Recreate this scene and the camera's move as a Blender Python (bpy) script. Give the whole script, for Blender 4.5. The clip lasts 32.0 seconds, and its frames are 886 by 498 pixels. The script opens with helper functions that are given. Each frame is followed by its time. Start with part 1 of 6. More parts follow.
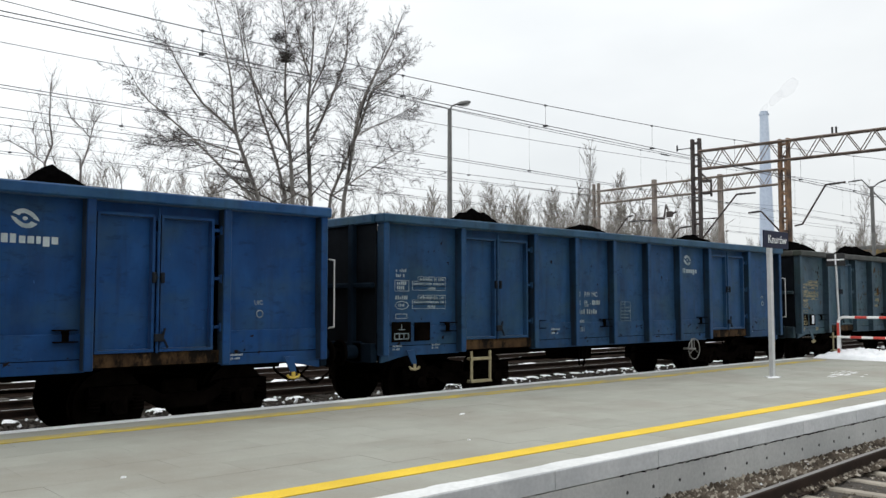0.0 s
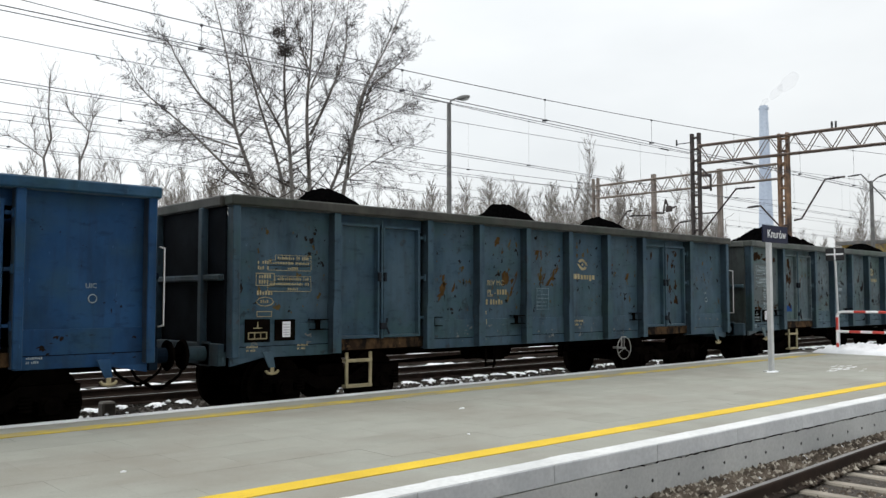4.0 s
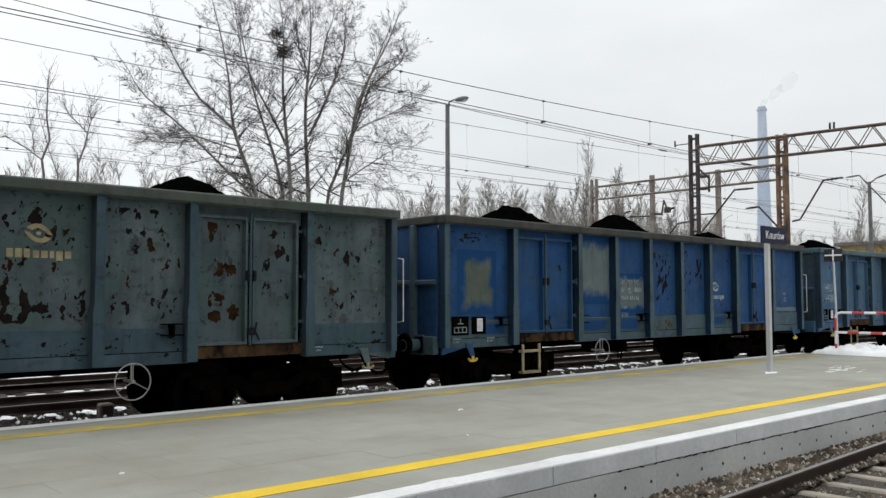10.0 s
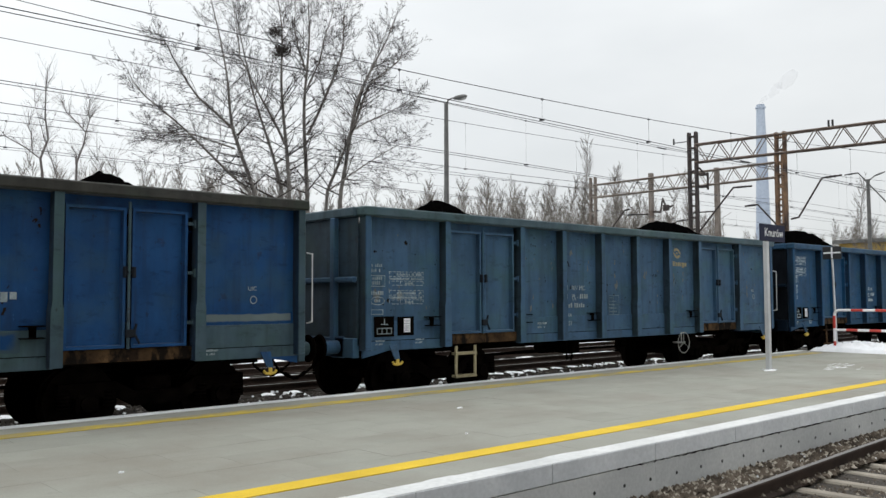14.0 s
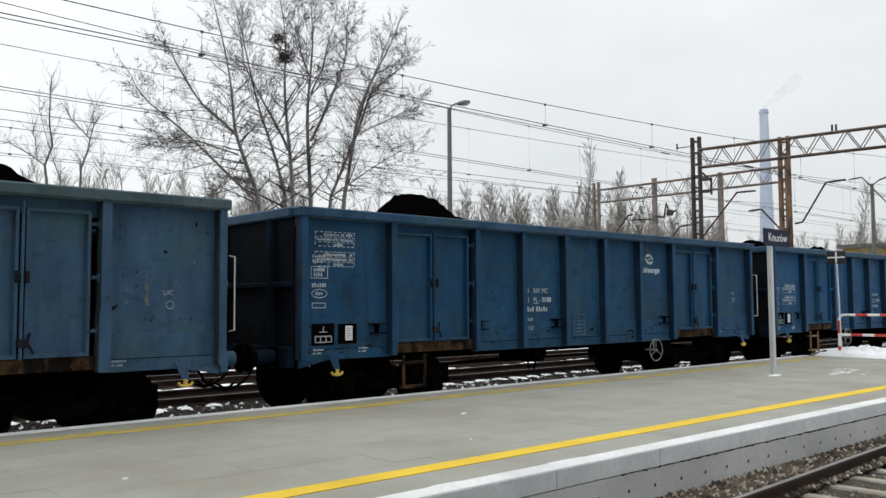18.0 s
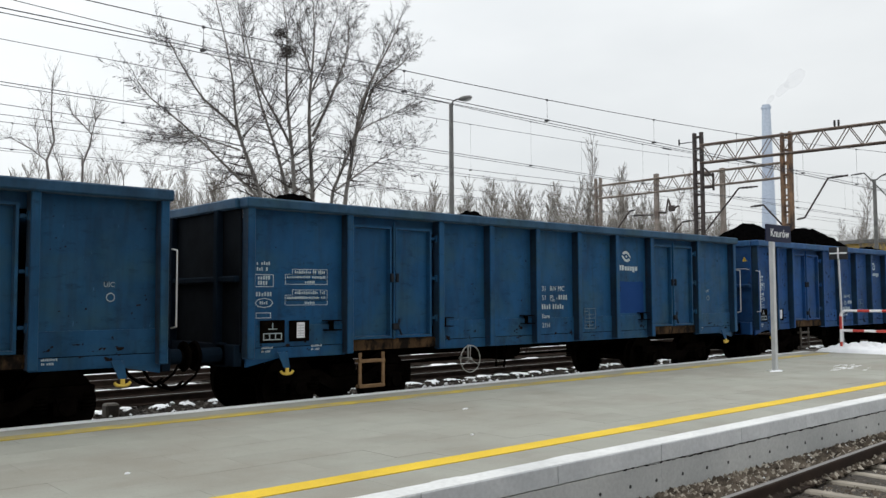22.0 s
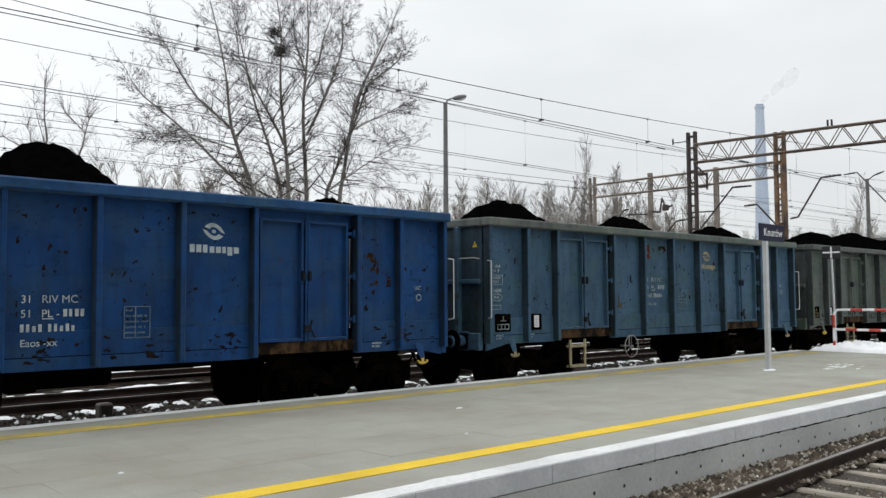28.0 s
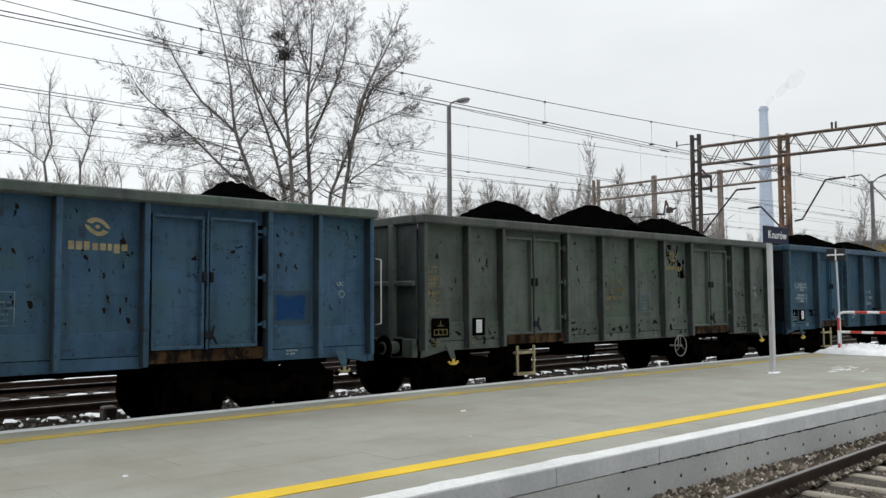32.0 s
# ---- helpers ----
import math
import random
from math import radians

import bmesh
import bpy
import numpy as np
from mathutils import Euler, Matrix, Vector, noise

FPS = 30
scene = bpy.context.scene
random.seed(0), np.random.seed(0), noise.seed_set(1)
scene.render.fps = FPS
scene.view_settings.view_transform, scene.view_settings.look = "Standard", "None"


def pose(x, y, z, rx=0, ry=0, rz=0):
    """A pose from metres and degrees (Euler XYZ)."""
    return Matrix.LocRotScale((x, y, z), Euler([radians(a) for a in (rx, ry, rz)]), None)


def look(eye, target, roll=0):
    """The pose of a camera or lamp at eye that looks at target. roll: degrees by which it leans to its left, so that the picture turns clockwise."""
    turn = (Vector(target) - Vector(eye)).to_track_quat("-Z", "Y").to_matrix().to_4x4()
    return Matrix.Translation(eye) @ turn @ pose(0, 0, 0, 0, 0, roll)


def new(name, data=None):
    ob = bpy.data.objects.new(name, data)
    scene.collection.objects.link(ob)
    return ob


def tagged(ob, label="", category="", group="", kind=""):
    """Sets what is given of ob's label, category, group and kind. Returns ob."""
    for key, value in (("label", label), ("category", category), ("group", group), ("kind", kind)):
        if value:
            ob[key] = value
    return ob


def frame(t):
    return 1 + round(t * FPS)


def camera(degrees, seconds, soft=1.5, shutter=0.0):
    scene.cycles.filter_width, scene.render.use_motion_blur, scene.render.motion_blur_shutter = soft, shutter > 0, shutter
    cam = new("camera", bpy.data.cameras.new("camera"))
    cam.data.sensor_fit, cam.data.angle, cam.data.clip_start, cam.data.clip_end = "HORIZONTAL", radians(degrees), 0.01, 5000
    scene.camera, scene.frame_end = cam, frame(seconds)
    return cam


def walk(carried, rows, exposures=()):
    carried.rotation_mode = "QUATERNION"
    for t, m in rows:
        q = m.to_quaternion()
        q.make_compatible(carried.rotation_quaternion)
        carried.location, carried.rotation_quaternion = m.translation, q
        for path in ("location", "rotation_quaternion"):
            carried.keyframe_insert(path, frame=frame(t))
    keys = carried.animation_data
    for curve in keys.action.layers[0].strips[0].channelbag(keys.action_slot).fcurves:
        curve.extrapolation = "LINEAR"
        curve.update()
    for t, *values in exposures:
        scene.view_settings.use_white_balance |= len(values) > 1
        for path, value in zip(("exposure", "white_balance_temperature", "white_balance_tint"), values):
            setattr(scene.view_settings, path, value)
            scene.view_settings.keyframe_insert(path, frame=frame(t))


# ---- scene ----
# The eye rests in one place and sways by parts of a degree: seconds, turn from +Y to +X, tilt, roll.
cam = camera(55.2, 32.0, soft=1.45)
AIM = [
    (0, 41.902, 3.694, -0.046), (0.5, 41.855, 3.635, -0.052), (1, 41.834, 3.524, -0.019), (1.5, 41.797, 3.466, -0.059),
    (2, 41.824, 3.382, -0.01), (2.5, 41.815, 3.302, -0.098), (3, 41.828, 3.308, 0.067), (3.5, 41.905, 3.311, 0.005),
    (5.5, 41.922, 3.419, -0.181), (6, 41.949, 3.533, 0.008), (6.5, 42.011, 3.582, 0.039), (7, 42.074, 3.657, 0.1),
    (7.5, 42.15, 3.624, 0.081), (8, 42.183, 3.624, -0.047), (8.5, 42.18, 3.598, -0.043), (9, 42.116, 3.522, -0.12),
    (9.5, 42.076, 3.5, -0.035), (10, 42.039, 3.411, -0.106), (10.5, 41.987, 3.409, -0.125), (11, 41.959, 3.359, -0.364),
    (11.5, 41.928, 3.203, -0.38), (12, 41.903, 3.256, -0.378), (12.5, 41.905, 3.241, -0.278), (13, 42.011, 3.275, -0.264),
    (13.5, 42.102, 3.237, -0.191), (14, 42.108, 3.296, -0.219), (14.5, 42.1, 3.349, -0.349), (16.5, 41.824, 3.471, -0.276),
    (17, 41.822, 3.538, -0.218), (17.5, 41.838, 3.585, -0.381), (18, 41.876, 3.669, -0.335), (18.5, 41.856, 3.543, -0.383),
    (19, 41.83, 3.513, -0.401), (19.5, 41.818, 3.574, -0.223), (20, 41.811, 3.548, -0.219), (20.5, 41.715, 3.468, -0.394),
    (21, 41.745, 3.484, -0.317), (21.5, 41.745, 3.42, -0.296), (22, 41.759, 3.368, -0.291), (22.5, 41.836, 3.199, -0.461),
    (23, 41.89, 3.11, -0.329), (23.5, 41.946, 3.069, -0.356), (24, 42.009, 3.012, -0.352), (24.5, 42.07, 3.019, -0.476),
    (25, 42.036, 3.095, -0.37), (25.5, 42.086, 2.906, -0.493), (27.5, 42.136, 3.321, -0.342), (28, 42.147, 3.313, -0.317),
    (28.5, 42.143, 3.34, -0.395), (29, 42.038, 3.41, -0.358), (29.5, 42.04, 3.412, -0.304), (30, 41.992, 3.426, -0.303),
    (30.5, 41.992, 3.357, -0.35), (31, 41.912, 3.398, -0.422), (31.5, 41.891, 3.476, -0.291), (32, 41.895, 3.503, -0.364),
]
EYE = Vector((0, 0, 1.40))


def aim(turn, tilt, roll):
    a, b = radians(turn), radians(tilt)
    return look(EYE, EYE + Vector((math.sin(a) * math.cos(b), math.cos(a) * math.cos(b), math.sin(b))), roll)


walk(cam, [(t, aim(a, b, c)) for t, a, b, c in AIM], exposures=[(0, 0.80), (6.8, 0.80), (8.8, 0.67), (32, 0.67)])


# ---- light: an even overcast winter sky ----
def make_world():
    world = bpy.data.worlds.new("sky")
    scene.world = world
    world.use_nodes = True
    nt = world.node_tree
    nt.nodes.clear()
    out = nt.nodes.new("ShaderNodeOutputWorld")
    bg = nt.nodes.new("ShaderNodeBackground")
    sky = nt.nodes.new("ShaderNodeTexSky")
    sky.sky_type, sky.sun_disc = "NISHITA", False
    sky.sun_elevation, sky.sun_rotation = radians(24), radians(200)
    strength = nt.nodes.new("ShaderNodeVectorMath")
    strength.operation = "SCALE"
    strength.inputs["Scale"].default_value = 0.05
    co = nt.nodes.new("ShaderNodeTexCoord")
    mp = nt.nodes.new("ShaderNodeMapping")
    mp.inputs["Scale"].default_value = (1.2, 1.2, 3.0)
    cloud = nt.nodes.new("ShaderNodeTexNoise")
    cloud.inputs["Scale"].default_value = 1.7
    cloud.inputs["Detail"].default_value = 5.0
    ramp = nt.nodes.new("ShaderNodeValToRGB")
    ramp.color_ramp.elements[0].position, ramp.color_ramp.elements[0].color = 0.30, (0.644, 0.667, 0.680, 1)
    ramp.color_ramp.elements[1].position, ramp.color_ramp.elements[1].color = 0.66, (0.768, 0.788, 0.794, 1)
    mix = nt.nodes.new("ShaderNodeMix")
    mix.data_type = "RGBA"
    mix.inputs[0].default_value = 0.90
    L = nt.links.new
    L(co.outputs["Generated"], mp.inputs["Vector"])
    L(mp.outputs["Vector"], cloud.inputs["Vector"])
    L(cloud.outputs["Fac"], ramp.inputs["Fac"])
    L(sky.outputs["Color"], strength.inputs[0])
    L(strength.outputs["Vector"], mix.inputs[6])
    L(ramp.outputs["Color"], mix.inputs[7])
    xyz = nt.nodes.new("ShaderNodeSeparateXYZ")
    fall = nt.nodes.new("ShaderNodeMapRange")
    fall.inputs["From Min"].default_value, fall.inputs["From Max"].default_value = -1.0, 1.0
    fall.inputs["To Min"].default_value, fall.inputs["To Max"].default_value = 1.13, 0.725
    dim = nt.nodes.new("ShaderNodeVectorMath")
    dim.operation = "SCALE"
    L(co.outputs["Generated"], xyz.inputs[0])
    L(xyz.outputs["X"], fall.inputs["Value"])
    # an overcast sky is brighter towards the zenith
    rise = nt.nodes.new("ShaderNodeMapRange")
    rise.inputs["From Min"].default_value, rise.inputs["From Max"].default_value = 0.02, 1.0
    rise.inputs["To Min"].default_value, rise.inputs["To Max"].default_value = 0.93, 1.55
    both = nt.nodes.new("ShaderNodeMath")
    both.operation = "MULTIPLY"
    L(xyz.outputs["Z"], rise.inputs["Value"])
    L(rise.outputs[0], both.inputs[0])
    L(fall.outputs[0], both.inputs[1])
    L(mix.outputs[2], dim.inputs[0])
    L(both.outputs[0], dim.inputs["Scale"])
    L(dim.outputs["Vector"], bg.inputs["Color"])
    bg.inputs["Strength"].default_value = 1.0
    L(bg.outputs["Background"], out.inputs["Surface"])


make_world()
sun = new("sun", bpy.data.lights.new("sun", "SUN"))
sun.data.energy, sun.data.angle, sun.data.color = 0.50, radians(40), (1.0, 0.97, 0.93)
sun.matrix_world = look((10, 25, 60), (0, 0, 0))


# ---- materials ----
class Nodes:
    """Short hand for building one node material."""

    def __init__(self, name):
        self.mat = bpy.data.materials.new(name)
        self.mat.use_nodes = True
        self.nt = self.mat.node_tree
        self.nt.nodes.clear()
        self.out = self.node("ShaderNodeOutputMaterial")
        self.bsdf = self.node("ShaderNodeBsdfPrincipled")
        self.link(self.bsdf.outputs[0], self.out.inputs[0])
        self.coord = self.node("ShaderNodeTexCoord").outputs["Object"]

    def node(self, kind):
        return self.nt.nodes.new(kind)

    def link(self, a, b):
        self.nt.links.new(a, b)

    def per_object(self, spread=40.0):
        info = self.node("ShaderNodeObjectInfo")
        mul = self.node("ShaderNodeMath")
        mul.operation = "MULTIPLY"
        mul.inputs[1].default_value = spread
        add = self.node("ShaderNodeVectorMath")
        self.link(info.outputs["Random"], mul.inputs[0])
        self.link(self.coord, add.inputs[0])
        self.link(mul.outputs[0], add.inputs[1])
        self.coord = add.outputs[0]
        return info.outputs["Random"]

    def noise(self, scale, detail=4.0, stretch=None, rough=0.55, shift=None):
        co = self.coord
        if stretch or shift:
            mp = self.node("ShaderNodeMapping")
            if stretch:
                mp.inputs["Scale"].default_value = stretch
            if shift:
                mp.inputs["Location"].default_value = shift
            self.link(co, mp.inputs["Vector"])
            co = mp.outputs["Vector"]
        n = self.node("ShaderNodeTexNoise")
        n.inputs["Scale"].default_value = scale
        n.inputs["Detail"].default_value = detail
        n.inputs["Roughness"].default_value = rough
        self.link(co, n.inputs["Vector"])
        return n.outputs["Fac"]

    def band(self, value, lo, hi, top=1.0):
        r = self.node("ShaderNodeMapRange")
        r.inputs["From Min"].default_value, r.inputs["From Max"].default_value = lo, hi
        r.inputs["To Min"].default_value, r.inputs["To Max"].default_value = 0.0, top
        self.link(value, r.inputs["Value"])
        return r.outputs[0]

    def mix(self, fac, a, b):
        m = self.node("ShaderNodeMix")
        m.data_type = "RGBA"
        for sock, v in ((m.inputs[0], fac), (m.inputs[6], a), (m.inputs[7], b)):
            if isinstance(v, (int, float)):
                sock.default_value = v
            elif isinstance(v, tuple):
                sock.default_value = (*v, 1)
            else:
                self.link(v, sock)
        return m.outputs[2]

    def times(self, a, b):
        m = self.node("ShaderNodeMath")
        m.operation = "MULTIPLY"
        for sock, v in zip(m.inputs, (a, b)):
            if isinstance(v, (int, float)):
                sock.default_value = v
            else:
                self.link(v, sock)
        return m.outputs[0]

    def done(self, colour, rough=0.6, metal=0.0, bump=None, strength=0.3, dist=0.01, spec=0.5):
        b = self.bsdf
        for sock, v in ((b.inputs["Base Color"], colour), (b.inputs["Roughness"], rough), (b.inputs["Metallic"], metal)):
            if isinstance(v, tuple):
                sock.default_value = (*v, 1)
            elif isinstance(v, (int, float)):
                sock.default_value = v
            else:
                self.link(v, sock)
        b.inputs["Specular IOR Level"].default_value = spec
        if bump is not None:
            bp = self.node("ShaderNodeBump")
            bp.inputs["Strength"].default_value, bp.inputs["Distance"].default_value = strength, dist
            self.link(bump, bp.inputs["Height"])
            self.link(bp.outputs[0], b.inputs["Normal"])
        return self.mat


def plain(name, a, b, scale=6.0, rough=0.7, metal=0.0, fine=60.0, strength=0.25, dist=0.004, spec=0.4, stretch=None):
    """A surface of two tones, mottled at a coarse and a fine scale."""
    n = Nodes(name)
    n.per_object()
    big, small = n.noise(scale, 5, stretch), n.noise(fine, 3, stretch)
    c = n.mix(n.band(big, 0.3, 0.7), a, b)
    c = n.mix(n.band(small, 0.35, 0.8, 0.35), c, tuple(0.6 * v for v in a))
    return n.done(c, rough, metal, small, strength, dist, spec)


SHEEN, DUST = 0.12, 0.10      # gloss of the wagon paint, and the film of dust on it


def wagon_paint(name, base, faded, rust, grime=0.35, chips=0.62):
    """Worn wagon paint: faded areas, vertical dirt streaks, rust chips and scratches."""
    n = Nodes(name)
    n.per_object()
    base, faded = tuple(0.98 * v for v in base), tuple(1.02 * v for v in faded)
    c = n.mix(n.band(n.noise(1.1, 5), 0.35, 0.68), base, faded)
    c = n.mix(n.band(n.noise(2.1, 6, (1, 1, 0.55), 0.6), 0.42, 0.74, 0.75), c, tuple(0.45 * v for v in base))
    lum = sum(base) / 3
    aged = (0.60 * base[0] + 0.22 * lum, 0.80 * base[1] + 0.28 * lum, 0.62 * base[2] + 0.24 * lum)
    c = n.mix(n.band(n.noise(1.5, 6, (0.8, 0.8, 1.1), 0.6, (7, 1, 2)), 0.47, 0.68, 0.8), c, aged)
    smudge = n.band(n.noise(6.5, 6, (0.6, 0.6, 1.5), 0.65, (2, 6, 8)), 0.56, 0.72, 0.55)
    c = n.mix(smudge, c, tuple(0.28 * v for v in base))
    streak = n.band(n.noise(5.0, 6, (1.6, 1.6, 0.14)), 0.50, 0.74, grime)
    c = n.mix(streak, c, (0.012, 0.011, 0.010))
    dust = n.band(n.noise(2.3, 6, (1, 1, 0.5), 0.6, (5, 3, 1)), 0.55, 0.8, 0.28)
    c = n.mix(dust, c, tuple(0.8 * v + 0.012 for v in faded))
    where = n.band(n.noise(0.9, 3, None, 0.5, (3, 8, 6)), 0.42, 0.58)
    big = n.band(n.noise(3.6, 8, (1.0, 1.0, 0.85), 0.66, (9, 2, 4)), chips, chips + 0.02)
    small = n.band(n.noise(11.0, 6, (1, 1, 0.8), 0.65, (1, 7, 3)), chips + 0.03, chips + 0.05)
    rusty = n.mix(n.band(n.noise(7.0, 4), 0.42, 0.66), (0.010, 0.008, 0.007), (0.052, 0.025, 0.013))
    c = n.mix(n.times(n.times(big, where), rust), c, rusty)
    c = n.mix(n.times(small, min(1.0, rust * 1.1)), c, (0.011, 0.009, 0.008))
    scuff = n.band(n.noise(15.0, 4, (1, 1, 0.35), 0.6, (4, 4, 9)), 0.70, 0.74, 0.4)
    c = n.mix(scuff, c, tuple(1.6 * v + 0.03 for v in faded))
    add = n.node("ShaderNodeMath")
    n.link(n.times(n.noise(1.7, 2, None, 0.4, (6, 6, 2)), 9.0), add.inputs[0])
    n.link(n.times(n.noise(26.0, 5), 0.5), add.inputs[1])
    n.bsdf.inputs["Sheen Weight"].default_value = DUST
    n.bsdf.inputs["Sheen Roughness"].default_value = 0.45
    n.bsdf.inputs["Sheen Tint"].default_value = (0.72, 0.80, 0.86, 1)
    return n.done(c, n.band(n.noise(4.0), -0.6, 1.0, 0.88), 0.0, add.outputs[0], 0.35, 0.004, SHEEN)


def snow_mix(name, a, b, amount=0.5, scale=3.0):
    """Dark ground with wet snow lying in patches."""
    n = Nodes(name)
    ground = n.mix(n.band(n.noise(9.0, 6), 0.3, 0.7), a, b)
    ground = n.mix(n.band(n.noise(60.0, 3), 0.4, 0.75, 0.6), ground, tuple(1.8 * v for v in b))
    patch = n.band(n.noise(scale, 8, None, 0.65), 1.0 - amount - 0.02, 1.0 - amount + 0.04)
    return n.done(n.mix(patch, ground, (0.78, 0.80, 0.83)), 0.85, 0.0, n.noise(30.0, 6), 0.6, 0.05, 0.3)


def slab_concrete():
    """Trodden concrete slabs: each a little lighter or darker, with brown dirt trodden in and damp patches."""
    n = Nodes("concrete_slab")
    place = n.node("ShaderNodeNewGeometry").outputs["Position"]
    own = n.coord
    tone = n.per_object()
    c = n.mix(n.band(n.noise(0.9, 5), 0.3, 0.7), (0.244, 0.248, 0.212), (0.304, 0.308, 0.268))
    c = n.mix(n.band(tone, 0.0, 1.0, 0.40), c, (0.300, 0.300, 0.262))
    n.coord = place
    c = n.mix(n.band(n.noise(0.55, 6, (1, 1, 0), 0.6, (3, 1, 0)), 0.44, 0.64, 0.50), c, (0.196, 0.172, 0.138))
    c = n.mix(n.band(n.noise(1.7, 7, (0.5, 1.2, 0), 0.65, (8, 4, 0)), 0.56, 0.72, 0.30), c, (0.330, 0.326, 0.292))
    c = n.mix(n.band(n.noise(7.0, 6, (0.6, 1, 0), 0.7, (1, 9, 0)), 0.58, 0.74, 0.25), c, (0.150, 0.142, 0.120))
    n.coord = own
    grain = n.noise(45.0, 4)
    c = n.mix(n.band(grain, 0.4, 0.8, 0.25), c, (0.150, 0.150, 0.130))
    return n.done(c, n.band(n.noise(1.2, 4), -1.2, 0.9, 0.9), 0.0, grain, 0.25, 0.003, 0.35)


M_SLAB = slab_concrete()
M_JOINT = plain("slab_joint", (0.250, 0.250, 0.222), (0.310, 0.312, 0.280), 2.0, 0.95)
M_WALL = plain("painted_concrete", (0.400, 0.410, 0.405), (0.540, 0.548, 0.535), 0.9, 0.85, 0, 30, 0.35, 0.006)
M_YELLOW = plain("yellow_line_paint", (0.600, 0.400, 0.012), (0.760, 0.520, 0.022), 1.5, 0.7)
M_EDGEWHITE = plain("trodden_white_paint", (0.560, 0.572, 0.572), (0.730, 0.738, 0.730), 1.6, 0.8, 0, 18, 0.2, 0.003)
M_KERB = plain("whitewashed_kerb", (0.500, 0.520, 0.535), (0.630, 0.645, 0.655), 2.2, 0.8, 0, 25, 0.3, 0.004)


def worn_line():
    """Yellow paint trodden through to the concrete."""
    n = Nodes("worn_yellow_paint")
    c = n.mix(n.band(n.noise(1.5, 4), 0.3, 0.7), (0.380, 0.275, 0.030), (0.520, 0.385, 0.050))
    c = n.mix(n.band(n.noise(4.0, 7, (0.35, 1, 1), 0.65), 0.42, 0.58, 0.80), c, (0.235, 0.225, 0.175))
    return n.done(c, 0.8, 0.0, n.noise(40.0, 4), 0.2, 0.003, 0.3)


M_YELLOW_OLD = worn_line()
M_WHITE = plain("white_paint", (0.70, 0.71, 0.72), (0.80, 0.80, 0.80), 3.0, 0.55)
M_SNOW = plain("wet_snow", (0.76, 0.78, 0.80), (0.86, 0.87, 0.89), 4.0, 0.7, 0, 40, 0.5, 0.02)
M_BALLAST = snow_mix("ballast", (0.022, 0.019, 0.016), (0.055, 0.047, 0.039), 0.33, 2.6)
M_YARD = snow_mix("snowy_yard", (0.050, 0.046, 0.038), (0.090, 0.082, 0.066), 0.56, 0.6)
M_STONE = plain("ballast_stone", (0.028, 0.022, 0.017), (0.200, 0.165, 0.130), 3.0, 0.9, spec=0.1)
M_STONEPALE = plain("pale_ballast_stone", (0.200, 0.175, 0.140), (0.520, 0.480, 0.410), 3.0, 0.9, spec=0.1)
M_STONEDARK = plain("dark_ballast_stone", (0.016, 0.014, 0.012), (0.070, 0.060, 0.050), 3.0, 0.9, spec=0.1)
M_RAIL = plain("rail_side", (0.020, 0.014, 0.011), (0.048, 0.031, 0.023), 3.0, 0.8, 0.0, spec=0.15)
M_RAILTOP = plain("rail_head", (0.200, 0.190, 0.185), (0.300, 0.290, 0.285), 6.0, 0.35, 0.85)
M_SLEEPER = plain("concrete_sleeper", (0.200, 0.180, 0.145), (0.360, 0.325, 0.270), 3.0, 0.9)
M_TIMBER = plain("tarred_sleeper", (0.014, 0.012, 0.010), (0.032, 0.027, 0.022), 4.0, 0.9, spec=0.1)
M_STEEL_RUST = plain("rusty_gantry_paint", (0.105, 0.070, 0.050), (0.235, 0.145, 0.085), 2.2, 0.8, 0.1)
M_STEEL_DARK = plain("dark_gantry_steel", (0.032, 0.027, 0.027), (0.075, 0.058, 0.052), 2.2, 0.75, 0.2)
M_STEEL_LIGHT = plain("grey_gantry_steel", (0.120, 0.092, 0.076), (0.290, 0.255, 0.225), 2.2, 0.75, 0.1)
M_WIRE = plain("wire", (0.045, 0.045, 0.050), (0.070, 0.070, 0.075), 8.0, 0.6, 0.4)
M_POLE = plain("lamp_post_concrete", (0.100, 0.100, 0.098), (0.170, 0.168, 0.160), 3.0, 0.85)
M_GALV = plain("galvanised_steel", (0.45, 0.46, 0.47), (0.56, 0.57, 0.57), 4.0, 0.5, 0.3)
M_NAVY = plain("navy_enamel", (0.004, 0.006, 0.026), (0.006, 0.009, 0.036), 4.0, 0.6, spec=0.2)
M_BLACK = plain("black_enamel", (0.012, 0.012, 0.013), (0.022, 0.022, 0.023), 4.0, 0.5)
M_RED = plain("red_paint", (0.420, 0.030, 0.022), (0.560, 0.055, 0.035), 5.0, 0.55)
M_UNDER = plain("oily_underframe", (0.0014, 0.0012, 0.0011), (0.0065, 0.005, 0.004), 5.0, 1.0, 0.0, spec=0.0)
def rusty_sill():
    """Brown rust under black oil and coal slurry, in runs and blotches."""
    n = Nodes("rusty_sill")
    n.per_object()
    c = n.mix(n.band(n.noise(3.0, 6), 0.35, 0.65), (0.020, 0.012, 0.007), (0.085, 0.050, 0.024))
    c = n.mix(n.band(n.noise(4.5, 7, (1, 1, 0.5), 0.65, (4, 1, 3)), 0.46, 0.58, 0.95), c, (0.004, 0.0035, 0.003))
    c = n.mix(n.band(n.noise(9.0, 5, None, 0.6, (1, 8, 2)), 0.64, 0.70, 0.6), c, (0.130, 0.075, 0.035))
    return n.done(c, 0.9, 0.0, n.noise(18.0, 6), 0.5, 0.012, 0.1)


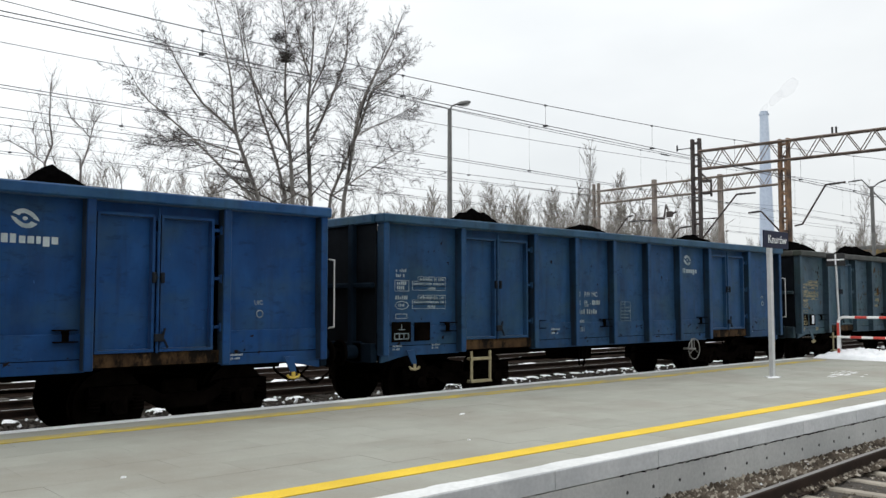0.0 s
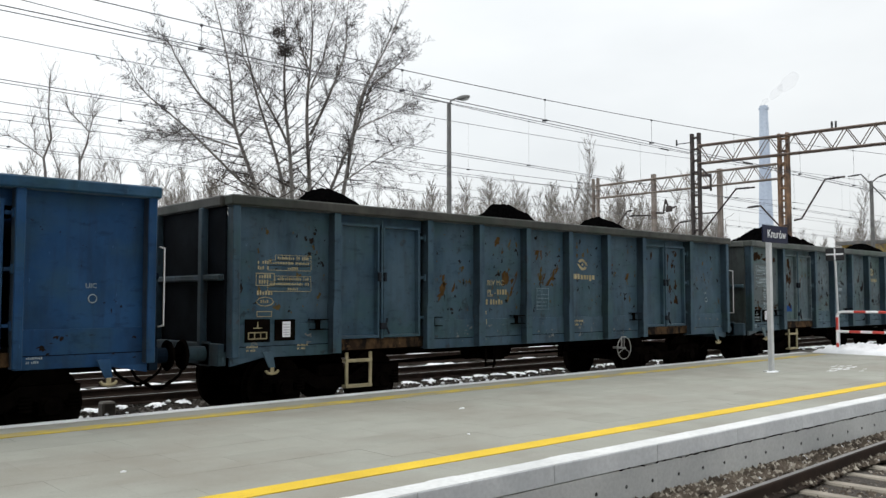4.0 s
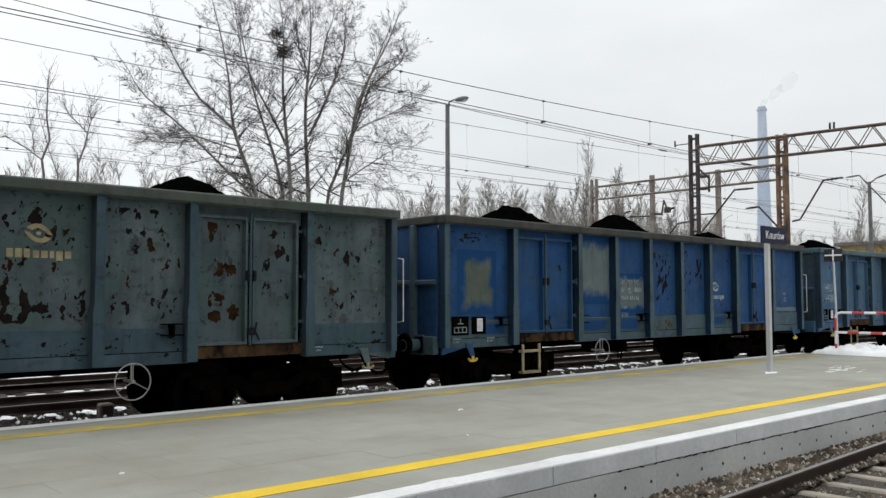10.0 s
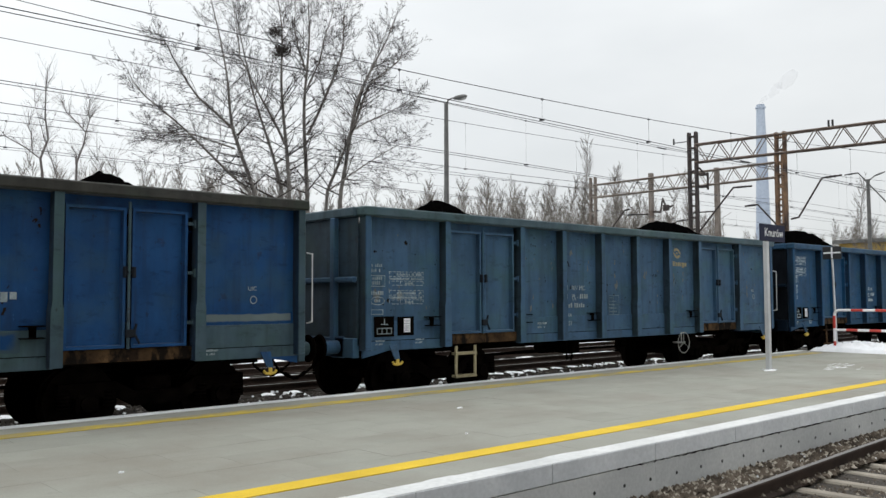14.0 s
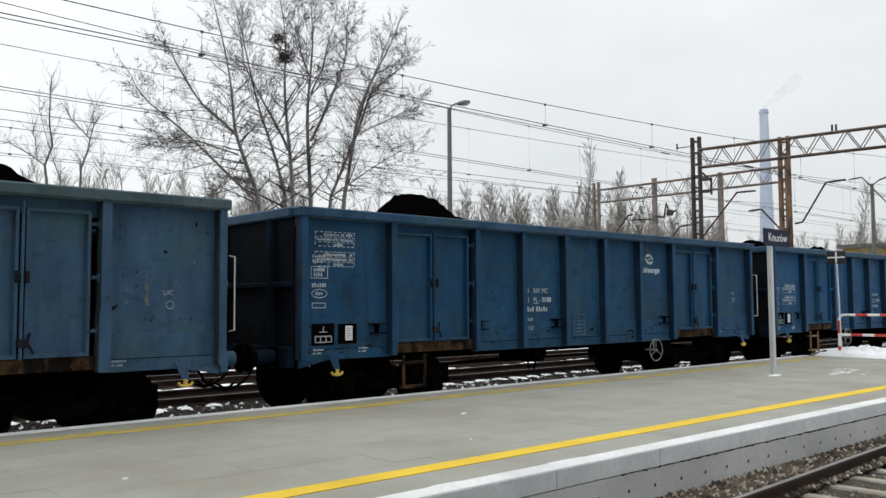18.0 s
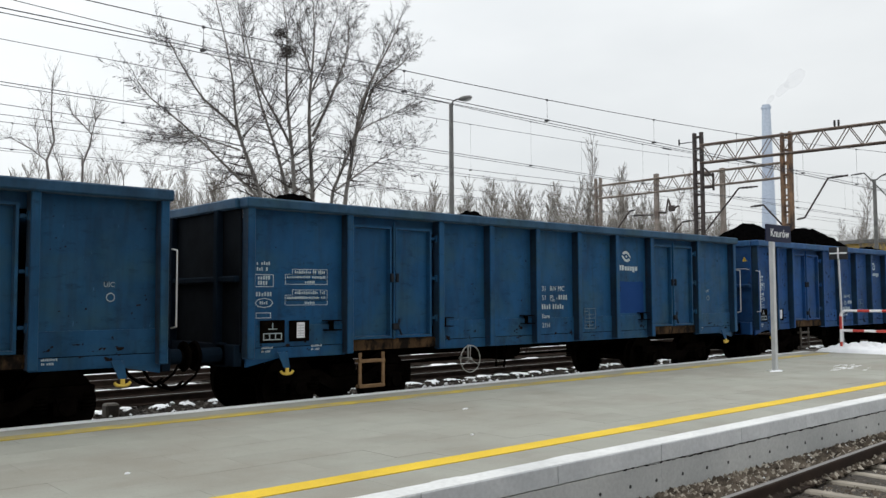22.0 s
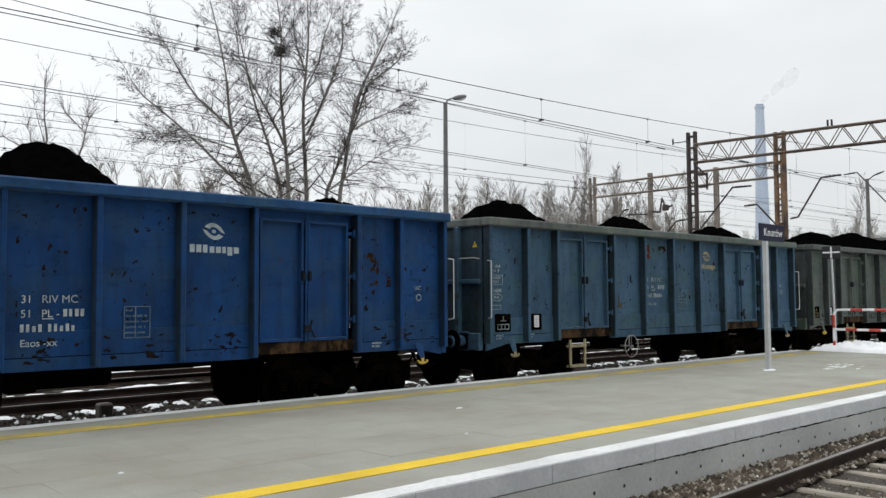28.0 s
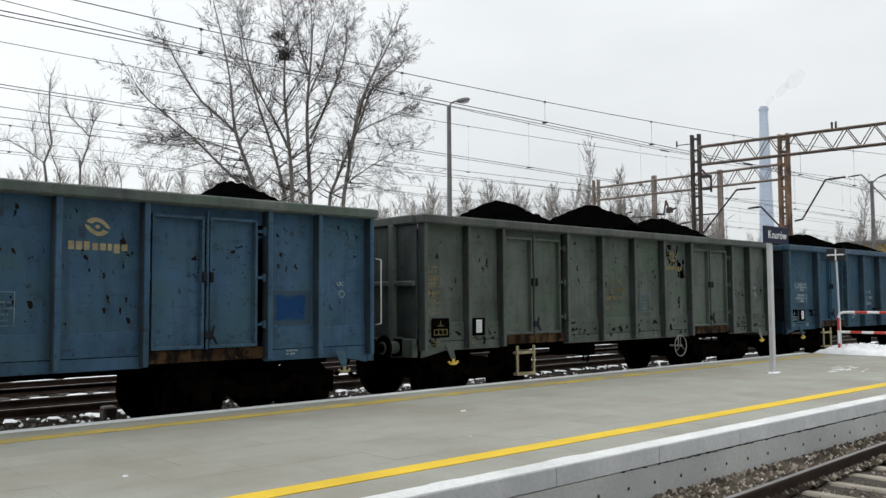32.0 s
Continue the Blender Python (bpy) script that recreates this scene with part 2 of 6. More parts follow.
M_RUSTSILL = rusty_sill()
M_COAL = plain("coal", (0.0010, 0.0010, 0.0011), (0.0026, 0.0025, 0.0026), 9.0, 1.0, 0, 55, 0.9, 0.03, 0.0)
M_MARK = plain("white_stencil", (0.15, 0.19, 0.21), (0.38, 0.44, 0.46), 5.0, 0.8, spec=0.1)
M_MARKFAINT = plain("rubbed_stencil", (0.070, 0.115, 0.145), (0.190, 0.250, 0.280), 5.0, 0.8, spec=0.1)
M_MARKW = plain("fresh_white_stencil", (0.30, 0.36, 0.38), (0.52, 0.58, 0.60), 5.0, 0.8, spec=0.1)
M_MARKY = plain("yellowed_stencil", (0.20, 0.170, 0.095), (0.40, 0.345, 0.215), 5.0, 0.8, spec=0.1)
M_MARKDIM = plain("worn_ochre_stencil", (0.100, 0.082, 0.042), (0.240, 0.195, 0.098), 5.0, 0.85, spec=0.1)
M_PAPER = plain("label_paper", (0.66, 0.67, 0.70), (0.74, 0.75, 0.77), 9.0, 0.6)
M_FADEDINK = plain("faded_ink", (0.30, 0.31, 0.36), (0.42, 0.43, 0.48), 9.0, 0.7)
M_HOOK = plain("yellow_fitting", (0.500, 0.340, 0.045), (0.640, 0.450, 0.070), 7.0, 0.6)
M_STEP = plain("dirty_yellow_step", (0.200, 0.170, 0.095), (0.380, 0.330, 0.200), 7.0, 0.7)
M_STEPRUST = plain("rusty_step", (0.110, 0.060, 0.026), (0.250, 0.150, 0.070), 7.0, 0.8)
M_STEPDARK = plain("dark_step", (0.035, 0.030, 0.025), (0.075, 0.060, 0.045), 7.0, 0.7)
M_BARK = plain("bark", (0.085, 0.076, 0.068), (0.185, 0.172, 0.158), 4.0, 0.9, 0, 40, 0.5, 0.01)
M_TWIG = plain("twigs", (0.028, 0.024, 0.022), (0.062, 0.054, 0.050), 2.0, 0.9, spec=0.1)
# paler than the near twigs: the haze of distance is put into the colour
M_FARTWIG = plain("haze_pale_twigs", (0.130, 0.116, 0.102), (0.225, 0.206, 0.186), 0.4, 0.95, spec=0.1)
M_YOUNG = plain("young_twigs", (0.095, 0.084, 0.078), (0.165, 0.150, 0.142), 2.0, 0.9, spec=0.1)
# concrete that carries the blue-grey of far haze in its own colour
M_CHIMNEY = plain("haze_pale_chimney", (0.300, 0.345, 0.420), (0.360, 0.405, 0.470), 0.05, 0.9, 0, 1.0, 0.1, 0.05)
M_OCHRE = plain("ochre_render", (0.420, 0.290, 0.085), (0.520, 0.370, 0.120), 0.6, 0.9)
M_LENS = plain("lamp_bowl", (0.30, 0.31, 0.30), (0.42, 0.43, 0.42), 6.0, 0.3)


# ---- building helpers ----
def box(bm, x0, x1, y0, y1, z0, z1, bevel=0.0):
    m = Matrix.LocRotScale(((x0 + x1) / 2, (y0 + y1) / 2, (z0 + z1) / 2), None, (abs(x1 - x0), abs(y1 - y0), abs(z1 - z0)))
    vs = bmesh.ops.create_cube(bm, size=1, matrix=m)["verts"]
    if bevel:
        es = list({e for v in vs for e in v.link_edges})
        bmesh.ops.bevel(bm, geom=es, offset=bevel, segments=1, affect="EDGES")
    return bm


def rod(bm, a, b, r, seg=8, r2=None):
    a, b = Vector(a), Vector(b)
    d = b - a
    m = Matrix.Translation((a + b) / 2) @ d.to_track_quat("Z", "Y").to_matrix().to_4x4()
    bmesh.ops.create_cone(bm, cap_ends=True, segments=seg, radius1=r, radius2=r if r2 is None else r2, depth=d.length, matrix=m)
    return bm


def bent(bm, pts, r, seg=8):
    """A bent tube through the points, with round joints."""
    for a, b in zip(pts, pts[1:]):
        rod(bm, a, b, r, seg)
    for p in pts[1:-1]:
        bmesh.ops.create_icosphere(bm, subdivisions=1, radius=r * 1.02, matrix=Matrix.Translation(p))
    return bm


def ring(bm, centre, radius, r, axis="Y", n=24, seg=6):
    c = Vector(centre)
    vs = []
    for i in range(n):
        a = 2 * math.pi * i / n
        row = []
        for j in range(seg):
            b = 2 * math.pi * j / seg
            k = radius + r * math.cos(b)
            p = Vector((k * math.cos(a), r * math.sin(b), k * math.sin(a)))
            if axis == "X":
                p = Vector((p.y, p.x, p.z))
            if axis == "Z":
                p = Vector((p.x, p.z, p.y))
            row.append(bm.verts.new(c + p))
        vs.append(row)
    for i in range(n):
        for j in range(seg):
            bm.faces.new((vs[i][j], vs[(i + 1) % n][j], vs[(i + 1) % n][(j + 1) % seg], vs[i][(j + 1) % seg]))
    return bm


def mesh_of(name, bm, material=None):
    bmesh.ops.recalc_face_normals(bm, faces=bm.faces)
    me = bpy.data.meshes.new(name)
    bm.to_mesh(me)
    bm.free()
    me.materials.append(material)
    return me


def part(name, bm, material, parent, label=""):
    ob = new(name, mesh_of(name, bm, material))
    ob.parent = parent
    return tagged(ob, label)


def thing(name, bm, material, label, category, group="", kind=""):
    return tagged(new(name, mesh_of(name, bm, material)), label, category, group, kind)


def root(name, m, label, category, group="", kind=""):
    ob = new(name)
    ob.empty_display_size = 0.2
    ob.matrix_basis = m
    return tagged(ob, label, category, group, kind)


STOCK = {}


def piece(name, key, build, material, parent, at=(0, 0, 0), label="", flank=None):
    """A part whose mesh is shared by all alike parts; the materials sit on the object."""
    if key not in STOCK:
        STOCK[key] = mesh_of(name, build(bmesh.new()))
        # faces turned along the train get the flank colour, darkened for shade
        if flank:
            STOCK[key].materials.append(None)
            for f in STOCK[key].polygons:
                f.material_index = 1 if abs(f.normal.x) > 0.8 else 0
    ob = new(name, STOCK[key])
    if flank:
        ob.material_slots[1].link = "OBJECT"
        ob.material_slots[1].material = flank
    ob.material_slots[0].link = "OBJECT"
    ob.material_slots[0].material = material
    ob.parent = parent
    ob.location = at
    return tagged(ob, label, kind="stuff" if name in ("marking", "print") else "")


def flat_mesh(name, verts, faces, material):
    me = bpy.data.meshes.new(name)
    me.from_pydata(verts, [], faces)
    me.materials.append(material)
    me.update()
    return me


# ---- ground, tracks and platform ----
RAIL = -0.36
GROUND = -0.56
EDGE_NEAR, EDGE_FAR, PLAT_END = 4.73, 10.26, 21.7
TRACKS = (3.29, 11.92, 16.15, 19.9, 23.4)


def ground():
    """One sheet to the horizon: finer near the tracks."""
    xs = [-3000, -400, -60] + [-20 + 0.9 * i for i in range(90)] + [75, 110, 200, 500, 3000]
    ys = [-3000, -300, -40, -6] + [-2 + 0.6 * i for i in range(50)] + [32, 45, 80, 150, 400, 3000]
    verts, faces = [], []
    for y in ys:
        for x in xs:
            near = -20 < x < 61 and -3 < y < 29
            z = GROUND + (0.05 * noise.noise((x * 0.9, y * 0.9, 1)) if near else 0.0)
            if y > 40:
                z += 0.25 * noise.noise((x * 0.02, y * 0.02, 4))
            verts.append((x, y, z))
    n = len(xs)
    for j in range(len(ys) - 1):
        for i in range(n - 1):
            faces.append((j * n + i, j * n + i + 1, (j + 1) * n + i + 1, (j + 1) * n + i))
    me = flat_mesh("ground", verts, faces, M_BALLAST)
    me.materials.append(M_YARD)
    for p in me.polygons:
        if p.center.y > 25.5 or p.center.y < -4:
            p.material_index = 1
        p.use_smooth = True
    tagged(new("ground", me), "dark ballast and yard ground with patches of wet snow", "ground", kind="structure")


def bend(y):
    """The line of a track: the near one swings gently towards the platform."""
    return (lambda x: y + 0.06 + 0.20 * math.tanh((x - 9.0) / 3.8)) if y < 5 else (lambda x: y)


def sweep(bm, line, x0, x1, section):
    """A bar along a track's line; section: corners (across, height)."""
    straight = abs(line(9.0) - line(40.0)) < 1e-6
    xs = [x0, x1] if straight else [x0] + [-4 + 0.8 * i for i in range(40)] + [x1]
    rows = [[bm.verts.new((x, line(x) + a, z)) for a, z in section] for x in xs]
    n = len(section)
    for p, q in zip(rows, rows[1:]):
        for i in range(n):
            bm.faces.new((p[i], q[i], q[(i + 1) % n], p[(i + 1) % n]))
    bm.faces.new(rows[0])
    bm.faces.new(rows[-1][::-1])
    return bm


def rail_profile(bm, x0, x1, line, side):
    """Foot, web and head of one rail."""
    z = RAIL
    cut = [(-0.07, z - 0.16), (0.07, z - 0.16), (0.07, z - 0.145), (0.010, z - 0.122), (0.010, z - 0.045), (0.036, z - 0.034), (0.036, z - 0.008), (0.028, z - 0.001),
           (-0.028, z - 0.001), (-0.036, z - 0.008), (-0.036, z - 0.034), (-0.010, z - 0.045), (-0.010, z - 0.122), (-0.07, z - 0.145)]
    return sweep(bm, line, x0, x1, [(side + a, h) for a, h in cut])


def track(y, x0, x1, sleeper_mat, label, snow=False, width=0.13):
    t = root("track", pose(0, 0, 0), label, "railway track", "railway tracks", "structure")
    line = bend(y)
    for side in (-0.7535, 0.7535):
        r = part("rail", rail_profile(bmesh.new(), x0, x1, line, side), M_RAIL, t, "rusty steel rail with a worn bright top")
        top = [(side - 0.026, RAIL - 0.0005), (side + 0.026, RAIL - 0.0005), (side + 0.026, RAIL + 0.002), (side - 0.026, RAIL + 0.002)]
        part("rail_head", sweep(bmesh.new(), line, x0, x1, top), M_RAILTOP, r)
    rnd = random.Random(int(y * 10))
    n = int((x1 - x0) / 0.6)
    cap = bmesh.new()
    for i in range(n):
        x = x0 + 0.3 + 0.6 * i + rnd.uniform(-0.015, 0.015)
        ob = piece("sleeper", ("sleeper", width), lambda b: box(b, -width, width, -1.3, 1.3, -0.20, 0.0, 0.02), sleeper_mat, t, (x, line(x), RAIL - 0.165))
        ob.rotation_euler = (0, 0, math.atan2(line(x + 0.1) - line(x - 0.1), 0.2) + rnd.gauss(0, 0.006))
        if snow and rnd.random() < 0.9:
            for yy in (1.02, -1.02):
                lump(cap, x + rnd.uniform(-0.03, 0.03), y + yy + rnd.uniform(-0.1, 0.1), RAIL - 0.168, rnd.uniform(0.13, 0.20), rnd.uniform(0.18, 0.32), 0.03, rnd, 12)
                if rnd.random() < 0.5:
                    lump(cap, x + rnd.uniform(-0.25, 0.25), y + yy * 1.15 + rnd.uniform(-0.2, 0.2), RAIL - 0.175, rnd.uniform(0.05, 0.10), rnd.uniform(0.06, 0.14), 0.02, rnd, 9)
    if snow:
        thing("snow_caps", cap, M_SNOW, "small caps of wet snow on the sleeper ends", "snow", kind="stuff")
    return t


def lump(bm, x, y, z, rx, ry, h, rnd, n=9):
    """A low, uneven lump with a soft rim."""
    top = bm.verts.new((x, y, z + h))
    inner, outer = [], []
    for i in range(n):
        a = 2 * math.pi * i / n
        k = rnd.uniform(0.62, 1.2)
        inner.append(bm.verts.new((x + 0.6 * k * rx * math.cos(a), y + 0.6 * k * ry * math.sin(a), z + h * rnd.uniform(0.7, 0.95))))
        outer.append(bm.verts.new((x + k * rx * math.cos(a), y + k * ry * math.sin(a), z - 0.01)))
    for i in range(n):
        j = (i + 1) % n
        bm.faces.new((top, inner[i], inner[j]))
        bm.faces.new((inner[i], outer[i], outer[j], inner[j]))


def stones(name, count, x0, x1, y0, y1, size, material, label, category, seed, z=GROUND, lift=None):
    """Loose angular stones, far too many to count."""
    rnd = np.random.default_rng(seed)
    base = np.array([(1, 0, -0.2), (0.3, 0.9, 0.1), (-0.8, 0.5, -0.1), (-0.6, -0.7, 0.1), (0.5, -0.8, -0.2), (0.1, 0.1, 0.8), (0, 0, -0.7)])
    tri = [(0, 1, 5), (1, 2, 5), (2, 3, 5), (3, 4, 5), (4, 0, 5), (1, 0, 6), (2, 1, 6), (3, 2, 6), (4, 3, 6), (0, 4, 6)]
    verts, faces = [], []
    for _ in range(count):
        x, y = rnd.uniform(x0, x1), rnd.uniform(y0, y1)
        s, a = size * rnd.uniform(0.5, 1.3), rnd.uniform(0, 6.28)
        p = base * (s * rnd.uniform(0.7, 1.2, (7, 3)))
        c, d = math.cos(a), math.sin(a)
        k = len(verts)
        zz = (lift(x, y) - 0.02 if lift else z) + rnd.uniform(-0.35, 0.4) * size
        verts += [(x + c * u - d * v, y + d * u + c * v, zz + w) for u, v, w in p]
        faces += [tuple(i + k for i in f) for f in tri]
    return tagged(new(name, flat_mesh(name, verts, faces, material)), label, category, kind="stuff")


def platform():
    p = root("platform", pose(0, 0, 0), "grey concrete slab platform between two tracks, swept of snow", "platform", kind="structure")
    x0 = -14.0
    part("bed", box(bmesh.new(), x0, PLAT_END, EDGE_NEAR + 0.16, EDGE_FAR - 0.10, GROUND - 0.2, -0.008), M_JOINT, p)
    x = x0
    while x < PLAT_END:
        e = min(x + 3.0, PLAT_END)
        w = part("wall_section", box(bmesh.new(), x + 0.0006, e - 0.0006, EDGE_NEAR, EDGE_NEAR + 0.16, GROUND - 0.2, -0.165), M_WALL, p, "pale blue-grey painted concrete edge wall")
        x += 3.0
    holes = bmesh.new()
    for i in range(60):
        hx = 6.059 + 0.4336 * (i - 18) + 0.012 * math.sin(i * 2.1)
        rod(holes, (hx, EDGE_NEAR - 0.003, -0.324), (hx, EDGE_NEAR + 0.02, -0.324), 0.018, 8)
    part("drain_holes", holes, M_BLACK, w, "row of small round dark drain holes")
    crack = bmesh.new()
    rnd = random.Random(5)
    cx, cz = 6.4, -0.165
    while cx < 20.5:
        nx, nz = cx + rnd.uniform(0.02, 0.07), -0.166 + rnd.uniform(-0.007, 0.007)
        rod(crack, (cx, EDGE_NEAR - 0.001, cz), (nx, EDGE_NEAR - 0.001, nz), rnd.choice((0.001, 0.0015, 0.0025, 0.005, 0.007)), 5)
        cx, cz = nx, nz
    part("crack", crack, M_UNDER, w, "long dark crack under the coping")
    # copings of both edges, stone by stone
    for y0, y1, lab in ((EDGE_NEAR - 0.003, EDGE_NEAR + 0.185, "snow-white edge kerb"), (EDGE_FAR - 0.20, EDGE_FAR, "white-edged kerb")):
        x = x0
        while x < PLAT_END - 0.01:
            e = min(x + 1.5, PLAT_END)
            mat = M_KERB if y0 < 6 else M_KERBFAR
            piece("kerb_stone", ("kerb", y0 < 6, round(e - x, 2)), lambda b, n=e - x, w=y1 - y0: box(b, 0.001, n - 0.001, 0, w, -0.163, 0, 0.006), mat, p, (x, y0, 0.004))
            x += 1.5
    part("wall_far", box(bmesh.new(), x0, PLAT_END, EDGE_FAR - 0.10, EDGE_FAR - 0.02, GROUND - 0.2, -0.165), M_WALL, p)
    part("wall_end", box(bmesh.new(), PLAT_END, PLAT_END + 0.12, EDGE_NEAR, EDGE_FAR, GROUND - 0.2, -0.01), M_WALL, p)
    return p


M_KERBFAR = plain("pale_kerb", (0.52, 0.53, 0.54), (0.70, 0.71, 0.71), 2.0, 0.8)


def slabs(p):
    """Rows of slabs; the nearest ones are pieces of their own, the rest one mesh."""
    rnd = random.Random(11)
    sx, sy = 0.75, 0.5145
    rest = bmesh.new()
    count = 0
    y = EDGE_NEAR + 0.185
    row = 0
    while y < EDGE_FAR - 0.25:
        h = min(sy, EDGE_FAR - 0.20 - y)
        x = -14.0 + (0.375 if row % 2 else 0)
        while x < PLAT_END - 0.01:
            n = min(sx, PLAT_END - x)
            z = rnd.uniform(-0.002, 0.0)
            if 0.5 < x < 18.5 and count < 298:
                piece("slab", ("slab", round(n, 2), round(h, 2)), lambda b, n=n, h=h: box(b, 0.0005, n - 0.0005, 0.0005, h - 0.0005, -0.05, 0, 0.0006), M_SLAB, p, (x, y, z))
                count += 1
            else:
                box(rest, x + 0.003, x + n - 0.003, y + 0.003, y + h - 0.003, -0.05, z)
            x += sx
        y += sy
        row += 1
    tagged(part("far_slabs", rest, M_SLAB, p), kind="stuff")
    part("edge_line", box(bmesh.new(), -14, PLAT_END - 0.05, EDGE_NEAR + 0.004, EDGE_NEAR + 0.215, -0.002, 0.0085), M_EDGEWHITE, p, "white painted strip along the kerb")
    for y0, y1, mat, lab in ((5.415, 5.64, M_YELLOW, "bright yellow safety line"), (9.35, 9.62, M_YELLOW_OLD, "worn yellow safety line")):
        part("safety_line", box(bmesh.new(), -14, PLAT_END - 0.6, y0, y1, -0.002, 0.0055), mat, p, lab)


def home_side():
    """The platform under the eye, and an unseen block added behind it to hold off sky light."""
    p = root("home_platform", pose(0, 0, 0), "concrete platform under the eye", "platform", kind="structure")
    part("deck", box(bmesh.new(), -60, 40, -4.2, 1.6, GROUND - 0.2, -0.20, 0.01), M_JOINT, p)
    # nothing known stands here: the block only cuts sky light on the wagon sides
    h = root("sky_blocker", pose(-16, -4.2, -0.2), "plain dark block added unseen behind the eye to dim the left", "building")
    part("wall", box(bmesh.new(), -34, 15.5, -11, 0, -0.4, 18.4), M_BLOCKER, h)
    part("roof", box(bmesh.new(), -34.5, 16, -11.5, 0.9, 18.4, 18.75), M_POLE, h)


M_BLOCKER = plain("sky_blocker_dark", (0.070, 0.050, 0.042), (0.120, 0.085, 0.068), 1.5, 0.9)
ground()
home_side()
track(TRACKS[0], -8, 60, M_SLEEPER, "railway track on pale concrete sleepers beside the platform", width=0.085)
track(TRACKS[1], -16, 60, M_TIMBER, "railway track with snow on the sleeper ends, under the train", True)
track(TRACKS[2], -16, 60, M_TIMBER, "rusty railway track on dark sleepers behind the train", True)
track(TRACKS[3], -16, 60, M_TIMBER, "rusty railway track on dark sleepers with snow between")
track(TRACKS[4], -16, 60, M_TIMBER, "rusty siding track on dark sleepers with snow between")
PLATFORM = platform()
BANK = lambda x, y: GROUND + 0.08 + 0.035 * max(0.0, (y - 4.25) / 0.45) if y > 4.02 else GROUND + 0.004
stones("ballast_stones", 15000, 5.0, 13.5, 2.2, 4.74, 0.036, M_STONE, "loose angular grey-brown ballast stones", "ballast", 3, GROUND + 0.01, lift=BANK)
stones("ballast_stones", 5000, 5.0, 13.5, 2.2, 4.74, 0.034, M_STONEPALE, "loose pale grey and tan ballast stones", "ballast", 13, GROUND + 0.02, lift=BANK)
stones("ballast_stones", 7000, 1.0, 24, 12.9, 15.4, 0.042, M_STONEDARK, "loose angular dark ballast stones between the tracks", "ballast", 4, GROUND + 0.01)
stones("snow_crumbs", 190, 5, 14, 4.05, 4.74, 0.026, M_SNOW, "crumbs of dirty snow on the ballast", "snow", 6, GROUND + 0.03, lift=BANK)
stones("snow_crumbs", 320, 0, 24, 12.9, 15.3, 0.05, M_SNOW, "crumbs of wet snow between the tracks", "snow", 7, GROUND + 0.04)


def snow_lumps(name, count, x0, x1, y0, y1, z, r, h, label, seed):
    rnd = random.Random(seed)
    bm = bmesh.new()
    for _ in range(count):
        k = rnd.uniform(0.5, 1.4)
        lump(bm, rnd.uniform(x0, x1), rnd.uniform(y0, y1), z, r * k * rnd.uniform(0.8, 1.8), r * k, h * k * rnd.uniform(0.6, 1.2), rnd)
    return thing(name, bm, M_SNOW, label, "snow", kind="stuff")


snow_lumps("snow_patches", 620, -4, 40, 17.3, 18.7, GROUND, 0.20, 0.05, "flat patches of wet snow between the tracks", 21)
snow_lumps("snow_patches", 160, -4, 40, 20.9, 29.0, GROUND, 0.7, 0.10, "flat patches of wet snow across the yard", 22)
# ---- the coal train ----
TOP, LOW, BAND, FOOT = 3.18, 0.93, 1.40, 1.09      # heights over the rail: rim, side's foot, weld line, foot channel
FACE, SHEET = -1.48, -1.32            # the posts' face and the sheets' face on the platform side
LAYOUT = {
    "long": dict(length=13.0, posts=(0.07, 1.73, 3.57, 4.75, 5.95, 7.15, 8.35, 9.56, 11.37, 12.93), doors=((1.73, 3.57), (9.56, 11.37)), pivots=(1.98, 10.97)),
    "short": dict(length=11.58, posts=(0.06, 1.05, 1.89, 3.66, 4.74, 5.82, 6.90, 7.97, 9.74, 10.58, 11.52), doors=((1.89, 3.66), (7.97, 9.74)), pivots=(1.75, 9.83)),
}


def text_mesh(body, size, material):
    cu = bpy.data.curves.new("lettering", "FONT")
    cu.body, cu.size, cu.extrude = body, size, 0.0012
    ob = new("lettering", cu)
    me = bpy.data.meshes.new_from_object(ob.evaluated_get(bpy.context.evaluated_depsgraph_get()))
    bpy.data.objects.remove(ob)
    me.materials.clear()
    me.materials.append(material)
    return me


def text_part(body, size, material, parent, x, y, z):
    """Writing on a side that faces the platform."""
    key = ("text", body, size)
    if key not in STOCK:
        STOCK[key] = text_mesh(body, size, None)
    ob = new("lettering", STOCK[key])
    ob.material_slots[0].link = "OBJECT"
    ob.material_slots[0].material = material
    ob.parent = parent
    ob.matrix_basis = pose(x, y, z, 90, 0, 0)
    return tagged(ob, kind="stuff")


def bars(bm, rows, x, z, line=0.07, height=0.038, seed=1):
    """Rows of unreadable writing, a small bar for each character; rows: widths of the lines."""
    rnd = random.Random(seed)
    for i, w in enumerate(rows):
        u = x
        n = height * 0.52
        while u + n < x + w:
            if rnd.random() < 0.88:
                h = height * rnd.choice((1.0, 1.0, 0.75))
                box(bm, u, u + n * rnd.uniform(0.7, 1.0), 0, 0.003, z - i * line - height, z - i * line - height + h)
            u += n * 1.42
    return bm


def dashes(bm, x0, x1, z, w=0.012):
    u = x0
    while u < x1:
        box(bm, u, min(u + 0.055, x1), 0, 0.003, z - w / 2, z + w / 2)
        u += 0.085
    return bm


def outline(bm, x0, x1, z0, z1, w=0.010):
    for a, b, c, d in ((x0, x1, z0, z0 + w), (x0, x1, z1 - w, z1), (x0, x0 + w, z0, z1), (x1 - w, x1, z0, z1)):
        box(bm, a, b, 0, 0.003, c, d)
    return bm


